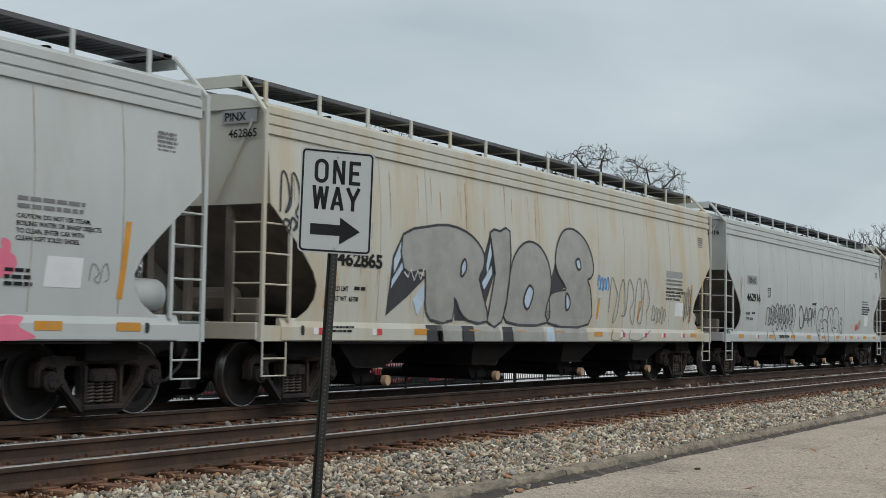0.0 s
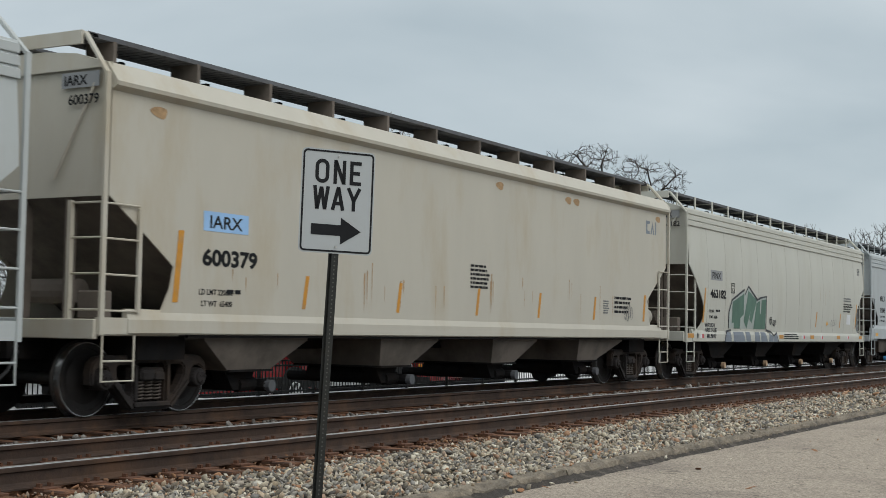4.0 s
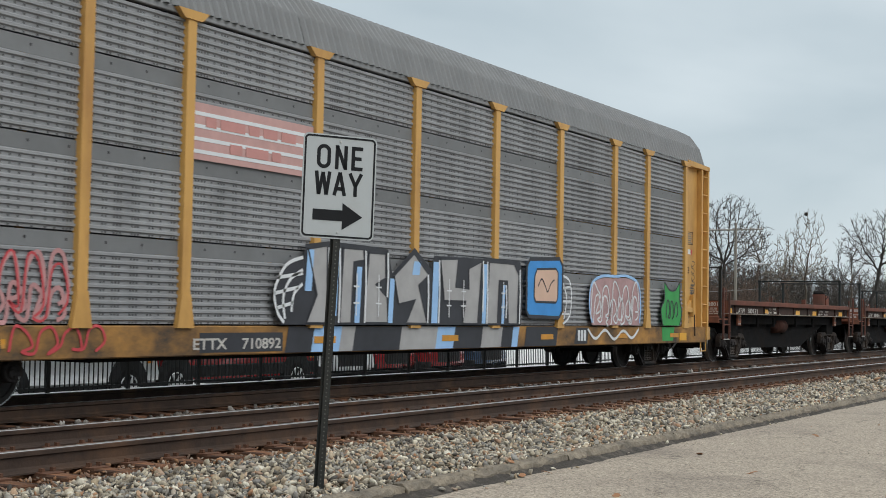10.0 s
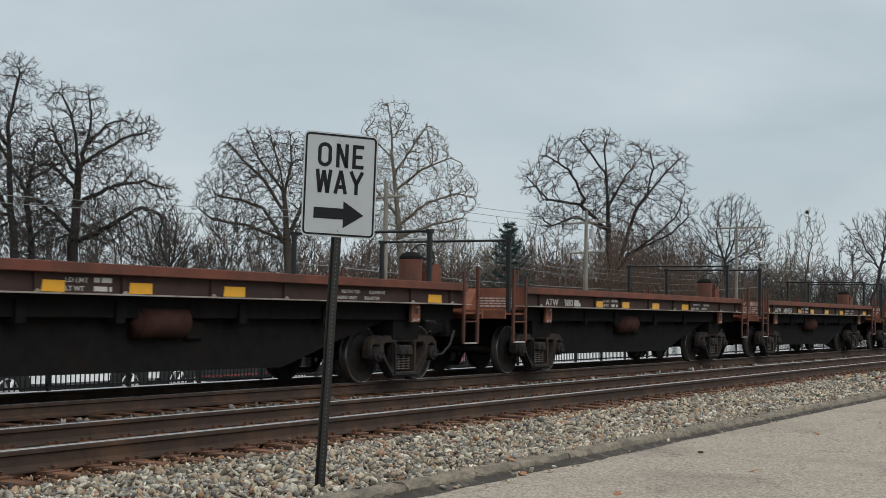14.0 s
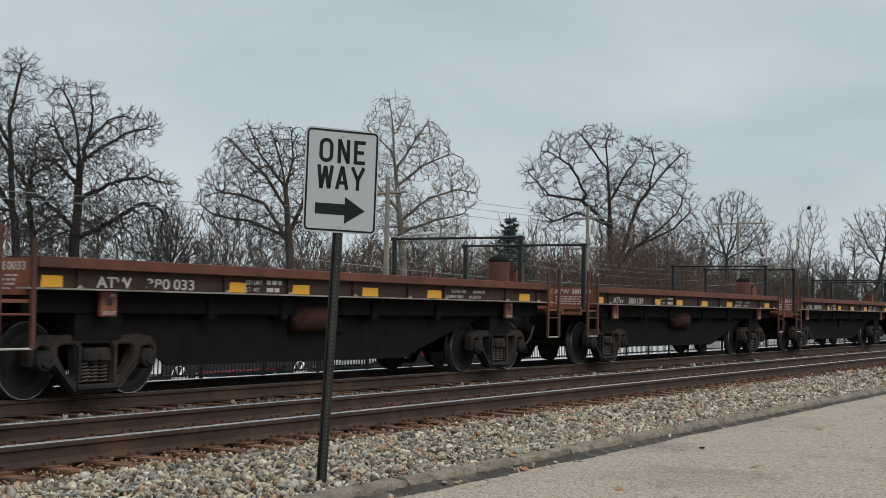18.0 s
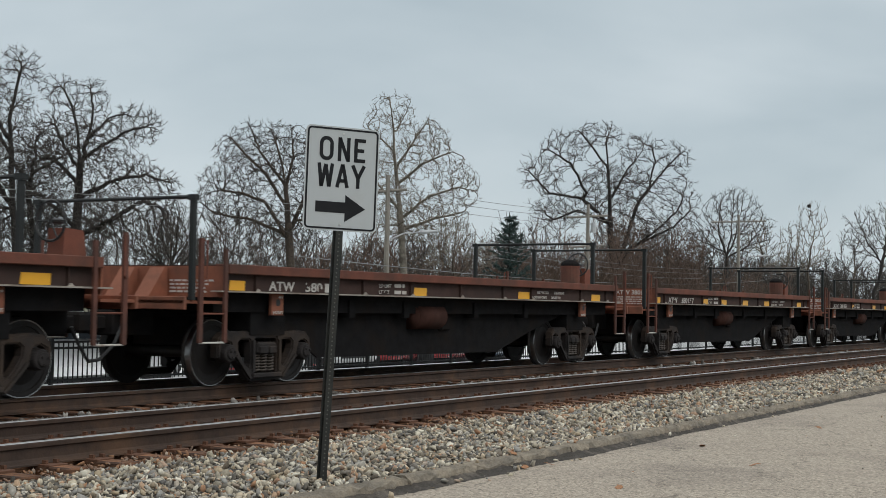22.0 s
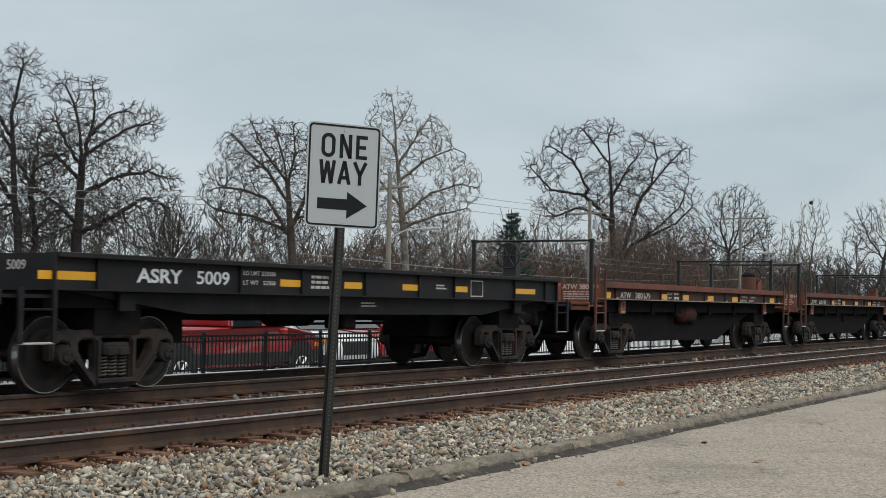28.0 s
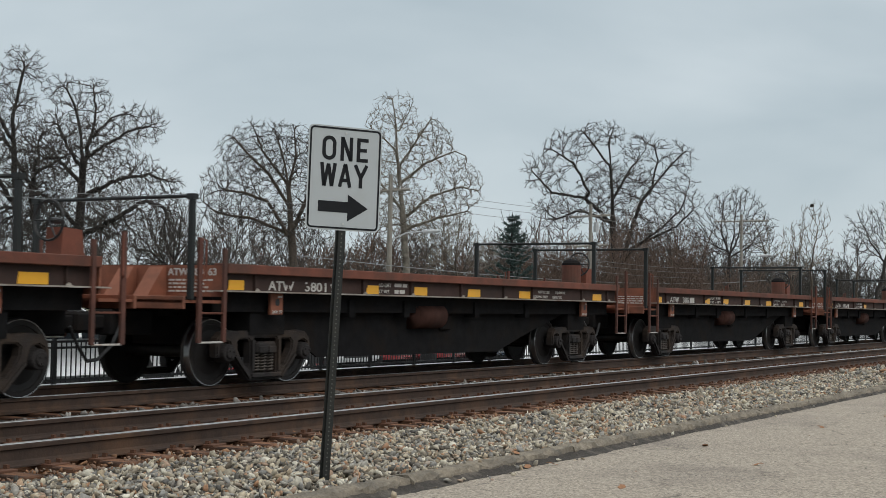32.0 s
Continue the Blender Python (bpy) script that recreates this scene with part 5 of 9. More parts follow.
def stones(name, zones, material, label, seed, parent=None):
    """Many small broken stones in one mesh. A zone: x0, x1, y0, y1, stones a square metre, smallest and largest size, height of the bed."""
    rng = np.random.default_rng(seed)
    g = (1 + 5 ** 0.5) / 2
    ico = np.array([(-1, g, 0), (1, g, 0), (-1, -g, 0), (1, -g, 0), (0, -1, g), (0, 1, g), (0, -1, -g), (0, 1, -g), (g, 0, -1), (g, 0, 1), (-g, 0, -1), (-g, 0, 1)]) / 1.9
    tri = np.array([(0, 11, 5), (0, 5, 1), (0, 1, 7), (0, 7, 10), (0, 10, 11), (1, 5, 9), (5, 11, 4), (11, 10, 2), (10, 7, 6), (7, 1, 8), (3, 9, 4), (3, 4, 2), (3, 2, 6), (3, 6, 8), (3, 8, 9), (4, 9, 5), (2, 4, 11), (6, 2, 10), (8, 6, 7), (9, 8, 1)])
    V, F, k = [], [], 0
    for x0, x1, y0, y1, dens, s0, s1, bed in zones:
        n = int((x1 - x0) * (y1 - y0) * dens)
        c = np.stack([rng.uniform(x0, x1, n), rng.uniform(y0, y1, n), np.full(n, bed)], 1)
        size = rng.uniform(s0, s1, n) * rng.choice([1, 1, 1, 1.35], n)
        c[:, 2] += size * rng.uniform(-0.20, 0.52, n) + 0.012 * np.sin(c[:, 0] * 2.3) * np.cos(c[:, 1] * 3.1)
        pts = ico[None] * (1 + rng.uniform(-0.22, 0.25, (n, 12, 1)))
        # broken faces: what lies beyond a few random planes is pressed flat onto them
        for cut in range(6):
            pl = rng.normal(size=(n, 3))
            pl /= np.linalg.norm(pl, axis=1)[:, None]
            over = np.maximum(0, np.einsum("nkj,nj->nk", pts, pl) - rng.uniform(0.38, 0.70, (n, 1)))
            pts = pts - over[:, :, None] * pl[:, None]
        pts = pts * rng.uniform(0.55, 1.0, (n, 1, 3)) * np.array([1.6, 1.15, 0.66])
        q = rng.normal(size=(n, 4))
        q[:, 1:3] *= 0.55
        q /= np.linalg.norm(q, axis=1)[:, None]
        w, x, y, z = q.T
        R = np.stack([1 - 2 * (y * y + z * z), 2 * (x * y - z * w), 2 * (x * z + y * w), 2 * (x * y + z * w), 1 - 2 * (x * x + z * z), 2 * (y * z - x * w),
                      2 * (x * z - y * w), 2 * (y * z + x * w), 1 - 2 * (x * x + y * y)], 1).reshape(n, 3, 3)
        pts = np.einsum("nij,nkj->nki", R, pts) * (size / 2)[:, None, None] + c[:, None]
        V.append(pts.reshape(-1, 3))
        F.append((tri[None] + (k + 12 * np.arange(n))[:, None, None]).reshape(-1, 3))
        k += 12 * n
    V, F = np.concatenate(V), np.concatenate(F)
    me = bpy.data.meshes.new(name)
    me.vertices.add(len(V))
    me.vertices.foreach_set("co", V.ravel())
    me.loops.add(F.size)
    me.loops.foreach_set("vertex_index", F.ravel())
    me.polygons.add(len(F))
    me.polygons.foreach_set("loop_start", np.arange(0, F.size, 3))
    me.update(calc_edges=True)
    me.materials.append(material)
    return tagged(link(name, me, parent), label, "gravel", kind="stuff")


stones("ballast_stones", [(4.5, 16, 5.79, 7.80, 760, 0.031, 0.072, -0.235), (4.5, 30, 7.80, 7.95, 280, 0.03, 0.07, -0.235), (16, 30, 5.79, 7.80, 470, 0.038, 0.083, -0.235), (30, 60, 5.79, 7.85, 70, 0.06, 0.13, -0.235), (60, 140, 5.8, 7.9, 18, 0.12, 0.22, -0.235)],
       M_STONE, "pale grey and tan crushed stone between kerb and track", 11)
stones("ballast_stones", [(5, 30, 7.74, 8.38, 210, 0.022, 0.055, -0.222), (5, 30, 7.9, 10.5, 65, 0.035, 0.075, -0.275), (30, 70, 7.75, 10.5, 40, 0.05, 0.1, -0.27)], M_STONERUST, "rust-stained crushed stone between the sleepers", 12)
stones("ballast_stones", [(8, 26, 10.35, 11.75, 190, 0.04, 0.10, -0.235), (26, 60, 10.35, 11.75, 60, 0.06, 0.13, -0.235)], M_STONEDARK, "dark stone between the two tracks", 13)
stones("loose_stones", [(8.0, 12.5, 5.36, 5.60, 30, 0.03, 0.075, ROAD_Z), (9, 30, 5.48, 5.60, 9, 0.02, 0.06, ROAD_Z), (5, 24, 0.5, 5.5, 0.9, 0.010, 0.028, ROAD_Z), (5, 20, 0.5, 5.5, 0.12, 0.025, 0.05, ROAD_Z), (5, 30, 5.70, 5.82, 90, 0.02, 0.05, KERB_Z)], M_STONE, "loose stones lying in the gutter and on the road", 14)
M_GUTTER = mat("damp_gutter_dirt", (0.044, 0.037, 0.031), 0.9, vary=0.35, scale=25, dirt=(0.17, 0.145, 0.12), dirt_amt=0.3, dirt_scale=4.0, bump=0.6, bump_scale=90)


def make_gutter(x0=4.0, x1=60.0, step=0.05):
    """A ragged ribbon of damp dirt washed against the kerb."""
    rnd = random.Random(23)
    vs, fs, n = [], [], int((x1 - x0) / step)
    slow = [rnd.uniform(-1, 1) for _ in range(n // 12 + 3)]
    for i in range(n + 1):
        x = x0 + step * i
        k, u = i // 12, (i % 12) / 12
        w = (0.14 if x < 12.5 else 0.14 - 0.06 * min(1, (x - 12.5) / 3.0)) * (1 + 0.35 * (slow[k] * (1 - u) + slow[k + 1] * u)) + rnd.uniform(-0.014, 0.014)
        vs += [(x, 5.62 - w, ROAD_Z + 0.0015), (x, 5.62 - 0.55 * w, ROAD_Z + 0.014), (x, 5.63, ROAD_Z + 0.048)]
    for i in range(n):
        for j in range(2):
            a = 3 * i + j
            fs.append((a, a + 3, a + 4, a + 1))
    return tagged(link("gutter", mesh_from("gutter", vs, fs, M_GUTTER)), "dark damp dirt washed along the kerb", "gutter", kind="structure")


make_gutter()


def make_leaf(x, y, z, turn, name="dead_leaf"):
    bm = B()
    out = [(-0.05, 0), (-0.03, 0.018), (-0.01, 0.036), (0.01, 0.022), (0.05, 0.03), (0.035, 0.004), (0.06, -0.01), (0.02, -0.018), (0, -0.035), (-0.025, -0.02)]
    top = [bm.verts.new((a, b2, 0.012 * math.sin(40 * a) + 0.012)) for a, b2 in out]
    low = [bm.verts.new((a, b2, 0.012 * math.sin(40 * a) + 0.009)) for a, b2 in out]
    bm.faces.new(top)
    bm.faces.new(low[::-1])
    for i in range(len(out)):
        j = (i + 1) % len(out)
        bm.faces.new((top[i], low[i], low[j], top[j]))
    ob = part(name, bm, M_LEAF, None)
    ob.matrix_basis = pose(x, y, z, 0, 0, turn)
    return tagged(ob, "curled brown dead leaf on the ground", "leaf", "dead leaves")


M_LEAF = mat("dry_leaf", (0.30, 0.15, 0.075), 0.8, vary=0.3, scale=60)
for x, y, z, a in ((11.0, 5.50, ROAD_Z + 0.012, 20), (11.35, 5.42, ROAD_Z + 0.012, 140), (11.2, 5.72, KERB_Z + 0.005, 70), (10.3, 4.3, ROAD_Z + 0.002, 10), (14.0, 4.9, ROAD_Z + 0.002, 200), (12.6, 3.9, ROAD_Z + 0.002, 300), (17.2, 4.5, ROAD_Z + 0.002, 60)):
    make_leaf(x, y, z, a)

# ---- background: fence, cars, poles, trees ----
M_FENCE = mat("black_fence_paint", (0.012, 0.013, 0.014), 0.5, vary=0.1)


def make_fence(y=16.0, x0=6.0, x1=80.0, z0=-0.19, z1=0.50):
    fence = tagged(empty("picket_fence", (0, y, 0)), "low black metal picket fence between the tracks and a parking lot", "fence")
    bm = B()
    box(bm, -0.008, 0.008, -0.008, 0.008, z0 + 0.03, z1)
    me = mesh_of(bm, "picket", M_FENCE)
    n, far_v, far_f = 0, [], []
    x = x0
    while x < x1:
        if x > 9 and n < 300:
            link("picket", me, fence, "", (x, 0, 0))
            n += 1
        else:
            k = len(far_v)
            far_v += [(x + a * 0.008, b2 * 0.008, z) for z in (z0 + 0.03, z1) for a, b2 in ((-1, -1), (1, -1), (1, 1), (-1, 1))]
            far_f += [(k + i, k + (i + 1) % 4, k + 4 + (i + 1) % 4, k + 4 + i) for i in range(4)]
        x += 0.105
    tagged(link("far_picket_run", mesh_from("far_picket_run", far_v, far_f, M_FENCE), fence), kind="stuff")
    for z in (z1 - 0.015, z1 - 0.11, z0 + 0.075):
        bm = B()
        box(bm, x0, x1, -0.02, 0.02, z - 0.018, z + 0.018)
        part("fence_rail", bm, M_FENCE, fence)
    x = x0 + 0.4
    bm = B()
    box(bm, -0.03, 0.03, -0.03, 0.03, z0 - 0.05, z1 + 0.06, bevel=0.006)
    me = mesh_of(bm, "post", M_FENCE)
    while x < x1:
        link("post", me, fence, "", (x, 0, 0))
        x += 1.80
    return fence


def make_added_plinth():
    """Added low pale concrete under the fence, in cast lengths, for the rail's bright line."""
    plinth = tagged(empty("added_fence_plinth"), "added low pale concrete footing under the picket fence", "footing", kind="structure")
    for k in range(26):
        x = 4.0 + 3.0 * k
        boxpart("added_footing_block", (x, x + 2.99, 15.72, 16.26, LOT_Z - 0.1, -0.19), M_LOT, plinth, "", bevel=0.008)
    return plinth


make_added_plinth()


make_fence()
M_GLASS = mat("tinted_car_glass", (0.02, 0.024, 0.028), 0.06, vary=0.02, spec=0.6)
M_TYRE = mat("black_tyre", (0.018, 0.018, 0.018), 0.85, vary=0.15, scale=20)
M_RIM = mat("alloy_rim", (0.62, 0.63, 0.64), 0.3, 0.7, vary=0.05)
M_TRIM = mat("black_plastic_trim", (0.022, 0.022, 0.023), 0.7, vary=0.1)
M_LAMPGLASS = mat("lamp_lens", (0.6, 0.6, 0.6), 0.1, 0.3, vary=0.05)
M_AMBER = mat("amber_lens", (0.8, 0.28, 0.03), 0.2, vary=0.05)


def carpaint(name, col):
    m = mat(name, col, 0.25, vary=0.03, scale=1.0)
    m.node_tree.nodes["Principled BSDF"].inputs["Coat Weight"].default_value = 0.6
    return m


def make_suv(m, paint, label, clad=0.54, longer=0.0):
    """A parked sport utility vehicle; x runs forward from its rear bumper, 4.6 long."""
    car = tagged(empty("parked_car"), label, "car", "cars in the parking lot")
    car.matrix_basis = m
    back = -longer         # what stands behind the doors moves back on a longer vehicle
    low = [(0.02, 0.42), (0.0, 0.72), (0.05, 1.02), (0.16, 1.08), (3.28, 1.08), (4.28, 0.98), (4.52, 0.86), (4.58, 0.62), (4.56, 0.42)]

    low = [(x + back if x < 1.4 else x, z + (0.12 if longer and z > 0.95 else 0)) for x, z in low]

    def shell(bm, outline, w0, w1, zmid):
        rows = []
        for s in (-1, 1):
            for k, (inset, ww) in enumerate(((0.06, w1), (0.0, w0))):
                rows.append([bm.verts.new((x, s * (ww - (0.07 if z > zmid else 0)), z)) for x, z in outline])
        a, b2, c, d = rows[0], rows[1], rows[3], rows[2]
        k = len(outline)
        bm.faces.new(b2)
        bm.faces.new(c[::-1])
        for i in range(k):
            j = (i + 1) % k
            bm.faces.new((b2[i], b2[j], c[j], c[i]))
        for v in a + d:
            bm.verts.remove(v)

    bm = B()
    shell(bm, low, 0.92, 0.90, 0.95)
    bmesh.ops.bevel(bm, geom=bm.edges[:], offset=0.05, segments=2, affect="EDGES")
    body = part("body", bm, paint, car, "", True)
    bm = B()
    cab = [(0.14, 1.07), (0.42, 1.62), (0.62, 1.69), (2.35, 1.69), (2.62, 1.62), (3.42, 1.07)] if not longer else [(1.36, 1.19), (1.38, 1.66), (1.44, 1.72), (2.35, 1.72), (2.58, 1.66), (3.30, 1.19)]
    shell(bm, cab, 0.86, 0.80, 1.5)
    bmesh.ops.bevel(bm, geom=bm.edges[:], offset=0.05, segments=2, affect="EDGES")
    part("cabin", bm, paint, car, "", True)
    for s in (-1, 1):
        for pts in ([(1.46, 1.22), (1.46, 1.62), (2.32, 1.61), (2.40, 1.22)],) if longer else ([(0.52, 1.10), (0.66, 1.55), (1.38, 1.58), (1.38, 1.10)], [(1.46, 1.10), (1.46, 1.58), (2.32, 1.57), (2.40, 1.10)], [(2.48, 1.10), (2.40, 1.54), (2.58, 1.52), (3.16, 1.10)]):
            bm = B()
            y = 0.862
            prism(bm, pts, min(s * y, s * (y + 0.004)), max(s * y, s * (y + 0.004)))
            part("side_window", bm, M_GLASS, car)
        bm = B()
        box(bm, back, 4.55, min(s * 0.93, s * 0.88), max(s * 0.945, s * 0.88), 0.46 if longer else 0.24, clad, bevel=0.02)
        part("sill_cladding", bm, M_TRIM, car, "black plastic cladding")
        for x in (0.88 + back, 3.72):
            bm = B()
            rod(bm, (x, s * 0.70, 0.42), (x, s * 0.945, 0.42), 0.49, 24)
            part("wheel_arch", bm, M_TRIM, car)
            tyre = part("tyre", lathe([(0.20, s * 0.72), (0.33, s * 0.72), (0.355, s * 0.75), (0.355, s * 0.90), (0.33, s * 0.945), (0.235, s * 0.95), (0.225, s * 0.93)], 26), M_TYRE, car)
            tyre.matrix_basis = Matrix.Translation((x, 0, 0.355))
            bm = B()
            for i in range(6):
                a = math.pi * i / 3
                rod(bm, (0, s * 0.955, 0), (0.22 * math.cos(a), s * 0.95, 0.22 * math.sin(a)), 0.028, 5, 0.04)
            prev = None
            for i in range(21):
                a = 2 * math.pi * i / 20
                p = (0.222 * math.cos(a), s * 0.948, 0.222 * math.sin(a))
                if prev:
                    rod(bm, prev, p, 0.014, 5)
                prev = p
            part("rim", bm, M_RIM, tyre, "spoked alloy rim")
        bm = B()
        box(bm, 4.36, 4.53, min(s * 0.88, s * 0.62), max(s * 0.88, s * 0.62), 0.74, 0.88, bevel=0.03)
        part("headlight", bm, M_LAMPGLASS, car)
        bm = B()
        box(bm, 4.22, 4.36, min(s * 0.925, s * 0.86), max(s * 0.925, s * 0.86), 0.78, 0.86, bevel=0.01)
        part("indicator", bm, M_AMBER, car)
        bm = B()
        box(bm, back + 0.02, back + 0.14, min(s * 0.90, s * 0.72), max(s * 0.90, s * 0.72), 0.80, 1.04, bevel=0.02)
        part("tail_light", bm, M_PINK, car)
        bm = B()
        box(bm, 2.92, 3.08, min(s * 1.06, s * 0.90), max(s * 1.06, s * 0.90), 1.05, 1.18, bevel=0.03)
        part("mirror", bm, paint, car)
    bm = B()
    prism(bm, [(2.64, 1.60), (2.68, 1.61), (3.44, 1.10), (3.40, 1.09)], -0.72, 0.72)
    part("windscreen", bm, M_GLASS, car)
    bm = B()
    box(bm, 4.50, 4.60, -0.56, 0.56, 0.52, 0.84, bevel=0.02)
    part("grille", bm, M_TRIM, car)
    return car


P_WHITE, P_RED = carpaint("white_car_enamel", (0.72, 0.74, 0.75)), carpaint("red_car_enamel", (0.36, 0.028, 0.032))
P_BLUE, P_GREEN = carpaint("dark_blue_car_enamel", (0.05, 0.09, 0.16)), carpaint("dark_teal_car_enamel", (0.03, 0.08, 0.09))
make_suv(pose(14.78, 18.13, LOT_Z), P_WHITE, "white sport utility vehicle with black cladding behind the fence", 0.42)
make_suv(pose(9.6, 18.2, LOT_Z), P_GREEN, "dark teal sport utility vehicle behind the fence", 0.6)
make_suv(pose(20.2, 18.35, LOT_Z), P_RED, "long red pickup truck with tall black cladding behind the fence", 0.70, 1.05)
make_suv(pose(26.85, 22.4, LOT_Z, 0, 0, -92), P_WHITE, "white car parked nose to the fence")
make_suv(pose(29.0, 22.6, LOT_Z, 0, 0, -90), P_RED, "red car parked nose to the fence")
make_suv(pose(31.4, 22.5, LOT_Z, 0, 0, -90), P_RED, "red car parked nose to the fence")
make_suv(pose(33.9, 22.5, LOT_Z, 0, 0, -91), P_BLUE, "dark blue car parked nose to the fence")

M_POLE = mat("weathered_pole_timber", (0.24, 0.22, 0.19), 0.9, vary=0.2, scale=8, dirt=(0.15, 0.135, 0.12), dirt_amt=0.4, bump=0.4, stretch=(4, 4, 0.5))
M_WIRE = mat("cable", (0.17, 0.172, 0.175), 0.6)
M_LAMPBODY = mat("grey_lamp_housing", (0.42, 0.43, 0.44), 0.5)


def make_pole(x, y, top, arms, label, lamp=None, gear=False):
    pole = tagged(empty("utility_pole", (x, y, 0)), label, "utility pole", "utility poles")
    bm = B()
    rod(bm, (0, 0, -0.5), (0, 0, top), 0.19, 10, 0.13)
    part("pole", bm, M_POLE, pole)
    for z, half in arms:
        bm = B()
        d = Vector((0.5, -0.866, 0))
        a, b2 = -half * d + Vector((0, 0, z - 0.10)), half * d + Vector((0, 0, z + 0.10))
        rod(bm, a, b2, 0.085, 6)
        arm = part("crossarm", bm, M_POLE, pole)
        for k in (-0.9, -0.5, 0.5, 0.9):
            bm = B()
            p = d * half * k + Vector((0, 0, z + 0.1 * k))
            rod(bm, p, p + Vector((0, 0, 0.24)), 0.05, 6)
            part("insulator", bm, M_LAMPBODY, arm)
    if gear:
        bm = B()
        rod(bm, (0.25, -0.4, top - 2.3), (0.25, -0.4, top - 1.5), 0.22, 10)
        part("transformer", bm, M_LAMPBODY, pole)
    if lamp:
        z, sx = lamp
        bm = B()
        d = Vector((0.5, -0.866, 0)) * sx
        rod(bm, (0, 0, z), d * 1.0 + Vector((0, 0, z + 0.5)), 0.045, 6)
        rod(bm, d * 1.0 + Vector((0, 0, z + 0.5)), d * 2.2 + Vector((0, 0, z + 0.62)), 0.04, 6)
        arm = part("lamp_arm", bm, M_LAMPBODY, pole)
        bm = B()
        rod(bm, d * 2.1 + Vector((0, 0, z + 0.6)), d * 3.1 + Vector((0, 0, z + 0.66)), 0.13, 8, 0.09)
        part("lamp_head", bm, M_LAMPBODY, arm, "grey street lamp head")
    return pole


def make_wire(name, a, b2, sag, r=0.018, label="thin overhead cable between utility poles"):
    a, b2 = Vector(a), Vector(b2)
    pts = []
    for i in range(15):
        u = i / 14
        p = a.lerp(b2, u)
        p.z -= sag * 4 * u * (1 - u)
        pts.append(p)
    ob = part(name, rods(pts, r, 4), M_WIRE, None)
    return tagged(ob, label, "cable", "overhead cables")


make_pole(139.4, 45.0, 11.3, [(10.6, 2.9)], "tall timber utility pole with one crossarm and a street lamp", lamp=(6.4, 1.0))
make_pole(100.7, 45.0, 9.6, [(8.6, 1.6), (6.2, 1.4)], "timber utility pole with two crossarms and a transformer", gear=True)
make_pole(70.6, 45.0, 9.2, [(8.2, 1.2)], "pale timber utility pole with a street lamp", lamp=(5.1, 1.0))
for z in (8.9, 8.45, 7.9):
    make_wire("overhead_cable", (70.6, 45, z - 0.3), (100.7, 45, z + 0.1), 0.3)
    make_wire("overhead_cable", (100.7, 45, z + 0.1), (139.4, 45, z + 1.6), 0.6)
for z, e in ((7.4, 5.3), (7.0, 5.0)):
    make_wire("overhead_cable", (70.6, 45, z), (35.8, 40.0, e), 0.2)
for z in (5.2, 4.8, 4.3):
    make_wire("overhead_cable", (78, 45, z + 0.7), (128, 45, z), 0.5, 0.014)
make_wire("overhead_cable", (60, 44, 3.75), (165, 50, 5.0), 0.9, 0.03)

M_BARK = mat("dark_bark", (0.036, 0.032, 0.030), 0.95, vary=0.25, scale=6)
M_BARKBROWN = mat("brown_bark", (0.090, 0.072, 0.058), 0.95, vary=0.25, scale=6)
M_BARKPALE = mat("pale_mottled_bark", (0.205, 0.185, 0.155), 0.95, vary=0.35, scale=2.5, dirt=(0.09, 0.075, 0.06), dirt_amt=0.4)
M_TWIG = mat("grey_brown_twigs", (0.062, 0.054, 0.048), 0.95, vary=0.2, scale=2)
M_TWIGPALE = mat("tan_twigs", (0.16, 0.135, 0.105), 0.95, vary=0.2, scale=2)
M_TWIGRED = mat("reddish_brush", (0.115, 0.078, 0.060), 0.95, vary=0.2, scale=1)
M_FIR = mat("dark_conifer_needles", (0.042, 0.068, 0.064), 0.9, vary=0.35, scale=3)


def tubes(name, segs, material, sides, parent=None, label=""):
    """Tapered tubes from (start, end, radius, end radius)."""
    A = np.array([s[0] for s in segs], float)
    Bv = np.array([s[1] for s in segs], float)
    ra, rb = np.array([s[2] for s in segs]), np.array([s[3] for s in segs])
    d = Bv - A
    d /= np.maximum(1e-9, np.linalg.norm(d, axis=1))[:, None]
    up = np.where(np.abs(d[:, 2:3]) > 0.9, np.array([[1.0, 0, 0]]), np.array([[0, 0, 1.0]]))
    u = np.cross(d, up)
    u /= np.linalg.norm(u, axis=1)[:, None]
    w = np.cross(d, u)
    n = len(segs)
    an = 2 * np.pi * np.arange(sides) / sides
    ring = u[:, None] * np.cos(an)[None, :, None] + w[:, None] * np.sin(an)[None, :, None]
    V = np.concatenate([A[:, None] + ring * ra[:, None, None], Bv[:, None] + ring * rb[:, None, None]], 1).reshape(-1, 3)
    i = np.arange(sides)
    quad = np.stack([i, (i + 1) % sides, sides + (i + 1) % sides, sides + i], 1)
    F = (quad[None] + (2 * sides * np.arange(n))[:, None, None]).reshape(-1, 4)
    me = bpy.data.meshes.new(name)
    me.vertices.add(len(V))
    me.vertices.foreach_set("co", V.ravel())
    me.loops.add(F.size)
    me.loops.foreach_set("vertex_index", F.ravel())
    me.polygons.add(len(F))
    me.polygons.foreach_set("loop_start", np.arange(0, F.size, 4))
    me.update(calc_edges=True)
    me.materials.append(material)
    return link(name, me, parent, label)


RIGHT = Vector((0.5, -0.866, 0.0))         # across the view
AWAY = Vector((0.866, 0.5, 0.0))


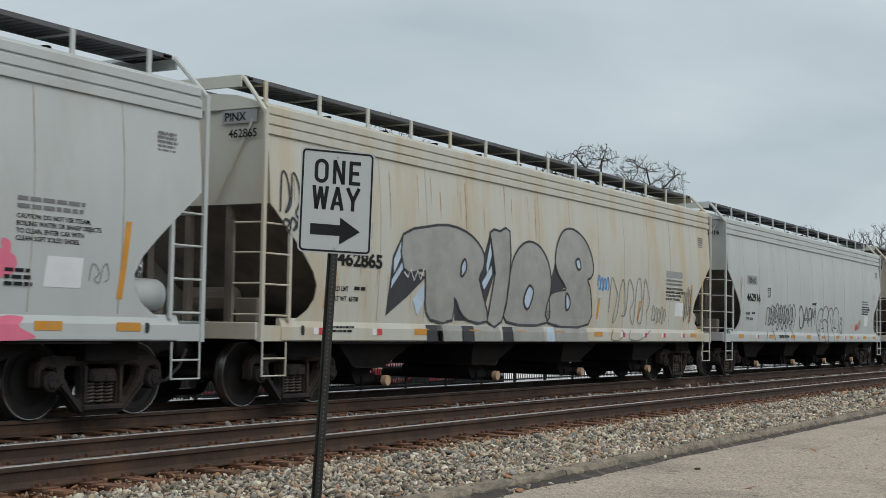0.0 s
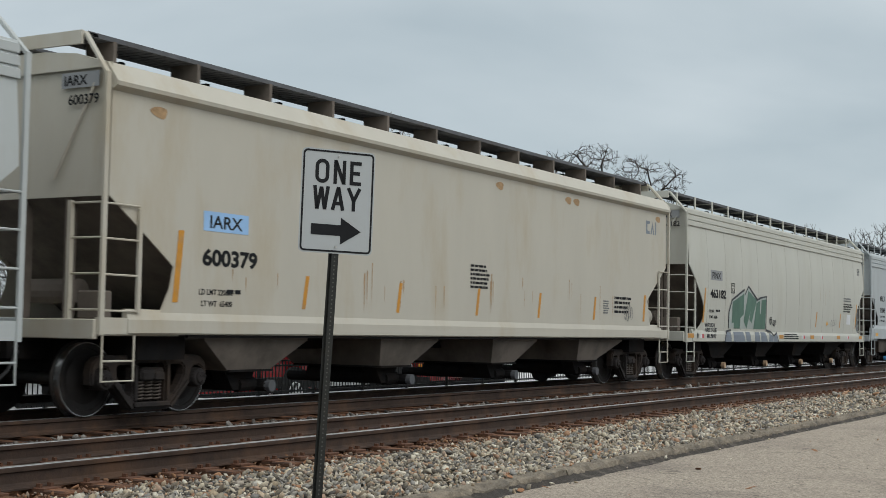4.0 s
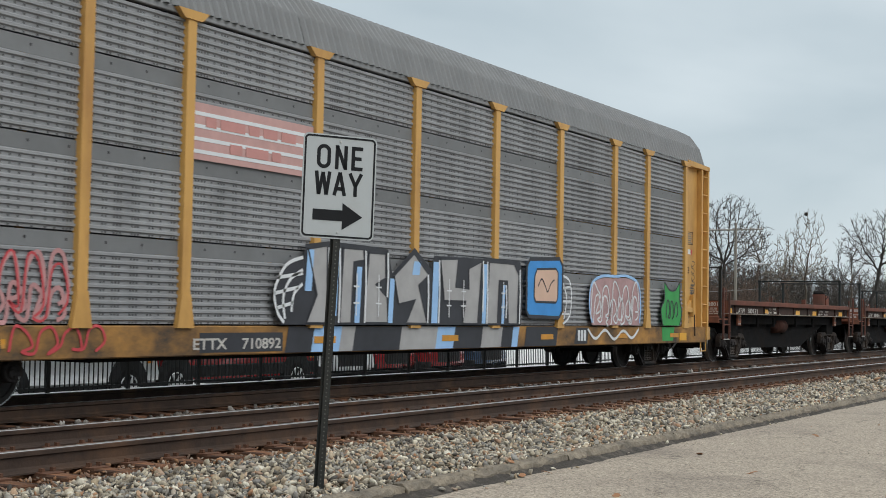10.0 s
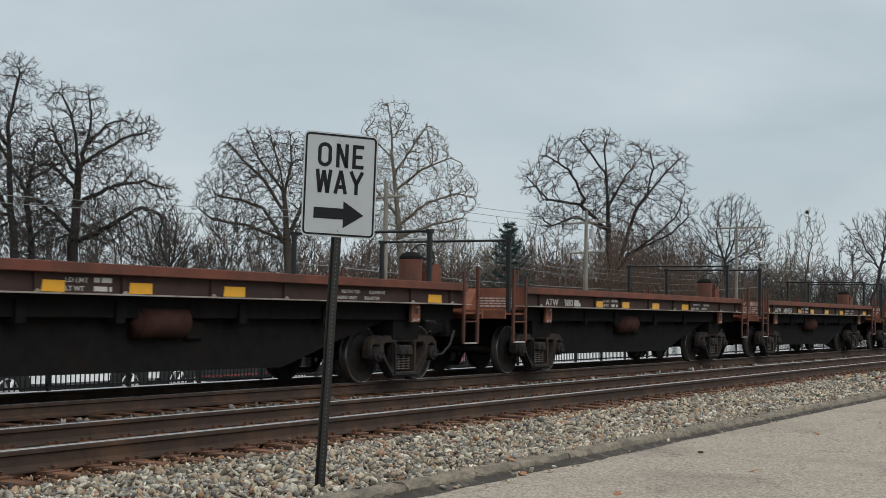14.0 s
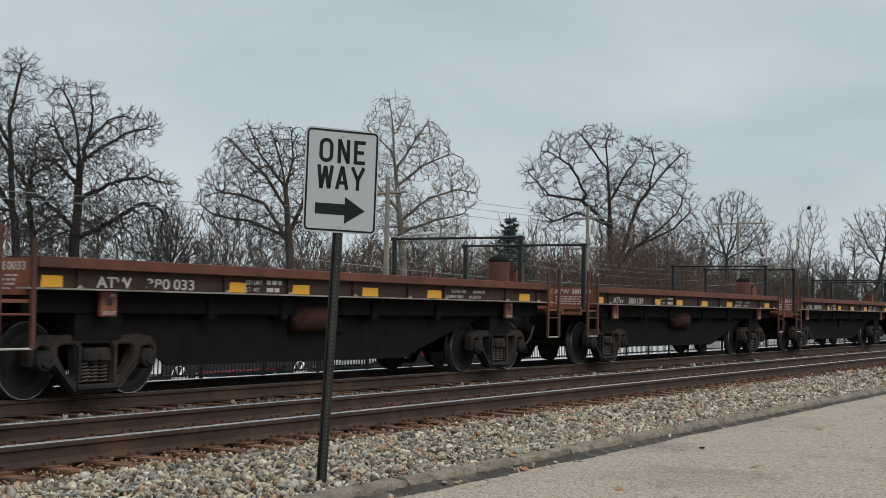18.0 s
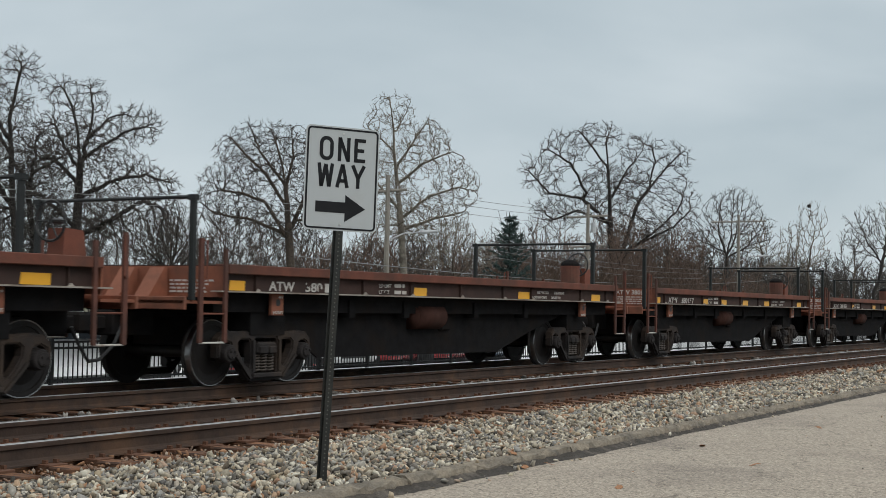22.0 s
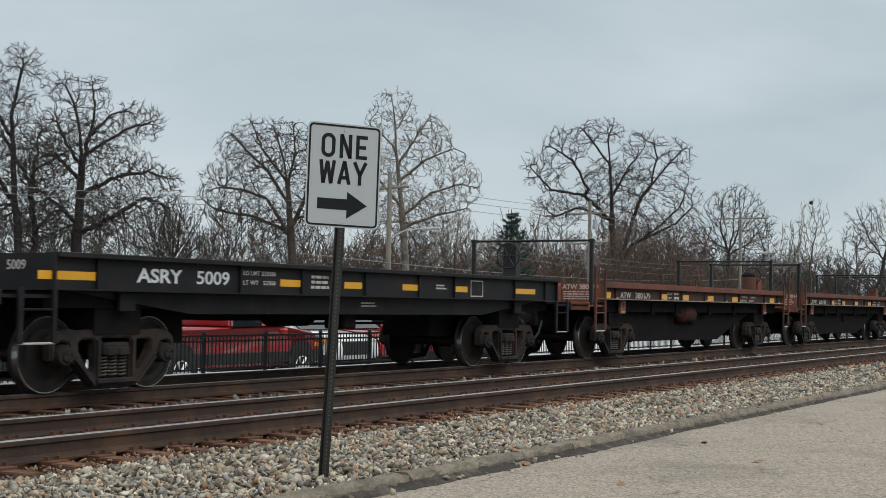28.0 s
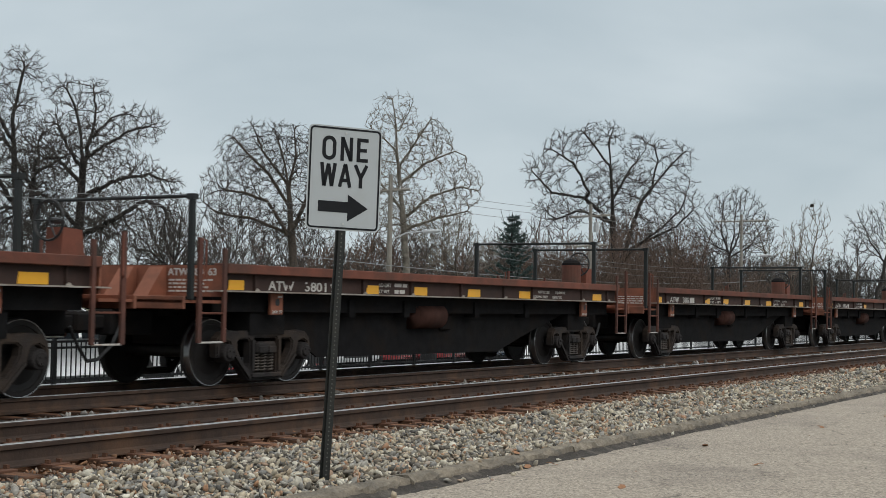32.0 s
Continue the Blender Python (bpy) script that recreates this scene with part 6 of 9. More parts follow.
def along(rng, line, step, crook):
    """Joints along a limb drawn as (across the view, height) points, with small bends."""
    out, depth = [], 0.0
    for (a0, z0), (a1, z1) in zip(line, line[1:]):
        n = max(1, int(math.hypot(a1 - a0, z1 - z0) / step))
        for k in range(n):
            u = k / n
            depth += rng.normal(0, crook * 2.0) * step
            p = RIGHT * (a0 + (a1 - a0) * u) + AWAY * depth
            out.append(np.array([p.x, p.y, z0 + (z1 - z0) * u]) + rng.normal(0, crook * step * 0.6, 3))
    return out


def grow(rng, stem, limbs, lobes, step, crook, apart):
    """A crown grown from stem and limbs towards points scattered through its lobes: returns the joints and each joint's parent."""
    pts = []
    for ac, z, ra, rz in lobes:
        n = int(4.19 * ra * ra * rz / (apart * step) ** 3)
        v = rng.normal(size=(n, 3))
        v *= (rng.uniform(0.03, 1.0, n) ** 0.40 / np.linalg.norm(v, axis=1))[:, None]
        v *= rng.uniform(0.86, 1.08, (n, 1))
        c = RIGHT * ac
        pts.append(np.stack([c.x + v[:, 0] * ra, c.y + v[:, 1] * ra, z + v[:, 2] * rz], 1))
    pts = np.concatenate(pts)
    nodes, parent = [np.array(p) for p in stem], [i - 1 for i in range(len(stem))]
    for line in limbs:
        last = int(np.argmin([np.linalg.norm(q - line[0]) for q in nodes]))
        for p in line[1:]:
            nodes.append(p)
            parent.append(last)
            last = len(nodes) - 1
    kids = [0] * len(nodes)
    first = int(len(stem) * 0.45)
    near = np.full(len(pts), -1)
    dist = np.full(len(pts), 1e9)
    fresh = [i for i in range(first, len(nodes)) if i % 5 == 0 or i not in parent]       # side branches leave the limbs at intervals
    for turn in range(150):
        fp = np.array([nodes[i] for i in fresh])
        d = np.linalg.norm(pts[:, None] - fp[None], axis=2)
        k = d.argmin(1)
        dk = d[np.arange(len(pts)), k]
        better = dk < dist
        dist[better] = dk[better]
        near[better] = np.array(fresh)[k[better]]
        keep = dist > step * 1.45
        pts, near, dist = pts[keep], near[keep], dist[keep]
        if len(pts) == 0:
            break
        fresh, dead = [], set()
        order = np.argsort(near, kind="stable")
        ids, starts = np.unique(near[order], return_index=True)
        for i, grp in zip(ids, np.split(order, starts[1:])):
            i = int(i)
            if kids[i] >= 3:
                dead.add(i)
                continue
            g = pts[grp] - nodes[i]
            g = (g / np.linalg.norm(g, axis=1)[:, None]).mean(0)
            if parent[i] >= 0:
                g = g + 0.62 * (nodes[i] - nodes[parent[i]]) / step + np.array([0, 0, 0.10])
            g = g / max(1e-6, np.linalg.norm(g)) + rng.normal(size=3) * crook
            g /= max(1e-6, np.linalg.norm(g))
            nodes.append(nodes[i] + g * step * rng.uniform(0.8, 1.2))
            parent.append(i)
            kids.append(0)
            kids[i] += 1
            fresh.append(len(nodes) - 1)
        if dead:
            keep = ~np.isin(near, list(dead))
            pts, near, dist = pts[keep], near[keep], dist[keep]
        if not fresh or len(pts) == 0:
            break
    return np.array(nodes), parent


def make_tree(seed, x, y, fork, lobes, bark, twig, label, step=0.22, thin=0.011, stout=2.42, trunk=None, limbs=(), crook=0.15):
    """A bare tree: a trunk, its main limbs, and a crown that fills lobes given by (across the view, height, half-width, half-height)."""
    rng = np.random.default_rng(seed)
    tree = tagged(empty("bare_tree", (x, y, 0)), label, "tree", "bare trees behind the railway")
    stem = along(rng, [(trunk[0][0], -0.3), *trunk] if trunk else [(0, -0.3), (0.05, fork * 0.5), (0, fork)], step * 2, crook * 0.2)
    nodes, parent = grow(rng, stem, [along(rng, ln, step, crook) for ln in limbs], lobes, step, crook, 1.32 if limbs else 1.6)
    e = np.zeros(len(nodes))
    tip = np.ones(len(nodes), bool)
    for i in range(len(nodes) - 1, 0, -1):
        e[i] = max(e[i], thin ** stout)
        e[parent[i]] += e[i]
        tip[parent[i]] = False
    r = e ** (1 / stout)
    r[0] *= 1.25
    big, mid, fine = [], [], []
    for i in range(1, len(nodes)):
        s = (nodes[parent[i]], nodes[i], r[parent[i]] if i < len(stem) else min(r[parent[i]], r[i] * 1.35), r[i])
        (big if i < len(stem) else mid if r[i] > thin * 3.5 else fine).append(s)
        if r[i] < thin * 3.2:
            d = nodes[i] - nodes[parent[i]]
            d = d / max(1e-6, np.linalg.norm(d))
            if tip[i]:
                far = nodes[i] + (d + np.array([0, 0, 0.25]) + rng.normal(0, 0.15, 3)) * step * rng.uniform(0.7, 1.4)
                fine.append((nodes[i], far, thin * 0.75, thin * 0.4))
            for k in range(2 if tip[i] else 1):
                side = rng.normal(size=3)
                side -= d * side.dot(d)
                v = d + 0.75 * side / np.linalg.norm(side) + np.array([0, 0, 0.28])
                v /= np.linalg.norm(v)
                a = nodes[i] - d * step * rng.random()
                b2 = a + v * step * rng.uniform(0.4, 0.75)
                v2 = v + rng.normal(size=3) * crook * 1.5 + np.array([0, 0, 0.2])
                c = b2 + v2 * step * rng.uniform(0.3, 0.65)
                fine += [(a, b2, thin * 0.8, thin * 0.65), (b2, c, thin * 0.65, thin * 0.4)]
                if rng.random() < 0.35:
                    v3 = v + rng.normal(size=3) * 0.55
                    fine.append((b2, b2 + v3 * step * rng.uniform(0.5, 0.9), thin * 0.6, thin * 0.4))
    tubes("trunk", big, bark, 8, tree)
    if mid:
        tagged(tubes("crown_frame", mid, bark, 5, tree, "crooked bare limbs"), kind="stuff")
    tagged(tubes("crown", fine, twig, 3, tree, "fine bare twigs"), kind="stuff")
    return tree


make_tree(3, 45.9, 50.0, 6.2, [(-0.2, 11.9, 1.2, 1.4), (-1.1, 10.0, 1.8, 1.8), (-0.2, 7.6, 2.4, 2.0), (-2.4, 8.2, 1.8, 2.2), (0.4, 5.4, 1.9, 1.8), (-1.6, 5.0, 2.0, 1.8)], M_BARK, M_TWIG, "tall dark bare tree with crooked limbs", 0.160,
          trunk=[(-0.1, 2.8), (-0.2, 4.7), (-0.5, 7.4), (-0.6, 9.7), (-0.3, 11.4), (0.0, 12.6)], limbs=[[(-0.1, 2.0), (0.6, 3.6), (0.3, 6.9), (0.5, 9.0), (1.5, 9.5)], [(-0.2, 5.2), (-0.9, 6.6), (-1.6, 7.4)], [(-0.5, 8.5), (-1.2, 9.8), (-1.6, 11.2)], [(0.3, 7.0), (1.3, 7.7), (2.0, 8.2)], [(0.3, 6.6), (-0.5, 7.9), (-1.1, 9.0)]], crook=0.26)
make_tree(5, 48.6, 48.6, 4.6, [(-1.1, 11.2, 1.2, 1.0), (0.3, 11.0, 1.0, 1.1), (2.4, 9.7, 1.5, 1.1), (-0.4, 9.0, 2.4, 1.6), (1.6, 7.4, 2.0, 1.2), (-2.0, 7.4, 1.7, 2.0), (3.4, 6.6, 1.5, 1.2), (0.4, 5.4, 2.6, 1.5), (3.2, 4.6, 1.8, 1.4), (-1.8, 4.6, 1.8, 1.4)], M_BARK, M_TWIG, "broad dark bare tree with a heavy trunk", 0.160,
          trunk=[(-0.4, 2.9), (-0.3, 5.4), (-0.2, 7.9), (-0.4, 9.5), (-0.7, 10.7), (-1.3, 11.8)], limbs=[[(-0.2, 8.0), (0.8, 8.7), (2.2, 9.4), (3.2, 9.7)], [(-0.1, 8.4), (0.2, 9.5), (0.4, 10.7), (0.2, 11.6)], [(0.1, 9.0), (1.2, 10.2), (2.2, 10.3)], [(-0.4, 7.0), (-1.5, 8.1), (-2.5, 8.0)], [(-0.2, 6.2), (1.5, 7.1), (3.0, 7.4), (4.0, 7.0)], [(-0.2, 4.3), (1.6, 5.1), (3.0, 6.0), (4.0, 5.6)], [(-0.3, 4.6), (-1.6, 5.9), (-2.4, 6.5)], [(-0.3, 7.6), (-1.1, 8.7), (-1.6, 9.9)]], crook=0.26)
make_tree(12, 56.6, 50.0, 2.4, [(-0.1, 5.4, 1.8, 1.4), (-1.2, 4.0, 1.5, 1.2), (1.0, 3.8, 1.6, 1.2)], M_BARK, M_TWIG, "low spreading bare tree", 0.144)
make_tree(15, 75.0, 55.0, 3.6, [(-2.3, 11.1, 3.6, 2.5), (-4.4, 8.5, 2.8, 2.4), (0.4, 10.2, 2.8, 2.9), (2.9, 8.3, 2.3, 2.3), (-1.0, 6.6, 3.4, 1.8)], M_BARKBROWN, M_TWIG, "rounded bare tree with fine upright twigs", 0.223, 0.013,
          trunk=[(-0.4, 3.4), (-0.6, 5.8), (-0.8, 8.4), (-1.1, 10.4), (-1.6, 12.1), (-2.0, 13.1)], limbs=[[(-0.6, 5.4), (-2.2, 8.0), (-3.8, 8.6), (-5.5, 8.8)], [(-0.8, 7.7), (-2.3, 10.0), (-3.9, 11.5), (-4.7, 12.5)], [(-0.9, 8.8), (-0.4, 11.2), (-0.6, 13.2)], [(-0.6, 5.8), (-3.4, 6.9), (-5.7, 7.2), (-6.9, 8.1)], [(-0.9, 9.2), (-2.7, 11.5), (-3.3, 13.0)], [(-0.6, 6.1), (0.6, 8.9), (1.2, 11.4)]], crook=0.13)
make_tree(21, 76.6, 48.5, 7.0, [(-0.2, 13.3, 1.7, 2.2), (2.0, 11.8, 2.1, 2.0), (4.0, 9.1, 2.0, 2.1), (-0.5, 9.6, 2.4, 2.6), (1.8, 6.9, 3.4, 1.7)], M_BARKPALE, M_TWIGPALE, "tall pale-barked bare tree", 0.209, 0.012,
          trunk=[(0.9, 3.5), (0.7, 5.8), (0.4, 8.8), (0.1, 11.4), (0.0, 13.3), (-0.3, 15.2)], limbs=[[(0.2, 10.3), (1.7, 12.6), (2.4, 13.8)], [(0.3, 9.2), (2.1, 10.7), (4.0, 11.5), (4.9, 11.1)], [(0.1, 11.4), (-1.2, 12.7), (-2.2, 13.2)], [(0.1, 12.6), (0.9, 14.2), (1.2, 15.0)], [(0.6, 6.9), (2.5, 8.5), (4.4, 9.1), (5.7, 8.9)], [(0.4, 7.7), (-0.9, 9.2), (-1.7, 10.7)], [(0.7, 6.2), (2.9, 7.0), (5.0, 7.5)]], crook=0.13)
make_tree(27, 88.0, 50.0, 2.2, [(0.0, 6.3, 1.7, 1.7), (1.6, 5.0, 1.6, 1.4), (-1.6, 4.8, 1.6, 1.4)], M_BARKBROWN, M_TWIGPALE, "small bare tree with tan twigs", 0.216, 0.013)
make_tree(33, 122.1, 50.0, 6.5, [(-8.6, 14.0, 2.4, 2.2), (-6.4, 16.6, 2.6, 1.8), (-3.2, 17.8, 2.6, 1.5), (0.6, 16.6, 2.4, 1.6), (4.0, 15.6, 1.9, 1.9), (-1.4, 12.6, 4.4, 3.0), (-6.8, 10.4, 3.2, 1.8), (4.6, 11.6, 2.2, 2.6), (0.6, 9.0, 4.0, 1.8)], M_BARK, M_TWIG, "great spreading bare oak with heavy limbs", 0.317, 0.020,
          trunk=[(-1.6, 3.8), (-2.0, 8.2), (-2.1, 11.8), (-2.4, 15.8), (-2.6, 18.0)], limbs=[[(-2.1, 9.3), (-4.7, 11.8), (-7.8, 12.3), (-10.0, 14.6)], [(-2.3, 9.5), (-5.2, 10.6), (-7.5, 9.7), (-8.6, 10.5)], [(-2.0, 11.8), (-0.4, 14.7), (1.3, 16.8)], [(-1.8, 5.0), (-0.9, 6.5), (0.7, 11.5), (3.3, 14.8), (5.1, 16.7)], [(-1.7, 4.6), (-0.4, 6.8), (2.6, 9.0), (4.2, 10.7), (5.1, 13.4)], [(0.2, 7.2), (3.9, 9.1), (5.6, 10.8)], [(-2.3, 14.7), (-4.0, 16.9), (-5.2, 18.4)], [(-4.2, 12.0), (-5.9, 15.2), (-8.2, 16.5)], [(1.7, 13.1), (2.2, 15.3), (1.9, 17.2)]], crook=0.17)
make_tree(36, 140.0, 53.0, 3.0, [(0.0, 9.3, 2.4, 2.2), (2.2, 7.2, 2.2, 1.8), (-2.2, 7.0, 2.2, 1.8)], M_BARKBROWN, M_TWIGRED, "small reddish bare tree", 0.324, 0.020)
make_tree(41, 180.7, 60.0, 6.0, [(0.7, 15.2, 4.2, 3.0), (-1.6, 11.3, 3.7, 3.2), (3.4, 11.6, 3.4, 3.4), (-5.0, 12.5, 2.6, 2.6)], M_BARK, M_TWIG, "bare tree with open crooked crown", 0.446, 0.026)
make_tree(44, 200.0, 62.0, 5.0, [(0.0, 12.6, 3.2, 3.2), (3.0, 9.4, 2.8, 2.6)], M_BARKBROWN, M_TWIGPALE, "bare tree with a rounded tan crown", 0.49, 0.028)
make_tree(47, 211.0, 60.0, 5.0, [(0.1, 12.4, 2.4, 3.4), (0.4, 8.6, 2.6, 2.4)], M_BARKBROWN, M_TWIGPALE, "slim bare tree with tan twigs", 0.504, 0.028)
make_tree(50, 222.4, 60.0, 7.5, [(0.3, 15.6, 3.0, 4.0), (-0.1, 10.7, 4.0, 3.4)], M_BARKBROWN, M_TWIGPALE, "upright bare tree carrying one nest", 0.533, 0.030)
make_tree(53, 246.6, 55.0, 6.5, [(-1.1, 15.4, 4.7, 4.6), (3.0, 16.0, 4.9, 5.6), (8.0, 14.5, 4.5, 4.5)], M_BARK, M_TWIG, "bare tree with long rising limbs", 0.576, 0.032)
make_tree(55, 262.0, 62.0, 5.0, [(0.0, 12.5, 4.2, 4.2)], M_BARKBROWN, M_TWIG, "rounded bare tree at the far end of the wood", 0.612, 0.034)


def make_nest():
    rnd = random.Random(9)
    segs = []
    for i in range(220):
        v = Vector((rnd.gauss(0, 1), rnd.gauss(0, 1), rnd.gauss(0, 0.8))).normalized() * rnd.uniform(0.15, 0.48)
        d = v.cross(Vector((rnd.gauss(0, 1), rnd.gauss(0, 1), rnd.gauss(0, 1)))).normalized() * 0.3
        segs.append((tuple(v - d), tuple(v + d), 0.04, 0.03))
    ob = tubes("leaf_nest", segs, M_BARK, 3)
    ob.location = (222.6, 60.0, 18.6)
    ob.scale = (0.62, 0.62, 0.62)
    return tagged(ob, "dark round nest of twigs high in a bare tree", "nest")


make_nest()


def make_fir(x, y, base, height):
    rnd = random.Random(77)
    tree = tagged(empty("conifer", (x, y, base)), "dark green spruce with drooping layered branches", "tree")
    tubes("trunk", [((0, 0, -0.3), (0, 0, height * 0.6), 0.28, 0.12), ((0, 0, height * 0.6), (0, 0, height), 0.12, 0.02)], M_BARK, 8, tree)
    segs, need = [], []
    z = height * 0.12
    while z < height - 0.1:
        u = 1 - z / height
        reach = 0.36 * height * u ** 0.78 + 0.06
        for k in range(6):
            a = rnd.uniform(0, 2 * math.pi)
            rr = reach * rnd.uniform(0.7, 1.1)
            d = Vector((math.cos(a), math.sin(a), 0))
            p, prev = Vector((0, 0, z)), Vector((0, 0, z))
            for i in range(5):
                e = Vector((0, 0, z)) + d * rr * (i + 1) / 5 + Vector((0, 0, rr * (0.62 * ((i + 1) / 5) ** 2 - 0.22 * (i + 1) / 5)))
                segs.append((tuple(prev), tuple(e), 0.03, 0.02))
                for q in range(11):
                    f = prev.lerp(e, rnd.random())
                    s = Vector((rnd.gauss(0, 1), rnd.gauss(0, 1), rnd.gauss(0, 0.6))).normalized()
                    s = (s + d * 0.8).normalized()
                    need.append((tuple(f), tuple(f + s * rnd.uniform(0.16, 0.40)), 0.040, 0.008))
                prev = e
        z += height * 0.058
    tagged(tubes("boughs", segs, M_BARK, 4, tree), kind="stuff")
    tagged(tubes("needles", need, M_FIR, 3, tree, "dark green needle sprays"), kind="stuff")
    return tree


make_fir(90.8, 47.0, 0.2, 8.1)


def make_brush(name, seed, n, x0, x1, y0, y1, h0, h1, material, label, thin):
    """Far undergrowth and saplings: joined crooked stems and twigs."""
    rnd = random.Random(seed)
    segs = []
    for i in range(n):
        x, y = rnd.uniform(x0, x1), rnd.uniform(y0, y1)
        hh = rnd.uniform(h0, h1)
        p = Vector((x, y, 0.0))
        d = Vector((rnd.gauss(0, 0.12), rnd.gauss(0, 0.12), 1)).normalized()
        for s in range(5):
            e = p + d * hh / 5
            segs.append((tuple(p), tuple(e), thin * (3.0 - 0.4 * s), thin * (2.6 - 0.4 * s)))
            if s:
                for k in range(5):
                    f = p.lerp(e, rnd.random())
                    b2 = Vector((rnd.gauss(0, 0.5), rnd.gauss(0, 0.5), rnd.uniform(0.3, 1.0))).normalized()
                    g2 = f + b2 * hh * rnd.uniform(0.12, 0.26)
                    segs.append((tuple(f), tuple(g2), thin * 1.2, thin * 0.8))
                    for m in range(3):
                        f2 = f.lerp(g2, rnd.uniform(0.3, 1))
                        b3 = (b2 + Vector((rnd.gauss(0, 0.6), rnd.gauss(0, 0.6), rnd.gauss(0.1, 0.5)))).normalized()
                        segs.append((tuple(f2), tuple(f2 + b3 * hh * rnd.uniform(0.06, 0.14)), thin * 0.8, thin * 0.6))
            d = (d + Vector((rnd.gauss(0, 0.12), rnd.gauss(0, 0.12), 0.1))).normalized()
            p = e
    ob = tubes(name, segs, material, 3)
    return tagged(ob, label, "undergrowth", kind="stuff")


make_brush("undergrowth", 61, 170, 38, 105, 51, 70, 3.0, 6.4, M_TWIG, "grey-brown winter undergrowth behind the railway", 0.018)
make_brush("undergrowth", 62, 290, 80, 190, 52, 74, 3.5, 7.2, M_TWIGRED, "reddish winter undergrowth behind the railway", 0.024)
make_brush("undergrowth", 63, 420, 150, 330, 60, 95, 6.0, 11.5, M_TWIG, "grey far edge of the winter wood", 0.042)
make_brush("undergrowth", 65, 70, 108, 132, 45, 55, 4.5, 9.0, M_TWIGRED, "dense reddish saplings round the foot of the oak", 0.022)
make_brush("undergrowth", 64, 160, 40, 200, 78, 120, 6.0, 11.0, M_TWIG, "far bare saplings", 0.030)

M_ROOFT = mat("grey_roof_shingle", (0.16, 0.165, 0.17), 0.85, vary=0.2, scale=6)
M_SIDING = mat("pale_house_siding", (0.50, 0.50, 0.47), 0.7, vary=0.05)


def make_house(x, y, w, d, wall_h, roof_h, label, turn=0):
    house = tagged(empty("house"), label, "house", "houses beyond the railway")
    house.matrix_basis = pose(x, y, 0, 0, 0, turn)
    bm = B()
    a = [(-w / 2, -0.5), (w / 2, -0.5), (w / 2, wall_h), (0, wall_h + roof_h), (-w / 2, wall_h)]
    prism(bm, a, -d / 2, d / 2)
    part("wall", bm, M_SIDING, house)
    for s in (-1, 1):
        bm = B()
        prism(bm, [(s * (w / 2 + 0.3), wall_h - 0.12), (0, wall_h + roof_h + 0.06), (0, wall_h + roof_h + 0.2), (s * (w / 2 + 0.3), wall_h + 0.04)][::s], -d / 2 - 0.3, d / 2 + 0.3)
        part("roof", bm, M_ROOFT, house)
    for k in (-0.5, 0.5):
        bm = B()
        box(bm, k * w * 0.5 - 0.5, k * w * 0.5 + 0.5, -d / 2 - 0.06, -d / 2 + 0.02, wall_h * 0.4, wall_h * 0.85)
        win = part("window", bm, M_GLASS, house)
    return house


make_house(127.0, 46.5, 3.0, 4.0, 2.1, 0.9, "small pale house with a low grey gabled roof", 62)


# ---- the train ----
TRAIN = []            # (car, x of its front coupling at the start)


def couple(car, x):
    car.matrix_basis = Matrix.Translation((x, TRAIN_Y, 0))
    TRAIN.append((car, x))
    return car


hop_a = couple(make_hopper(-5.62, 20.0, M_GREY, "light grey covered hopper car with pink spray paint"), -5.62)
hop_b = couple(make_hopper(14.38, 20.02, M_RUSTY, "rust-streaked grey covered hopper car with silver spray-painted letters"), 14.38)
hop_c = couple(make_hopper(34.40, 19.86, M_GREY, "light grey covered hopper car with thin black scrawls"), 34.40)
hop_d = couple(make_hopper(54.26, 20.04, M_BEIGE, "beige covered hopper car with rust spots on its roof edge", style="plain", bulge=0.0, n_bays=4, seams=1, roof_z=0.02, eave=3.95, sill=(1.02, 1.30), bay_paint=M_TAUPE, boards=11, cap_paint=M_GRATE), 54.26)
hop_e = couple(make_hopper(74.30, 20.0, M_CREAM, "cream covered hopper car with green spray-painted letters"), 74.30)
hop_f = couple(make_hopper(94.30, 19.80, M_WHITEGREY, "clean pale grey covered hopper car with taupe hoppers", style="angle", bulge=0.0, n_bays=4, seams=1, eave=3.77, sill=(1.05, 1.55), bay_paint=M_TAUPE, boards=16, cap_paint=M_BLUECAP), 94.30)
rack = couple(make_autorack(114.10, 27.84), 114.10)
FLAT_X, FLAT_L = 141.94, 15.592
flats = []
for i in range(19):
    x = FLAT_X + i * FLAT_L
    flats.append(couple(make_flat(x, FLAT_L, i != 11, i not in (6, 10, 13), i not in (6, 10, 13), i == 0), x))


# ---- lettering and spray paint on the cars ----
M_SILVER = mat("silver_spray", (0.36, 0.36, 0.34), 0.45, 0.35, vary=0.12, scale=3, dirt=(0.28, 0.28, 0.26), dirt_amt=0.3)
M_SPRAYBLACK = mat("black_spray", (0.035, 0.037, 0.045), 0.6, vary=0.2)
M_SPRAYICE = mat("ice_blue_spray", (0.45, 0.55, 0.66), 0.6, vary=0.1, scale=4)
M_SPRAYBLUE = mat("blue_spray", (0.05, 0.26, 0.62), 0.6, vary=0.1)
M_SPRAYLTBLUE = mat("pale_blue_spray", (0.30, 0.50, 0.78), 0.6, vary=0.1)
M_SPRAYGREEN = mat("green_spray", (0.085, 0.165, 0.125), 0.6, vary=0.2, scale=2, stretch=(1, 1, 0.4))
M_SPRAYSLATE = mat("slate_spray", (0.19, 0.22, 0.26), 0.6, vary=0.15, scale=2, stretch=(1, 1, 0.4))
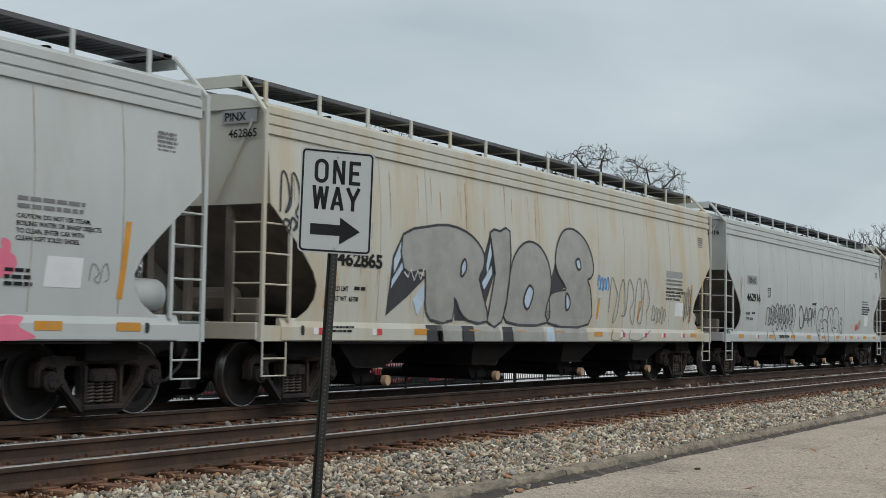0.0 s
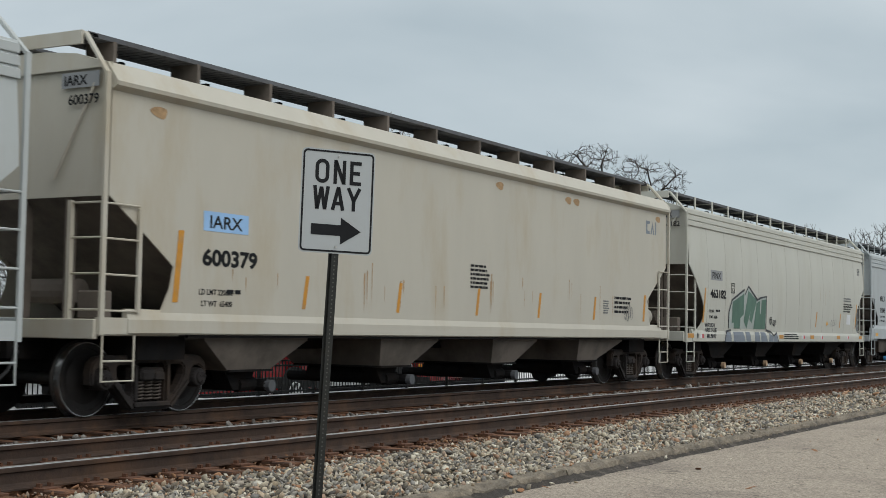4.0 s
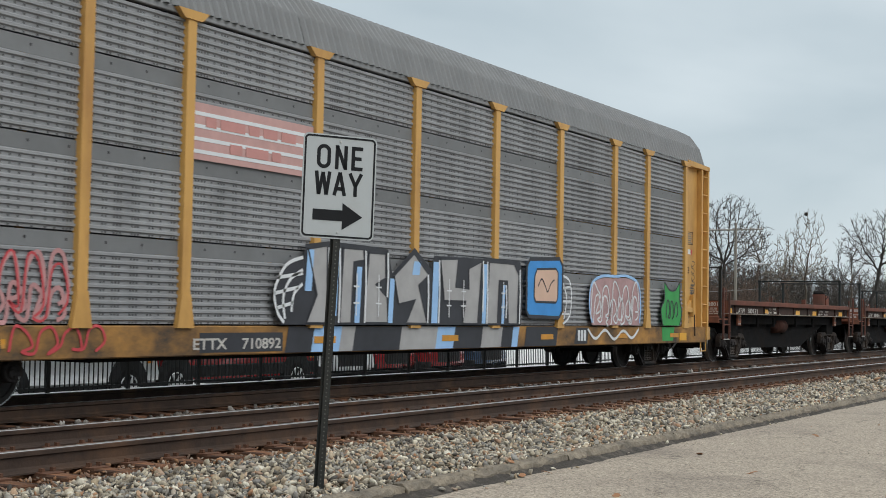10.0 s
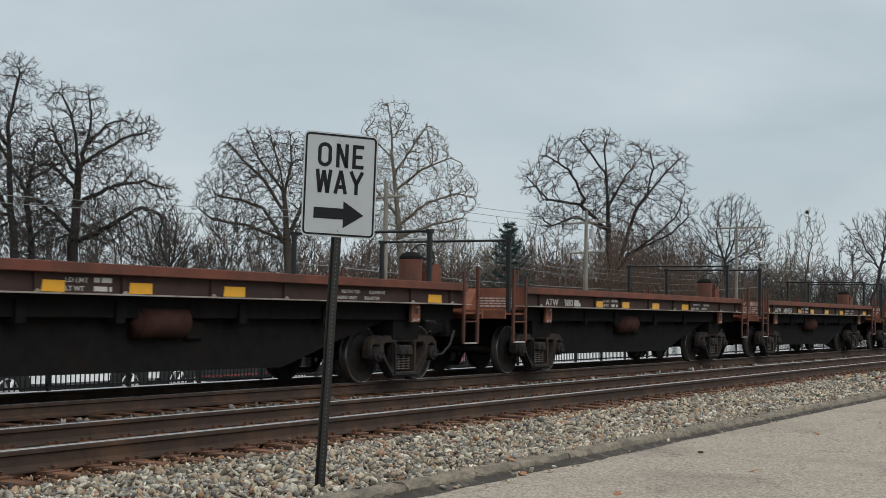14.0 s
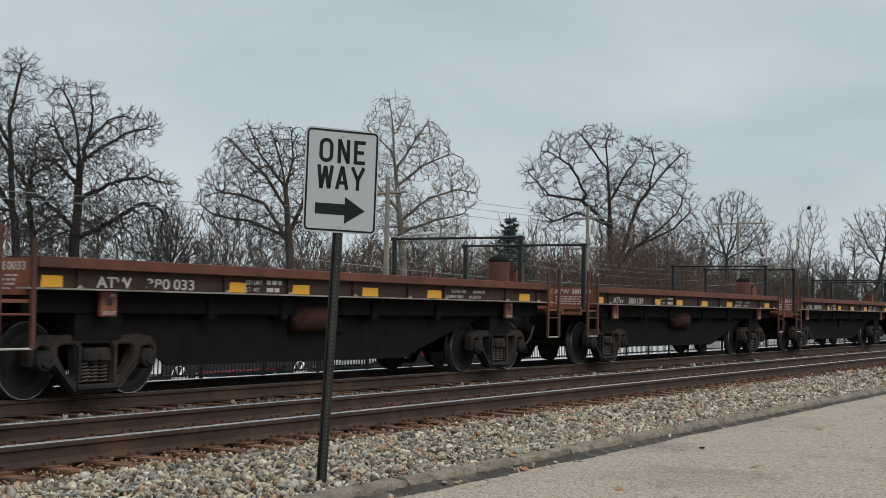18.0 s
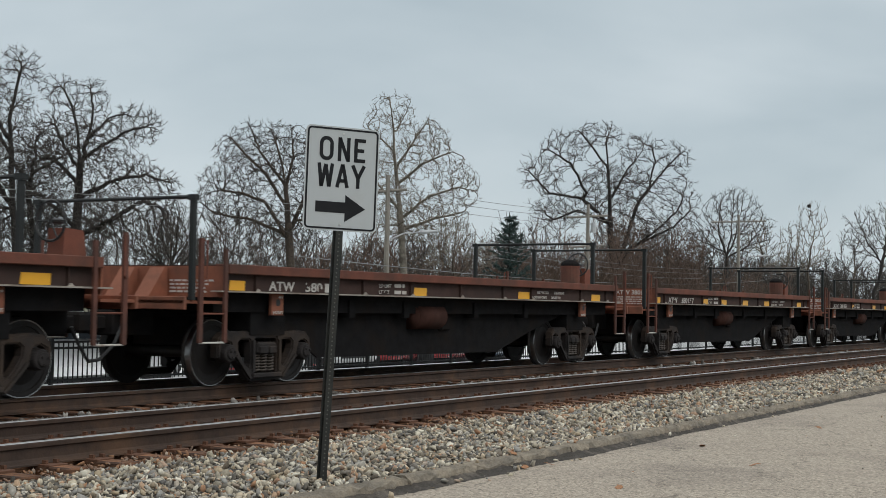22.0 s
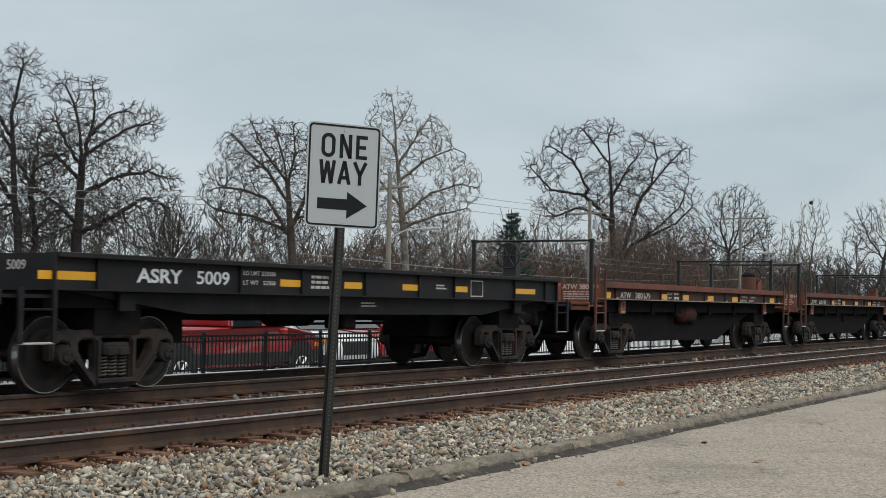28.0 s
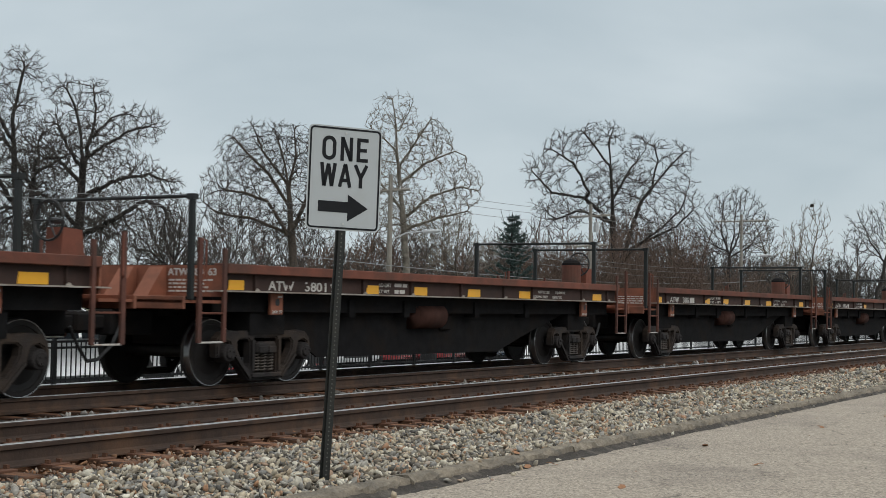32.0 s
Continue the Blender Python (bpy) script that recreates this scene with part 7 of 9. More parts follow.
M_SPRAYGROUND = mat("pale_grey_green_spray", (0.37, 0.41, 0.39), 0.6, vary=0.12, scale=3, stretch=(1, 1, 0.4))
M_SPRAYWHITE = mat("white_spray", (0.66, 0.68, 0.70), 0.6, vary=0.06)
M_SPRAYLEAF = mat("bright_green_spray", (0.04, 0.30, 0.075), 0.6, vary=0.12)
M_SPRAYPINK = mat("faded_pink_spray", (0.46, 0.24, 0.24), 0.6, vary=0.12)
M_SPRAYRED = mat("red_spray", (0.50, 0.06, 0.07), 0.6, vary=0.1)
M_SPRAYOLIVE = mat("olive_spray", (0.33, 0.36, 0.16), 0.6, vary=0.1)
M_SPRAYTAN = mat("tan_spray", (0.62, 0.42, 0.32), 0.6, vary=0.06)
M_PENCIL = mat("grey_pen", (0.16, 0.165, 0.17), 0.7, vary=0.2)
M_RUSTSTREAK = mat("rust_streak", (0.38, 0.25, 0.135), 0.8, vary=0.3, scale=12)


def smooth(pts, closed=False, n=5):
    """Points along a rounded line through pts."""
    out, k = [], len(pts)
    for i in range(k if closed else k - 1):
        p = [Vector(pts[j % k]) if closed else Vector(pts[min(max(j, 0), k - 1)]) for j in (i - 1, i, i + 1, i + 2)]
        for s in range(n):
            t = s / n
            out.append(0.5 * (2 * p[1] + (p[2] - p[0]) * t + (2 * p[0] - 5 * p[1] + 4 * p[2] - p[3]) * t * t + (3 * p[1] - p[0] - 3 * p[2] + p[3]) * t ** 3))
    if not closed:
        out.append(Vector(pts[-1]))
    return out


def hopper_skin(bulge=0.06, sill=(0.94, 1.24)):
    """The near side's y at height z."""
    def f(z):
        if z < sill[1] - 0.10:
            return -1.512
        if z < sill[1] + 0.04:
            u = (z - sill[1] + 0.10) / 0.14
            return -(1.512 * (1 - u) + max(1.458, prof(sill[1] + 0.04, bulge)) * u)
        return -prof(z, bulge)
    return f


def fill(name, car, pts, material, skin, layer=1, label=""):
    """A painted area: an outline in x and z laid on the side, a few millimetres proud."""
    bm = B()
    bm.faces.new([bm.verts.new((p[0], 0, p[1])) for p in pts])
    z0, z1 = min(p[1] for p in pts), max(p[1] for p in pts)
    z = math.ceil(z0 / 0.14) * 0.14
    while z < z1:
        bmesh.ops.bisect_plane(bm, geom=bm.verts[:] + bm.edges[:] + bm.faces[:], plane_co=(0, 0, z), plane_no=(0, 0, 1))
        z += 0.14
    bmesh.ops.triangulate(bm, faces=bm.faces[:])
    for v in bm.verts:
        v.co.y = skin(v.co.z) - 0.004 * layer
    for f in bm.faces:
        f.normal_update()
        if f.normal.y > 0:
            f.normal_flip()
    return part(name, bm, material, car, label)


def stroke(name, car, lines, width, material, skin, layer=3, label=""):
    """Painted lines of even width on the side."""
    bm = B()
    for pts in lines:
        pts = [Vector(p) for p in pts]
        prev = None
        for i, p in enumerate(pts):
            d = (pts[min(i + 1, len(pts) - 1)] - pts[max(i - 1, 0)])
            d = d.normalized() if d.length > 1e-6 else Vector((1, 0))
            n = Vector((-d.y, d.x)) * width / 2
            cur = [bm.verts.new((q.x, skin(q.y) - 0.004 * layer, q.y)) for q in (p + n, p - n)]
            if prev:
                bm.faces.new((prev[0], prev[1], cur[1], cur[0]))
            prev = cur
    return part(name, bm, material, car, label)


def loops(x0, z0, w, h, n, seed, k=5):
    """A scrawl of n loops in a box, as one line."""
    rnd = random.Random(seed)
    pts = []
    for i in range(n):
        a, b2 = x0 + w * i / n, x0 + w * (i + 1) / n
        pts += [(a, z0 + h * rnd.uniform(0, 0.35)), (a + (b2 - a) * 0.2, z0 + h * rnd.uniform(0.7, 1.0)), (a + (b2 - a) * 0.65, z0 + h * rnd.uniform(0.75, 1.0)), (a + (b2 - a) * 0.9, z0 + h * rnd.uniform(0.2, 0.6)), (a + (b2 - a) * 0.5, z0 + h * rnd.uniform(0.0, 0.3))]
    return smooth(pts, n=k)


def strips(car, xs, z0, z1, skin, w=0.10):
    for x in xs:
        fill("reflector", car, [(x, z0), (x + w, z0), (x + w + 0.09, z1), (x + 0.09, z1)], M_REFLWORN, skin, 1, "upright yellow reflective strip")


def sill_strips(car, xs, z0, z1, y, w=0.42):
    for x in xs:
        boxpart("reflector", (x, x + w, y - 0.004, y, z0, z1), M_REFLWORN, car, "worn yellow reflective strip on the sill")


def red_white(car, xs, z0, z1, y):
    for x in xs:
        boxpart("reflector", (x, x + 0.13, y - 0.004, y, z0, z1), M_SPRAYWHITE, car, "white reflector")
        boxpart("reflector", (x + 0.13, x + 0.28, y - 0.004, y, z0, z1), M_SPRAYRED, car, "red reflector")


def flat_text(car, body, x, z, size, skin, material=None, width=None, bold=0.004, label="stencilled lettering"):
    y = min(skin(z), skin(z + size * 0.7)) - 0.003
    return text("lettering", body, size, material or M_LETTER, car, (x, y, z), label, width=width, bold=bold)


def plate_c(car, x, z, skin, s=0.27):
    y = skin(z) - 0.004
    bm = B()
    frame_plate(bm, [(x, z), (x + s, z), (x + s, z - s), (x, z - s)], [(x + 0.02, z - 0.02), (x + s - 0.02, z - 0.02), (x + s - 0.02, z - s + 0.02), (x + 0.02, z - s + 0.02)], y - 0.003, y)
    part("stencil_frame", bm, M_LETTER, car)
    flat_text(car, "C", x + 0.08, z - s + 0.04, 0.15, skin)
    flat_text(car, "PLATE", x + 0.045, z - 0.085, 0.055, skin, bold=0.001)


def reporting(car, marks, number, skin, x=2.40, patch=M_GREYPATCH, dz=0.0, ld="*LD LMT", lt="LT WT  65700", num_w=1.25):
    fill("patch", car, [(x, 2.53 + dz), (x + 0.94, 2.53 + dz), (x + 0.94, 2.79 + dz), (x, 2.79 + dz)], patch, skin, 1, "painted patch behind the lettering")
    flat_text(car, marks, x + 0.13, 2.575 + dz, 0.235, skin, width=0.68)
    flat_text(car, number, x, 2.085 + dz, 0.29, skin, width=num_w, bold=0.010)
    flat_text(car, ld, x - 0.06, 1.695 + dz, 0.105, skin, bold=0.002)
    flat_text(car, lt, x - 0.01, 1.545 + dz, 0.105, skin, bold=0.002)
    bars("small_lettering", x + 0.50, 1.775 + dz, 0.42, 1, 0.10, skin(1.75) - 0.004, M_LETTER, car, 3)


def lining_note(car, x, z, skin, seed=5):
    bars("small_lettering", x, z, 1.15, 2, 0.085, skin(z) - 0.004, M_PENCIL, car, seed)
    for i, row in enumerate(("CAUTION: DO NOT USE STEAM,", "BOILING WATER OR SHARP OBJECTS", "TO CLEAN. ENTER CAR WITH", "CLEAN SOFT SOLED SHOES.")):
        flat_text(car, row, x, z - 0.245 - 0.082 * i, 0.075, skin, width=(1.12, 1.30, 1.02, 0.96)[i], bold=0.001)


def end_note(car, x, skin):
    bars("small_lettering", x, 3.56, 0.42, 6, 0.055, skin(3.4) - 0.004, M_PENCIL, car, 8)


def streaks(car, x0, x1, z0, z1, n, skin, seed, w=0.03, material=None):
    """Runs of rust down the paint."""
    rnd = random.Random(seed)
    for i in range(n):
        x, zt = rnd.uniform(x0, x1), rnd.uniform(z0 + (z1 - z0) * 0.5, z1)
        l = rnd.uniform(0.25, 1.0) * (zt - z0)
        ww = w * rnd.uniform(0.4, 1.3)
        pts = [(x - ww / 2, zt), (x - ww * 0.35, zt - l * 0.6), (x, zt - l), (x + ww * 0.3, zt - l * 0.55), (x + ww / 2, zt)]
        fill("rust_streak", car, pts[::-1], material or M_RUSTSTREAK, skin, 0.7, "thin run of rust")


def end_letters(car, marks, number, x=0.70, z=3.80):
    boxpart("patch", (x + 0.003, x + 0.008, -1.28, -0.66, z + 0.205, z + 0.395), M_GREYPATCH, car, "grey patch behind the lettering")
    text("lettering", marks, 0.17, M_LETTER, car, (x, -0.70, z + 0.24), "stencilled lettering", face="-x", bold=0.003)
    text("lettering", number, 0.17, M_LETTER, car, (x, -0.78, z), "stencilled lettering", face="-x", bold=0.003)


ROUND = hopper_skin()
FLATD = hopper_skin(0.0, (1.02, 1.30))
FLATF = hopper_skin(0.0, (1.05, 1.55))


def paint_hoppers():
    # first car: pink paint and its notes
    lining_note(hop_a, 16.18, 2.54, ROUND)
    fill("patch", hop_a, [(16.62, 1.55), (17.20, 1.55), (17.22, 1.90), (16.66, 1.90)], M_SPRAYWHITE, ROUND, 1, "blank white patch")
    strips(hop_a, [17.80], 1.44, 2.38, ROUND)
    sill_strips(hop_a, [16.50, 17.80, 13.2, 10.6], 1.06, 1.165, -1.512)
    bars("small_lettering", 16.05, 1.74, 0.45, 3, 0.075, ROUND(1.7) - 0.004, M_LETTER, hop_a, 12)
    end_note(hop_a, 18.45, ROUND)
    fill("spray_paint", hop_a, smooth([(15.2, 1.3), (15.7, 1.75), (15.9, 1.95), (16.2, 1.86), (16.17, 1.68), (15.95, 1.6), (15.98, 1.45), (15.9, 1.3)], True), M_PINK, ROUND, 1, "pink spray paint")
    fill("spray_paint", hop_a, smooth([(15.2, 0.96), (15.2, 1.22), (15.9, 1.20), (16.15, 1.22), (16.35, 1.20), (16.28, 1.1), (16.48, 0.96)], True), M_PINK, ROUND, 1, "pink spray paint on the sill")
    fill("spray_paint", hop_a, smooth([(15.98, 2.05), (16.1, 2.03), (16.12, 1.92), (16.02, 1.9)], True), M_PINK, ROUND, 1)
    stroke("pen_drawing", hop_a, [loops(17.32, 1.62, 0.34, 0.24, 2, 3)], 0.012, M_PENCIL, ROUND)
    fill("sill_slot", hop_a, smooth([(18.30, 1.05), (18.36, 1.05), (18.37, 1.15), (18.30, 1.16)], True), M_BLACK, ROUND, 1)

    # second car: rust, big silver letters
    reporting(hop_b, "PINX", "462865", ROUND)
    end_letters(hop_b, "PINX", "462865")
    strips(hop_b, [2.10], 1.42, 2.37, ROUND)
    strips(hop_b, [5.55, 7.62, 9.72, 12.1, 14.4], 1.42, 1.86, ROUND)
    strips(hop_b, [17.8], 1.42, 2.35, ROUND)
    sill_strips(hop_b, [4.70, 6.55, 8.35, 10.1, 12.0, 17.9], 1.05, 1.15, -1.512)
    red_white(hop_b, [1.85, 3.42, 13.4, 14.7, 15.9, 17.2], 1.04, 1.14, -1.512)
    bars("small_lettering", 2.16, 1.17, 0.9, 2, 0.06, -1.512, M_LETTER, hop_b, 7)
    fill("sill_slot", hop_b, smooth([(1.55, 1.04), (1.62, 1.04), (1.62, 1.15), (1.55, 1.16)], True), M_BLACK, ROUND, 1)
    S = {"r": [(4.23, 2.66), (5.0, 2.84), (5.68, 2.92), (6.30, 2.86), (6.75, 2.70), (7.02, 2.48), (6.98, 2.22), (6.85, 2.05), (7.08, 1.70), (7.25, 1.30), (6.55, 1.30), (6.20, 1.48), (6.0, 1.70), (5.97, 1.30), (5.22, 1.30), (5.02, 1.60), (4.97, 2.10), (4.62, 2.06), (4.28, 2.12)],
         "i": [(7.22, 2.90), (7.62, 2.95), (8.01, 2.98), (8.02, 2.0), (7.80, 1.30), (7.25, 1.30), (7.45, 2.18)],
         "o": [(8.01, 2.05), (8.12, 2.42), (8.40, 2.70), (8.82, 2.84), (9.30, 2.76), (9.65, 2.50), (9.82, 2.12), (9.77, 1.75), (9.70, 1.30), (8.0, 1.30), (7.96, 1.7)],
         "s": [(9.98, 2.56), (10.10, 2.90), (10.40, 3.16), (10.85, 3.22), (11.35, 3.08), (11.70, 2.80), (11.86, 2.45), (11.72, 2.26), (11.56, 2.22), (11.74, 1.98), (11.72, 1.30), (9.80, 1.30), (9.77, 1.82), (10.20, 1.95), (10.53, 2.0), (10.12, 2.28)]}
    shade = [[(4.23, 2.66), (3.95, 2.30), (3.83, 1.34), (4.45, 1.66), (5.0, 2.0), (4.6, 2.1), (4.28, 2.1)], [(7.02, 2.50), (7.24, 2.90), (7.45, 2.2), (7.15, 1.60), (6.88, 2.02)], [(9.98, 2.5), (9.83, 2.2), (9.78, 1.85), (10.15, 1.95), (10.5, 2.02), (10.14, 2.25)],
             [(6.02, 1.70), (6.28, 1.52), (6.55, 1.30), (6.05, 1.30)]]
    for sh in shade:
        fill("spray_paint", hop_b, sh[::-1], M_SPRAYBLACK, ROUND, 1, "black spray-painted shading")
    for sh in ([(3.98, 2.24), (4.20, 2.56), (4.24, 2.36), (4.0, 2.02)], [(3.95, 1.92), (4.24, 2.22), (4.28, 2.12), (3.93, 1.78)], [(7.10, 2.30), (7.24, 2.72), (7.30, 2.5), (7.14, 2.14)], [(6.96, 1.98), (7.30, 2.30), (7.34, 2.16), (7.06, 1.86)], [(4.62, 1.62), (4.95, 1.92), (5.0, 1.62), (4.8, 1.36)]):
        fill("spray_paint", hop_b, sh[::-1], M_SPRAYICE, ROUND, 2, "ice blue spray highlight")
    for key, pts in S.items():
        out = smooth(pts, True, 3) if key in "os" else smooth(pts, True, 2)
        fill("spray_letter", hop_b, out[::-1], M_SILVER, ROUND, 2, "silver spray-painted letter")
        stroke("outline", hop_b, [out + out[:1]], 0.045, M_SPRAYBLACK, ROUND, 3, "black spray outline")
    for hole in ([(6.18, 2.25), (6.30, 2.37), (6.36, 2.20), (6.2, 2.06)], [(8.65, 1.72), (8.84, 2.0), (9.04, 1.88), (8.85, 1.55)], [(10.95, 2.58), (11.12, 2.62), (11.20, 2.44), (11.05, 2.42)], [(10.53, 1.90), (10.70, 1.82), (10.74, 1.66), (10.58, 1.58)]):
        h = smooth(hole, True, 4)
        fill("spray_paint", hop_b, h[::-1], M_SPRAYICE, ROUND, 3)
        stroke("outline", hop_b, [h + h[:1]], 0.05, M_SPRAYBLACK, ROUND, 4)
    stroke("outline", hop_b, [[(4.30, 2.06), (4.42, 1.98), (4.50, 2.12), (4.62, 1.93), (4.72, 2.10), (4.82, 1.96), (4.92, 2.14)]], 0.03, M_SPRAYWHITE, ROUND, 4)
    # drips of the same paint over the sill
    for x, w, m in ((5.10, 0.55, M_SPRAYBLACK), (5.45, 0.9, M_SILVER), (6.3, 0.45, M_SPRAYBLACK), (6.75, 1.0, M_SILVER), (7.85, 0.42, M_SPRAYBLACK), (8.25, 1.35, M_SILVER), (9.70, 0.35, M_SPRAYICE), (10.1, 1.55, M_SILVER)):
        fill("spray_paint", hop_b, [(x, 0.945), (x + w, 0.945), (x + w - 0.06, 1.215), (x - 0.04, 1.215)], m, ROUND, 1.5, "spray paint carried over the sill")
    stroke("scrawl", hop_b, [loops(0.95, 2.72, 1.0, 0.62, 4, 21), loops(1.02, 2.50, 0.5, 0.2, 3, 22)], 0.035, M_SPRAYBLACK, ROUND)
    stroke("scrawl", hop_b, [loops(12.1, 2.02, 0.62, 0.30, 4, 23)], 0.03, M_SPRAYBLUE, ROUND)
    stroke("scrawl", hop_b, [loops(12.75, 1.30, 2.4, 1.05, 5, 24)], 0.022, M_PENCIL, ROUND)
    stroke("scrawl", hop_b, [smooth([(13.0, 1.2), (12.9, 1.0), (13.3, 0.97), (13.6, 1.1), (13.5, 1.2)]), smooth([(14.0, 1.2), (13.9, 1.02), (14.4, 0.97), (14.8, 1.05), (15.2, 1.2)])], 0.022, M_PENCIL, ROUND)
    stroke("scrawl", hop_b, [loops(15.3, 1.35, 0.9, 0.4, 5, 25)], 0.02, M_PENCIL, ROUND)
    stroke("scrawl", hop_b, [loops(17.35, 1.42, 0.62, 0.8, 5, 26)], 0.018, M_SPRAYBLACK, ROUND)
    lining_note(hop_b, 16.15, 2.42, ROUND, 6)
    fill("patch", hop_b, [(16.8, 1.55), (17.35, 1.55), (17.37, 1.88), (16.82, 1.88)], M_SPRAYWHITE, ROUND, 1, "blank white patch")
    fill("patch", hop_b, [(16.15, 2.46), (17.25, 2.46), (17.25, 2.62), (16.15, 2.62)], M_GREYPATCH, ROUND, 1, "grey patch")
    end_note(hop_b, 18.45, ROUND)
    streaks(hop_b, 1.2, 9.2, 2.6, 3.80, 24, ROUND, 31, 0.028)
    streaks(hop_b, 2.2, 5.0, 1.3, 2.4, 16, ROUND, 32, 0.025)

    # third car: black scrawled outlines
    reporting(hop_c, "PINX", "462916", ROUND)
    end_letters(hop_c, "PINX", "462916")
    streaks(hop_c, 1.75, 2.05, 1.9, 2.75, 4, ROUND, 36, 0.035)
    plate_c(hop_c, 4.35, 2.5, ROUND)
    sill_strips(hop_c, [1.75, 4.6, 6.9, 8.7, 10.5, 12.4, 14.3, 16.4, 17.9], 1.05, 1.15, -1.512)
    red_white(hop_c, [3.3, 13.5, 15.3], 1.04, 1.14, -1.512)
    flat_text(hop_c, "CENTER FLOW", 5.55, 1.055, 0.13, ROUND, width=1.1)
    a = [loops(4.25, 1.32, 3.1, 0.74, 7, 41), loops(4.5, 1.45, 2.6, 0.5, 6, 51), smooth([(4.4, 1.25), (4.3, 0.98)]), smooth([(5.0, 1.3), (5.2, 0.98)]), smooth([(6.2, 1.3), (6.4, 0.97)]), smooth([(7.0, 1.3), (7.25, 0.97)])]
    # a throw-up of four round letters in thin line, and a small mark beside it
    b2 = [smooth(p, False, 6) for p in (
        [(10.22, 0.95), (10.05, 1.12), (9.94, 1.33), (9.88, 1.59), (10.06, 1.91), (10.4, 2.03), (10.61, 1.87), (10.51, 1.69), (10.28, 1.60), (10.30, 1.38)],
        [(10.03, 1.29), (10.23, 1.33), (10.28, 1.20), (10.09, 1.13), (10.02, 1.26)],
        [(10.51, 1.79), (10.65, 2.01), (10.96, 2.11), (11.24, 2.0), (11.3, 1.79), (11.14, 1.68), (11.31, 1.46), (11.33, 1.0), (11.01, 0.92), (10.79, 1.24), (10.62, 1.62)],
        [(10.45, 1.58), (10.85, 1.68), (11.15, 1.60)], [(10.50, 1.36), (10.80, 1.40)],
        [(11.3, 0.96), (11.27, 1.75), (11.35, 1.97), (11.57, 2.07), (11.8, 2.0), (11.91, 1.7), (11.8, 1.4), (12.06, 1.26), (12.08, 0.92)], [(11.60, 1.80), (11.60, 1.55)],
        [(11.9, 1.78), (12.03, 2.01), (12.27, 2.1), (12.58, 2.0), (12.72, 1.7), (12.67, 1.27), (12.5, 0.96)], [(11.95, 1.42), (12.45, 1.40)], [(12.24, 1.72), (12.24, 1.40)],
        [(12.93, 1.78), (13.1, 1.67), (12.94, 1.55), (12.9, 1.39), (13.12, 1.24), (13.25, 1.28), (13.18, 1.51), (12.94, 1.59)], [(13.05, 1.78), (13.12, 1.70), (13.20, 1.78)])]
    stroke("scrawl", hop_c, a, 0.032, M_SPRAYBLACK, ROUND)
    stroke("scrawl", hop_c, b2, 0.028, M_SPRAYBLACK, ROUND)
    dense = [smooth(p, False, 5) for p in (
        [(7.7, 1.9), (7.85, 2.06), (8.1, 1.95), (8.25, 1.6), (8.1, 1.38), (7.85, 1.45), (7.75, 1.75)], [(8.25, 1.45), (8.45, 1.95), (8.62, 1.98), (8.75, 1.5)], [(8.35, 1.65), (8.7, 1.68)],
        [(8.85, 1.45), (8.85, 1.95), (9.1, 1.98), (9.15, 1.72), (8.9, 1.66)], [(9.2, 1.45), (9.26, 2.0), (9.42, 1.7), (9.58, 2.05), (9.62, 1.5)])]
    stroke("scrawl", hop_c, dense, 0.03, M_SPRAYBLACK, ROUND)
    stroke("scrawl", hop_c, [[(x + 0.05, z - 0.04) for x, z in p[::2]] for p in dense], 0.018, M_SPRAYBLACK, ROUND)
    stroke("scrawl", hop_c, [[(9.2, 2.13), (9.72, 2.19)], [(9.25, 2.17), (9.70, 2.13)]], 0.05, M_SPRAYBLACK, ROUND)
    stroke("scrawl", hop_c, [loops(15.1, 1.36, 0.55, 0.22, 4, 45)], 0.028, M_SPRAYRED, ROUND)
    stroke("scrawl", hop_c, [loops(15.62, 1.42, 0.42, 0.30, 3, 46)], 0.028, M_SPRAYOLIVE, ROUND)
    fill("diamond_mark", hop_c, [(14.5, 1.50), (14.6, 1.42), (14.7, 1.50), (14.6, 1.60)], M_REFL, ROUND, 1, "yellow diamond mark")
    lining_note(hop_c, 16.05, 2.42, ROUND, 9)
    fill("patch", hop_c, [(16.5, 1.52), (17.05, 1.52), (17.07, 1.88), (16.52, 1.88)], M_SPRAYWHITE, ROUND, 1, "blank white patch")
    end_note(hop_c, 18.35, ROUND)
    streaks(hop_c, 17.6, 18.3, 2.2, 2.9, 6, ROUND, 33, 0.03)

    # fourth car, beige
    reporting(hop_d, "IARX", "600379", FLATD, 2.47, M_SPRAYLTBLUE, -0.15, "LD LMT 220600", "LT WT  65400", 1.15)
    end_letters(hop_d, "IARX", "600379", 0.70, 3.80)
    strips(hop_d, [1.90], 1.43, 2.35, FLATD, 0.11)
    strips(hop_d, [4.68, 7.25, 9.9, 12.4, 15.05], 1.40, 1.88, FLATD, 0.09)
    strips(hop_d, [17.85], 1.40, 2.0, FLATD, 0.11)
    bars("small_lettering", 9.7, 2.30, 0.75, 6, 0.075, FLATD(2.2) - 0.004, M_LETTER, hop_d, 14)
    bars("small_lettering", 16.2, 1.92, 0.95, 4, 0.10, FLATD(1.8) - 0.004, M_LETTER, hop_d, 15)
    bars("small_lettering", 15.6, 1.82, 0.32, 6, 0.05, FLATD(1.8) - 0.004, M_PENCIL, hop_d, 16)
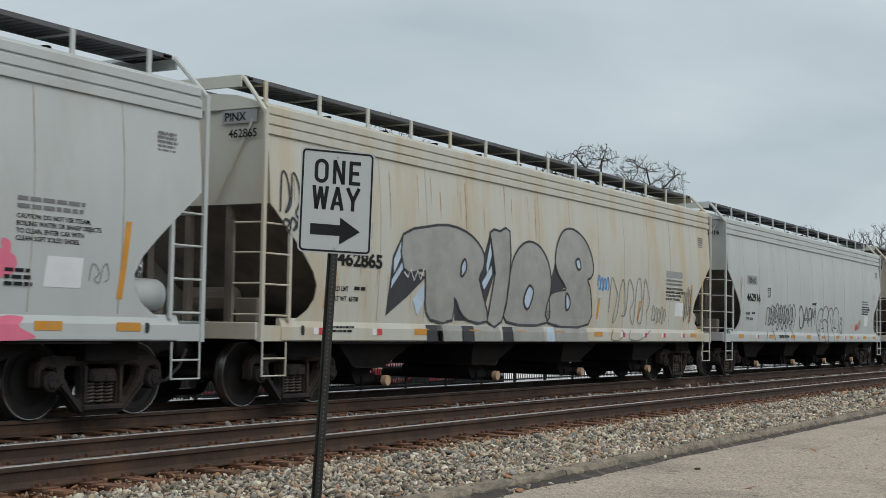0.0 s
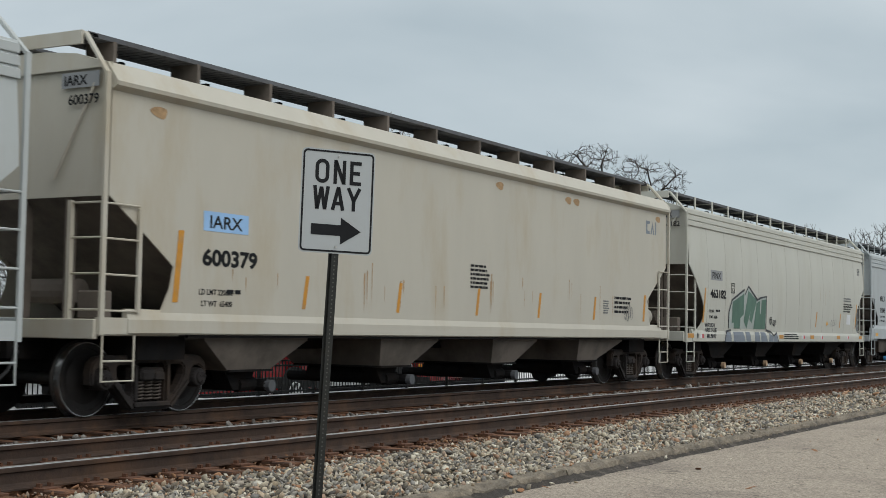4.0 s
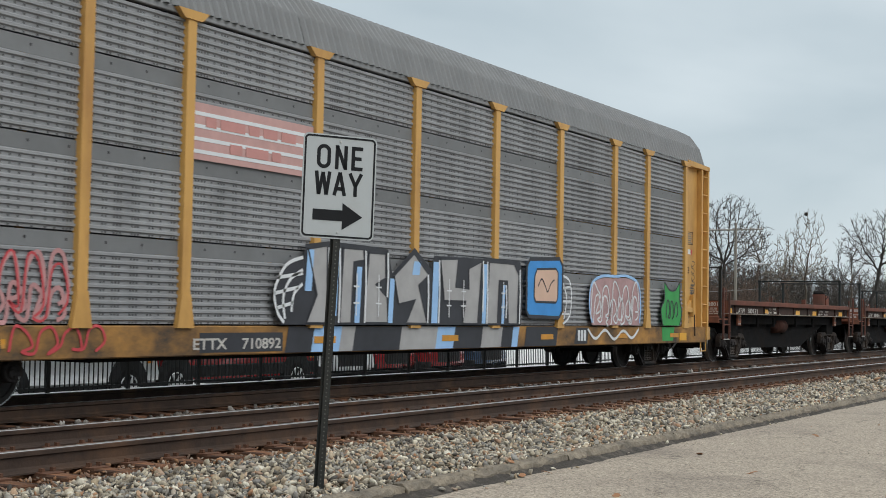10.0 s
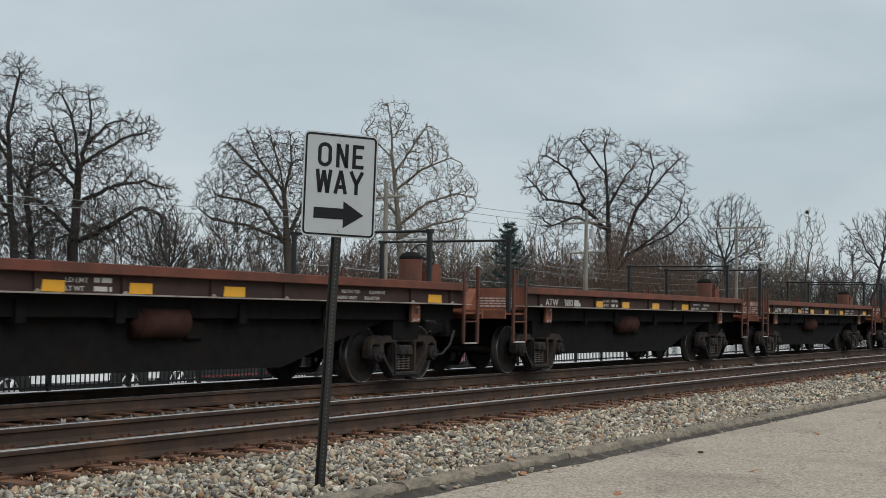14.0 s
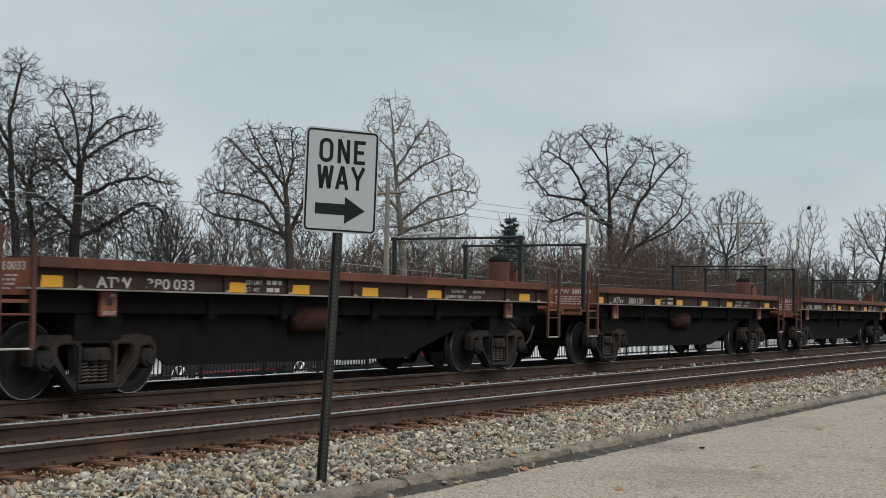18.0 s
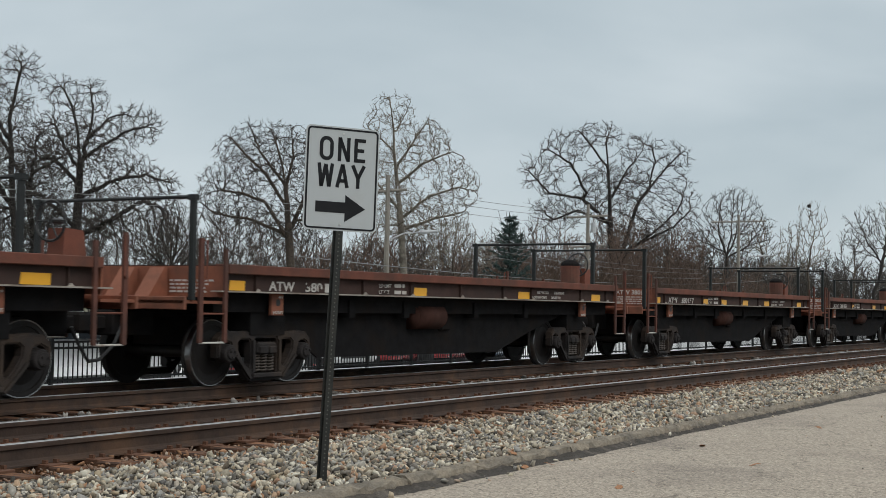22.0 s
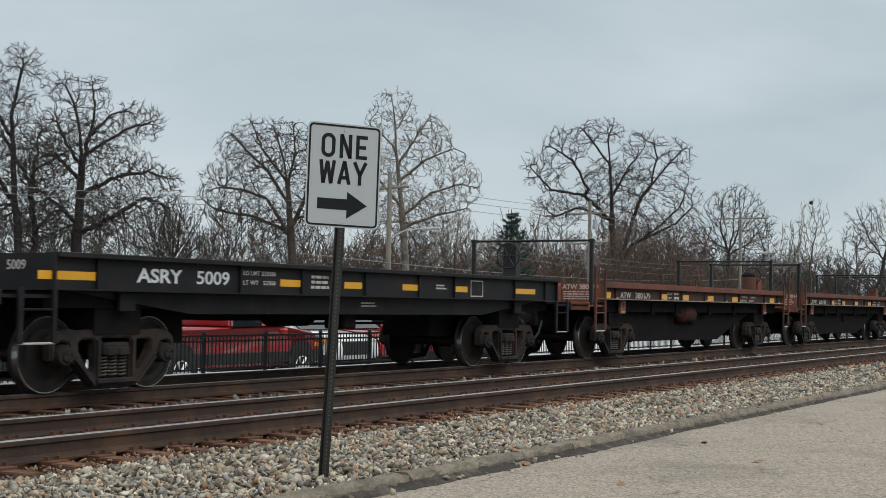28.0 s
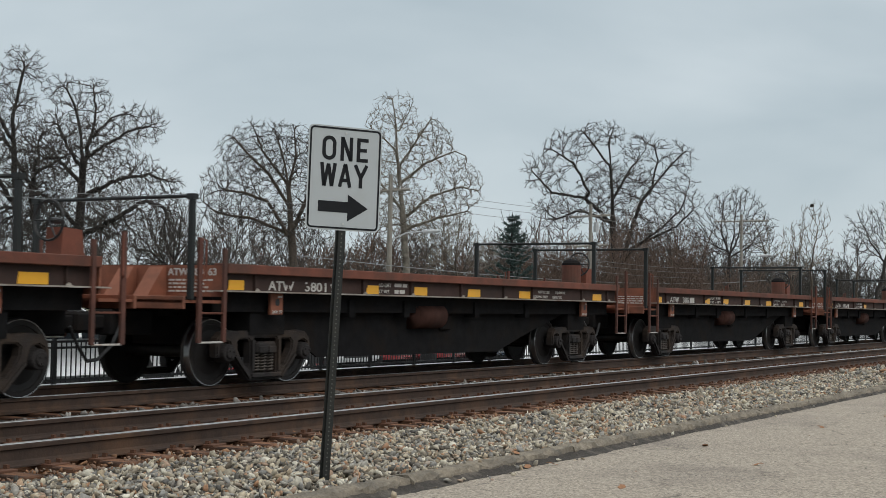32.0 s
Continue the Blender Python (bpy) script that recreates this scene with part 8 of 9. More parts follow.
    for pts in ([(18.02, 3.42), (18.02, 3.72), (18.26, 3.72), (18.26, 3.66), (18.10, 3.64), (18.10, 3.50), (18.26, 3.48), (18.26, 3.42)], [(18.30, 3.42), (18.42, 3.72), (18.54, 3.42), (18.46, 3.42), (18.42, 3.58), (18.38, 3.42)], [(18.58, 3.42), (18.66, 3.42), (18.66, 3.72), (18.58, 3.72)]):
        fill("maker_mark", hop_d, pts, M_SPRAYSLATE, FLATD, 1, "dark blue-grey company mark")
    streaks(hop_d, 2.0, 18.0, 1.35, 2.2, 22, FLATD, 34, 0.03)
    for x in (10.6, 13.6, 14.0, 18.6, 1.4):
        fill("rust_patch", hop_d, smooth([(x, 3.80), (x + 0.12, 3.86), (x + 0.3, 3.84), (x + 0.26, 3.72), (x + 0.1, 3.74)], True)[::-1], M_RUSTSTREAK, FLATD, 1, "rust spot")
    stroke("scrawl", hop_d, [loops(16.75, 1.40, 0.5, 0.34, 4, 47)], 0.018, M_PENCIL, FLATD)

    # fifth car, cream with green letters
    reporting(hop_e, "PINX", "463182", ROUND, 2.34)
    end_letters(hop_e, "PINX", "463182")
    strips(hop_e, [1.82], 1.43, 2.31, ROUND)
    strips(hop_e, [12.70, 15.80], 1.42, 1.90, ROUND)
    strips(hop_e, [18.05], 1.42, 2.27, ROUND)
    plate_c(hop_e, 4.02, 2.51, ROUND)
    sill_strips(hop_e, [8.6, 12.06, 15.43, 18.62, 0.72], 1.04, 1.15, -1.513)
    red_white(hop_e, [1.62, 11.1, 13.3, 16.8], 1.04, 1.14, -1.512)
    bars("small_lettering", 9.1, 1.18, 1.6, 3, 0.06, -1.512, M_LETTER, hop_e, 17)
    fill("sill_slot", hop_e, smooth([(1.40, 1.04), (1.47, 1.04), (1.47, 1.15), (1.40, 1.16)], True), M_BLACK, ROUND, 1)
    fill("diamond_mark", hop_e, [(14.06, 1.54), (14.17, 1.44), (14.28, 1.54), (14.17, 1.65)], M_REFL, ROUND, 1, "yellow diamond mark")
    big = [(3.92, 1.30), (3.88, 1.74), (4.10, 2.06), (5.15, 2.37), (5.19, 2.23), (5.51, 2.47), (6.37, 2.12), (6.61, 2.18), (7.22, 2.24), (7.31, 1.30)]
    fill("spray_paint", hop_e, big[::-1], M_SPRAYGROUND, ROUND, 1, "pale grey-green spray-painted ground")
    stroke("outline", hop_e, [big], 0.06, M_SPRAYBLACK, ROUND, 3, "dark spray outline")
    for pts in ([(4.16, 2.01), (5.14, 2.26), (5.16, 1.69), (4.89, 1.59), (4.90, 1.30), (4.38, 1.30), (4.35, 1.46), (4.17, 1.44)], [(5.50, 2.35), (6.30, 2.11), (5.93, 1.46), (5.70, 1.56), (5.78, 1.81), (5.49, 1.30), (5.19, 1.52)], [(6.28, 2.03), (6.61, 2.10), (6.64, 1.72), (6.74, 1.74), (6.76, 2.12), (7.20, 2.16), (7.22, 1.30), (6.12, 1.30)]):
        fill("spray_letter", hop_e, pts[::-1], M_SPRAYGREEN, ROUND, 2, "dark green spray-painted letter")
    for pts in ([(3.57, 0.945), (3.74, 1.21), (4.08, 1.19), (4.12, 0.945)], [(4.3, 0.945), (4.3, 1.215), (5.15, 1.215), (5.34, 0.945)], [(5.42, 0.945), (5.35, 1.215), (5.75, 1.215), (5.85, 0.945)], [(6.2, 0.945), (6.2, 1.215), (6.62, 1.215), (6.7, 0.945)], [(6.8, 0.945), (6.75, 1.215), (7.2, 1.215), (7.45, 0.945)], [(7.53, 0.945), (7.6, 1.2), (8.0, 1.1), (7.98, 0.945)], [(8.04, 0.945), (8.05, 1.1), (8.36, 1.2), (8.44, 0.945)]):
        fill("spray_paint", hop_e, pts[::-1], M_SPRAYSLATE, ROUND, 1, "slate spray paint over the sill")
    stroke("outline", hop_e, [[(3.54, 0.945), (3.72, 1.22), (4.12, 1.26)], [(7.33, 1.28), (7.75, 1.24), (8.02, 1.12), (8.38, 1.22), (8.47, 0.945)]], 0.05, M_SPRAYBLACK, ROUND, 3)
    for i, row in enumerate(("WHY DO I", "HAVE TO BE", "MR. PINX?")):
        x, z, w = ((2.03, 1.325, 0.76), (2.04, 1.195, 0.88), (2.14, 1.04, 0.70))[i]
        flat_text(hop_e, row, x, z, 0.145, ROUND, M_SPRAYBLACK, w, 0.003, "hand-painted black writing")
    ring = smooth([(7.62, 1.56), (7.74, 1.66), (7.86, 1.56), (7.74, 1.45)], True)
    stroke("scrawl", hop_e, [ring + ring[:1], [(7.66, 1.6), (7.84, 1.58)], [(7.75, 1.59), (7.74, 1.48)]], 0.03, M_SPRAYBLACK, ROUND)
    stroke("scrawl", hop_e, [loops(7.95, 1.40, 0.35, 0.18, 3, 48)], 0.025, M_SPRAYBLACK, ROUND)
    lining_note(hop_e, 16.30, 2.46, ROUND, 10)
    fill("patch", hop_e, [(16.80, 1.55), (17.34, 1.55), (17.34, 1.89), (16.80, 1.89)], M_SPRAYWHITE, ROUND, 1, "blank white patch")
    end_note(hop_e, 18.4, ROUND)
    streaks(hop_e, 12.5, 15.0, 1.9, 2.7, 3, ROUND, 35, 0.012)
    stroke("pen_drawing", hop_e, [loops(14.62, 1.45, 0.75, 0.24, 3, 49)], 0.012, M_PENCIL, ROUND)

    # sixth car, clean pale grey
    flat_text(hop_f, "MULX", 2.28, 2.50, 0.30, FLATF, width=0.82, bold=0.002)
    flat_text(hop_f, "91349", 2.24, 2.06, 0.28, FLATF, width=0.86)
    flat_text(hop_f, "LD LMT 219700", 2.2, 1.88, 0.10, FLATF, width=0.86, bold=0.001)
    flat_text(hop_f, "LT WT  66300", 2.18, 1.72, 0.10, FLATF, width=0.86, bold=0.001)
    plate_c(hop_f, 4.3, 2.42, FLATF, 0.22)
    end_letters(hop_f, "MULX", "91349")
    bars("small_lettering", 8.85, 2.22, 0.62, 3, 0.075, FLATF(2.1) - 0.004, M_PENCIL, hop_f, 18)
    bars("small_lettering", 8.8, 1.93, 0.75, 4, 0.075, FLATF(2.1) - 0.004, M_PENCIL, hop_f, 19)
    bars("small_lettering", 16.8, 2.06, 0.85, 3, 0.09, FLATF(2.1) - 0.004, M_PENCIL, hop_f, 20)
    flat_text(hop_f, "DO NOT HAMMER ON CAR", 5.55, 1.20, 0.105, lambda z: -1.512, width=1.35, bold=0.001)
    flat_text(hop_f, "DO NOT HAMMER ON CAR", 14.4, 1.20, 0.105, lambda z: -1.512, width=1.35, bold=0.001)
    for i, x in enumerate((1.30, 4.85, 7.30, 10.9, 13.9, 16.2)):
        boxpart("reflector", (x, x + 0.42, -1.517, -1.512, 1.17, 1.28), M_REFL, hop_f, "yellow reflective strip on the sill")
    for i, x in enumerate((3.4, 4.2, 8.7, 9.9, 12.6, 13.3, 17.4)):
        bars("small_lettering", x, 1.34, 0.55, 4, 0.055, -1.512, M_PENCIL, hop_f, 50 + i)


def paint_rack():
    skin = lambda z: -1.507 if z > 0.96 else -1.522
    post_skin = lambda z: -1.582 if z > 0.96 else -1.522
    fill("patch", rack, [(7.37, 0.60), (9.15, 0.60), (9.15, 0.86), (7.37, 0.86)][::1], M_SPRAYBLACK, skin, 1, "black patch on the sill")
    flat_text(rack, "ETTX", 7.25, 0.645, 0.20, skin, M_LETTERW, 0.68)
    flat_text(rack, "710892", 8.25, 0.645, 0.20, skin, M_LETTERW, 0.86)
    bm = B()
    flat_text(rack, "NKCR", 1.66, 1.86, 0.15, lambda z: -1.432, width=0.38)
    flat_text(rack, "6655", 1.68, 1.68, 0.15, lambda z: -1.432, width=0.34)
    bars("small_lettering", 1.75, 4.55, 0.55, 2, 0.07, -1.432, M_LETTER, rack, 60)
    bars("small_lettering", 1.72, 4.22, 0.62, 6, 0.065, -1.432, M_LETTER, rack, 61)
    text("lettering", "EXCESS HEIGHT CAR", 0.13, M_LETTER, rack, (0.66, -0.30, 5.02), "stencilled lettering", face="-x", width=0.95, bold=0.003)
    text("lettering", "ETTX", 0.17, M_LETTER, rack, (0.66, -0.40, 4.30), "stencilled lettering", face="-x", bold=0.003)
    text("lettering", "710892", 0.17, M_LETTER, rack, (0.66, -0.40, 4.06), "stencilled lettering", face="-x", bold=0.003)
    # rear corner plate: a framed data panel, a paper label, worn marks, a tall scrawl, a gear box with its chain, and a yellow plate on the sill
    plate = lambda z: -1.432
    bm = B()
    frame_plate(bm, [(25.72, 2.98), (26.17, 2.98), (26.17, 3.30), (25.72, 3.30)], [(25.735, 2.995), (26.155, 2.995), (26.155, 3.285), (25.735, 3.285)], -1.436, -1.431)
    part("stencil_frame", bm, M_LETTER, rack)
    bars("small_lettering", 25.76, 3.26, 0.36, 5, 0.055, -1.432, M_PENCIL, rack, 81)
    boxpart("paper_label", (25.78, 26.0, -1.437, -1.431, 2.74, 2.86), M_SPRAYWHITE, rack, "small white paper label")
    fill("spray_paint", rack, [(26.03, 2.80), (26.12, 2.70), (26.14, 2.84), (26.10, 2.88)], M_SPRAYRED, plate, 1, "small red painted mark")
    flat_text(rack, "CLEARANCE", 26.02, 1.96, 0.065, plate, M_PENCIL, 0.30, 0.001)
    bars("small_lettering", 26.0, 1.92, 0.32, 3, 0.06, -1.432, M_PENCIL, rack, 82)
    bars("small_lettering", 25.78, 2.42, 0.18, 3, 0.06, -1.432, M_LETTER, rack, 83)
    stroke("scrawl", rack, [[(26.05 + 0.26 * (p.y - 1.0), 2.58 - 0.9 * (p.x - 1.0)) for p in loops(1.0, 1.0, 1.1, 1.0, 6, 84)]], 0.020, M_SPRAYBLACK, plate, 2, "tall thin black scrawl")
    stroke("scrawl", rack, [loops(25.55, 1.02, 0.4, 0.22, 4, 85)], 0.016, M_SPRAYBLACK, plate, 2)
    bm = B()
    box(bm, 25.55, 25.95, -1.53, -1.43, 1.30, 1.42, bevel=0.01)
    prism(bm, [(25.62, 1.42), (25.93, 1.42), (25.93, 1.60)], -1.50, -1.43)
    box(bm, 25.99, 26.06, -1.54, -1.43, 1.20, 1.74, bevel=0.015)
    part("gear_box", bm, M_YELLOW, rack, "yellow hand brake gear box")
    part("chain", rods([(26.02, -1.55, 1.25), (26.0, -1.56, 1.0), (26.03, -1.56, 0.72)], 0.016, 5), M_TRUCK, rack, "rusty hanging chain")
    boxpart("warning_plate", (25.05, 25.52, -1.528, -1.521, 0.62, 0.80), M_REFL, rack, "small yellow warning plate")
    # faded flag panel with two lines of worn lettering
    red = mat("faded_red_stripe", (0.50, 0.30, 0.28), 0.6, vary=0.1, scale=5)
    for i in range(9):
        z = 3.09 + 0.74 * i / 9
        bm = B()
        prism(bm, [(7.15, z), (9.80, z), (9.80, z + 0.082), (7.15, z + 0.082)], -1.512, -1.507)
        part("red_stripe", bm, red, rack, "faded red painted stripe")
    for i in range(9):
        z = 3.09 + 0.74 * i / 9
        if i % 2:
            boxpart("flag_stripe", (7.15, 9.80, -1.516, -1.512, z, z + 0.05), M_SPRAYWHITE, rack, "pale stripe")
    bars("small_lettering", 7.4, 3.66, 2.0, 1, 0.24, -1.518, mat("faded_red_letter", (0.50, 0.24, 0.22), 0.6), rack, 62)
    bars("small_lettering", 7.9, 3.36, 1.3, 1, 0.24, -1.518, mat("faded_red_letter", (0.50, 0.24, 0.22), 0.6), rack, 63)
    # the long piece: grey letters, black gaps, pale blue edges
    L = post_skin
    base = [(9.0, 0.97), (9.54, 1.9), (9.56, 2.12), (10.14, 2.19), (11.13, 2.18), (11.77, 2.15), (11.9, 1.78), (12.57, 2.22), (13.1, 1.9), (13.2, 2.12), (14.88, 2.14), (15.1, 2.17), (16.37, 2.16), (16.5, 1.6), (16.4, 0.97)]
    fill("spray_paint", rack, base[::-1], M_SPRAYBLACK, L, 1, "black spray-painted ground of the large piece")
    letters = [[(9.62, 2.06), (10.10, 2.12), (10.12, 1.0), (9.62, 1.0), (9.86, 1.40)], [(10.52, 2.12), (11.05, 2.12), (11.08, 1.95), (10.80, 1.92), (10.75, 1.0), (10.45, 1.0)], [(11.22, 2.08), (11.68, 2.08), (11.70, 1.70), (11.40, 1.60), (11.75, 1.40), (11.78, 1.0), (11.10, 1.0), (11.12, 1.3)],
               [(11.95, 1.75), (12.55, 2.12), (13.02, 1.80), (12.70, 1.62), (12.98, 1.0), (12.35, 1.0), (12.62, 1.38), (12.1, 1.30)], [(13.4, 2.08), (14.0, 2.10), (13.92, 1.62), (14.40, 1.60), (14.38, 1.95), (14.85, 2.08), (14.72, 1.0), (14.2, 1.0), (14.3, 1.38), (13.55, 1.38)], [(15.14, 2.10), (16.10, 2.10), (16.3, 1.9), (16.25, 1.0), (15.9, 1.0), (15.85, 1.78), (15.52, 1.78), (15.46, 1.0), (15.05, 1.0)]]
    grey = mat("grey_spray", (0.36, 0.355, 0.355), 0.6, vary=0.12, scale=3)
    for pts in letters:
        fill("spray_letter", rack, pts[::-1], grey, L, 2, "grey spray-painted letter")
        stroke("outline", rack, [pts + pts[:1]], 0.035, M_SPRAYBLACK, L, 3.5, "black outline")
    for x0, x1, z0, z1 in ((9.56, 9.72, 1.45, 2.05), (10.16, 10.36, 1.1, 2.1), (10.84, 10.98, 1.0, 1.85), (11.78, 11.92, 1.0, 1.7), (13.12, 13.32, 1.0, 2.02), (14.88, 15.02, 1.0, 2.05), (15.62, 15.72, 1.0, 1.7), (12.5, 12.72, 1.78, 2.0)):
        fill("spray_paint", rack, [(x0, z0), (x1, z0), (x1 + 0.05, z1), (x0 + 0.05, z1)][::1], M_SPRAYLTBLUE, L, 3, "pale blue spray-painted edge")
    for x, z0, z1 in ((10.14, 1.0, 2.1), (10.42, 1.0, 2.1), (11.12, 1.0, 2.1), (11.75, 1.4, 2.1), (13.0, 1.0, 1.8), (13.36, 1.0, 2.05), (14.9, 1.2, 2.1), (15.06, 1.0, 2.1), (16.34, 1.0, 2.0), (15.8, 1.1, 1.7)):
        stroke("outline", rack, [[(x, z0), (x + 0.02, (z0 + z1) / 2), (x, z1)]], 0.045, M_SPRAYWHITE, L, 4, "white highlight line")
    for x in (10.88, 11.5, 13.7, 14.2, 15.68):
        stroke("outline", rack, [[(x, 1.1), (x, 1.75)], [(x - 0.08, 1.3), (x + 0.08, 1.3)], [(x - 0.08, 1.55), (x + 0.08, 1.55)]], 0.025, M_SPRAYWHITE, L, 4.5)
    grid = [smooth([(9.5, 1.93), (9.1, 1.8), (8.85, 1.45), (8.92, 1.15), (9.08, 1.0)]), smooth([(9.5, 1.75), (9.2, 1.6), (9.05, 1.35), (9.1, 1.05)]), smooth([(9.5, 1.55), (9.3, 1.4), (9.25, 1.15)]), [(8.9, 1.62), (9.5, 1.70)], [(8.84, 1.4), (9.4, 1.5)], [(8.9, 1.2), (9.3, 1.28)]]
    fill("spray_paint", rack, [(9.5, 1.95), (9.08, 1.8), (8.82, 1.4), (9.0, 1.02), (9.4, 1.02), (9.54, 1.4)], M_SPRAYBLACK, L, 1)
    stroke("outline", rack, grid, 0.05, M_SPRAYWHITE, L, 3, "white spray-painted grid lines")
    # blue square and its tan middle, with a white grid beside it
    sq = [(16.72, 1.14), (18.05, 1.12), (18.2, 1.25), (18.2, 2.15), (18.05, 2.28), (16.75, 2.22), (16.62, 2.08), (16.62, 1.25)]
    fill("spray_paint", rack, sq[::1], M_SPRAYBLUE, L, 4, "bright blue rounded square")
    stroke("outline", rack, [sq + sq[:1]], 0.07, M_SPRAYBLACK, L, 5)
    inner = [(17.0, 1.42), (17.9, 1.42), (17.98, 1.52), (17.98, 2.0), (17.88, 2.08), (17.05, 2.04), (16.95, 1.9), (16.93, 1.52)]
    fill("spray_paint", rack, inner, M_SPRAYTAN, L, 5, "tan rounded square")
    stroke("outline", rack, [inner + inner[:1]], 0.04, M_SPRAYBLACK, L, 6)
    stroke("outline", rack, [smooth([(17.1, 1.72), (17.25, 1.86), (17.42, 1.72), (17.52, 1.62), (17.66, 1.78), (17.82, 1.86)])], 0.03, M_SPRAYBLACK, L, 6)
    stroke("outline", rack, [smooth([(18.25, 1.95), (18.55, 1.85), (18.65, 1.5), (18.55, 1.15), (18.25, 1.0)]), smooth([(18.25, 1.8), (18.42, 1.5), (18.3, 1.1)]), [(18.2, 1.7), (18.6, 1.75)], [(18.2, 1.45), (18.65, 1.45)], [(18.2, 1.2), (18.55, 1.2)]], 0.045, M_SPRAYWHITE, L, 3, "white spray-painted grid lines")
    # pink and pale blue letters, and a green blot
    rnd = random.Random(5)
    blob = smooth([(19.7, 0.98), (19.55, 1.3), (19.62, 1.75), (20.1, 1.95), (20.9, 1.98), (21.6, 2.0), (22.2, 1.85), (22.35, 1.4), (22.3, 0.98)], False, 4)
    fill("spray_paint", rack, blob[::-1], mat("faded_pink_wash", (0.40, 0.25, 0.25), 0.6, vary=0.25, scale=6), L, 1, "faded pink spray-painted letters")
    stroke("outline", rack, [loops(19.6, 1.0, 2.7, 0.95, 5, 71), loops(19.75, 1.0, 2.5, 0.6, 6, 72)], 0.04, M_SPRAYWHITE, L, 3, "white spray outline")
    stroke("outline", rack, [[(p.x, p.y + 0.05) for p in blob]], 0.06, M_SPRAYLTBLUE, L, 2.5)
    stroke("outline", rack, [smooth([(19.6, 0.9), (20.0, 0.7), (20.5, 0.88), (21.0, 0.68), (21.5, 0.86), (22.0, 0.7), (22.4, 0.9)])], 0.06, M_SPRAYWHITE, L, 3)
    gb = smooth([(23.75, 0.98), (23.62, 1.35), (23.85, 1.6), (23.82, 1.98), (24.15, 1.82), (24.55, 1.82), (24.85, 2.0), (24.85, 1.6), (25.0, 1.3), (24.85, 0.98)], False, 4)
    fill("spray_paint", rack, gb[::-1], M_SPRAYLEAF, L, 1, "green spray-painted shape")
    stroke("outline", rack, [gb, loops(23.95, 1.1, 0.8, 0.5, 3, 73)], 0.04, M_SPRAYBLACK, L, 3)
    fill("spray_paint", rack, [(23.9, 0.62), (24.6, 0.62), (24.7, 0.94), (23.85, 0.94)], M_SPRAYLEAF, L, 1)
    # red and pink scrawls on the first bays, and paint along the sill
    stroke("scrawl", rack, [loops(2.9, 1.02, 2.2, 0.75, 6, 74), loops(2.95, 1.0, 2.1, 0.4, 7, 75)], 0.055, M_SPRAYPINK, skin, 3, "faded pink scrawl")
    stroke("scrawl", rack, [loops(2.9, 1.02, 2.2, 0.75, 6, 79)], 0.03, M_SPRAYRED, skin, 3.5)
    stroke("scrawl", rack, [loops(4.2, 0.62, 1.5, 0.32, 4, 76)], 0.035, M_SPRAYRED, skin, 3)
    stroke("scrawl", rack, [loops(3.1, 0.60, 1.0, 0.30, 4, 77)], 0.035, M_SPRAYBLACK, skin, 3)
    for x0, x1 in ((9.2, 16.4), (16.7, 18.1)):
        x = x0
        while x < x1:
            w = rnd.uniform(0.35, 0.8)
            m = rnd.choice((M_SPRAYBLACK, M_SPRAYBLACK, M_SPRAYBLACK, grey, M_SPRAYLTBLUE))
            fill("spray_paint", rack, [(x, 0.575), (min(x1, x + w), 0.575), (min(x1, x + w) + 0.08, 0.945), (x + 0.08, 0.945)], m, skin, 1.5, "spray paint over the sill")
            x += w
    sill_strips(rack, [1.05, 3.6, 9.9, 13.6, 17.4, 21.2, 24.4], 0.70, 0.80, -1.530, 0.55)
    boxpart("warning_plate", (2.35, 2.98, -1.535, -1.52, 0.58, 0.78), M_REFL, rack, "yellow plate with small lettering")
    bars("small_lettering", 2.42, 0.75, 0.48, 2, 0.08, -1.536, M_LETTER, rack, 64)
    fill("patch", rack, [(18.95, 0.60), (19.6, 0.60), (19.66, 0.93), (19.05, 0.93)], M_SPRAYBLACK, skin, 1, "black square mark")
    for k in range(3):
        boxpart("mark_bar", (19.12 + k * 0.15, 19.22 + k * 0.15, -1.532, -1.526, 0.66, 0.88), M_SPRAYWHITE, rack)


FLAT_NO = {0: "131", 1: "054", 3: "155", 5: "139", 6: "195", 4: "033", 8: "157", 9: "059", 12: "079", 13: "142", 14: "163"}


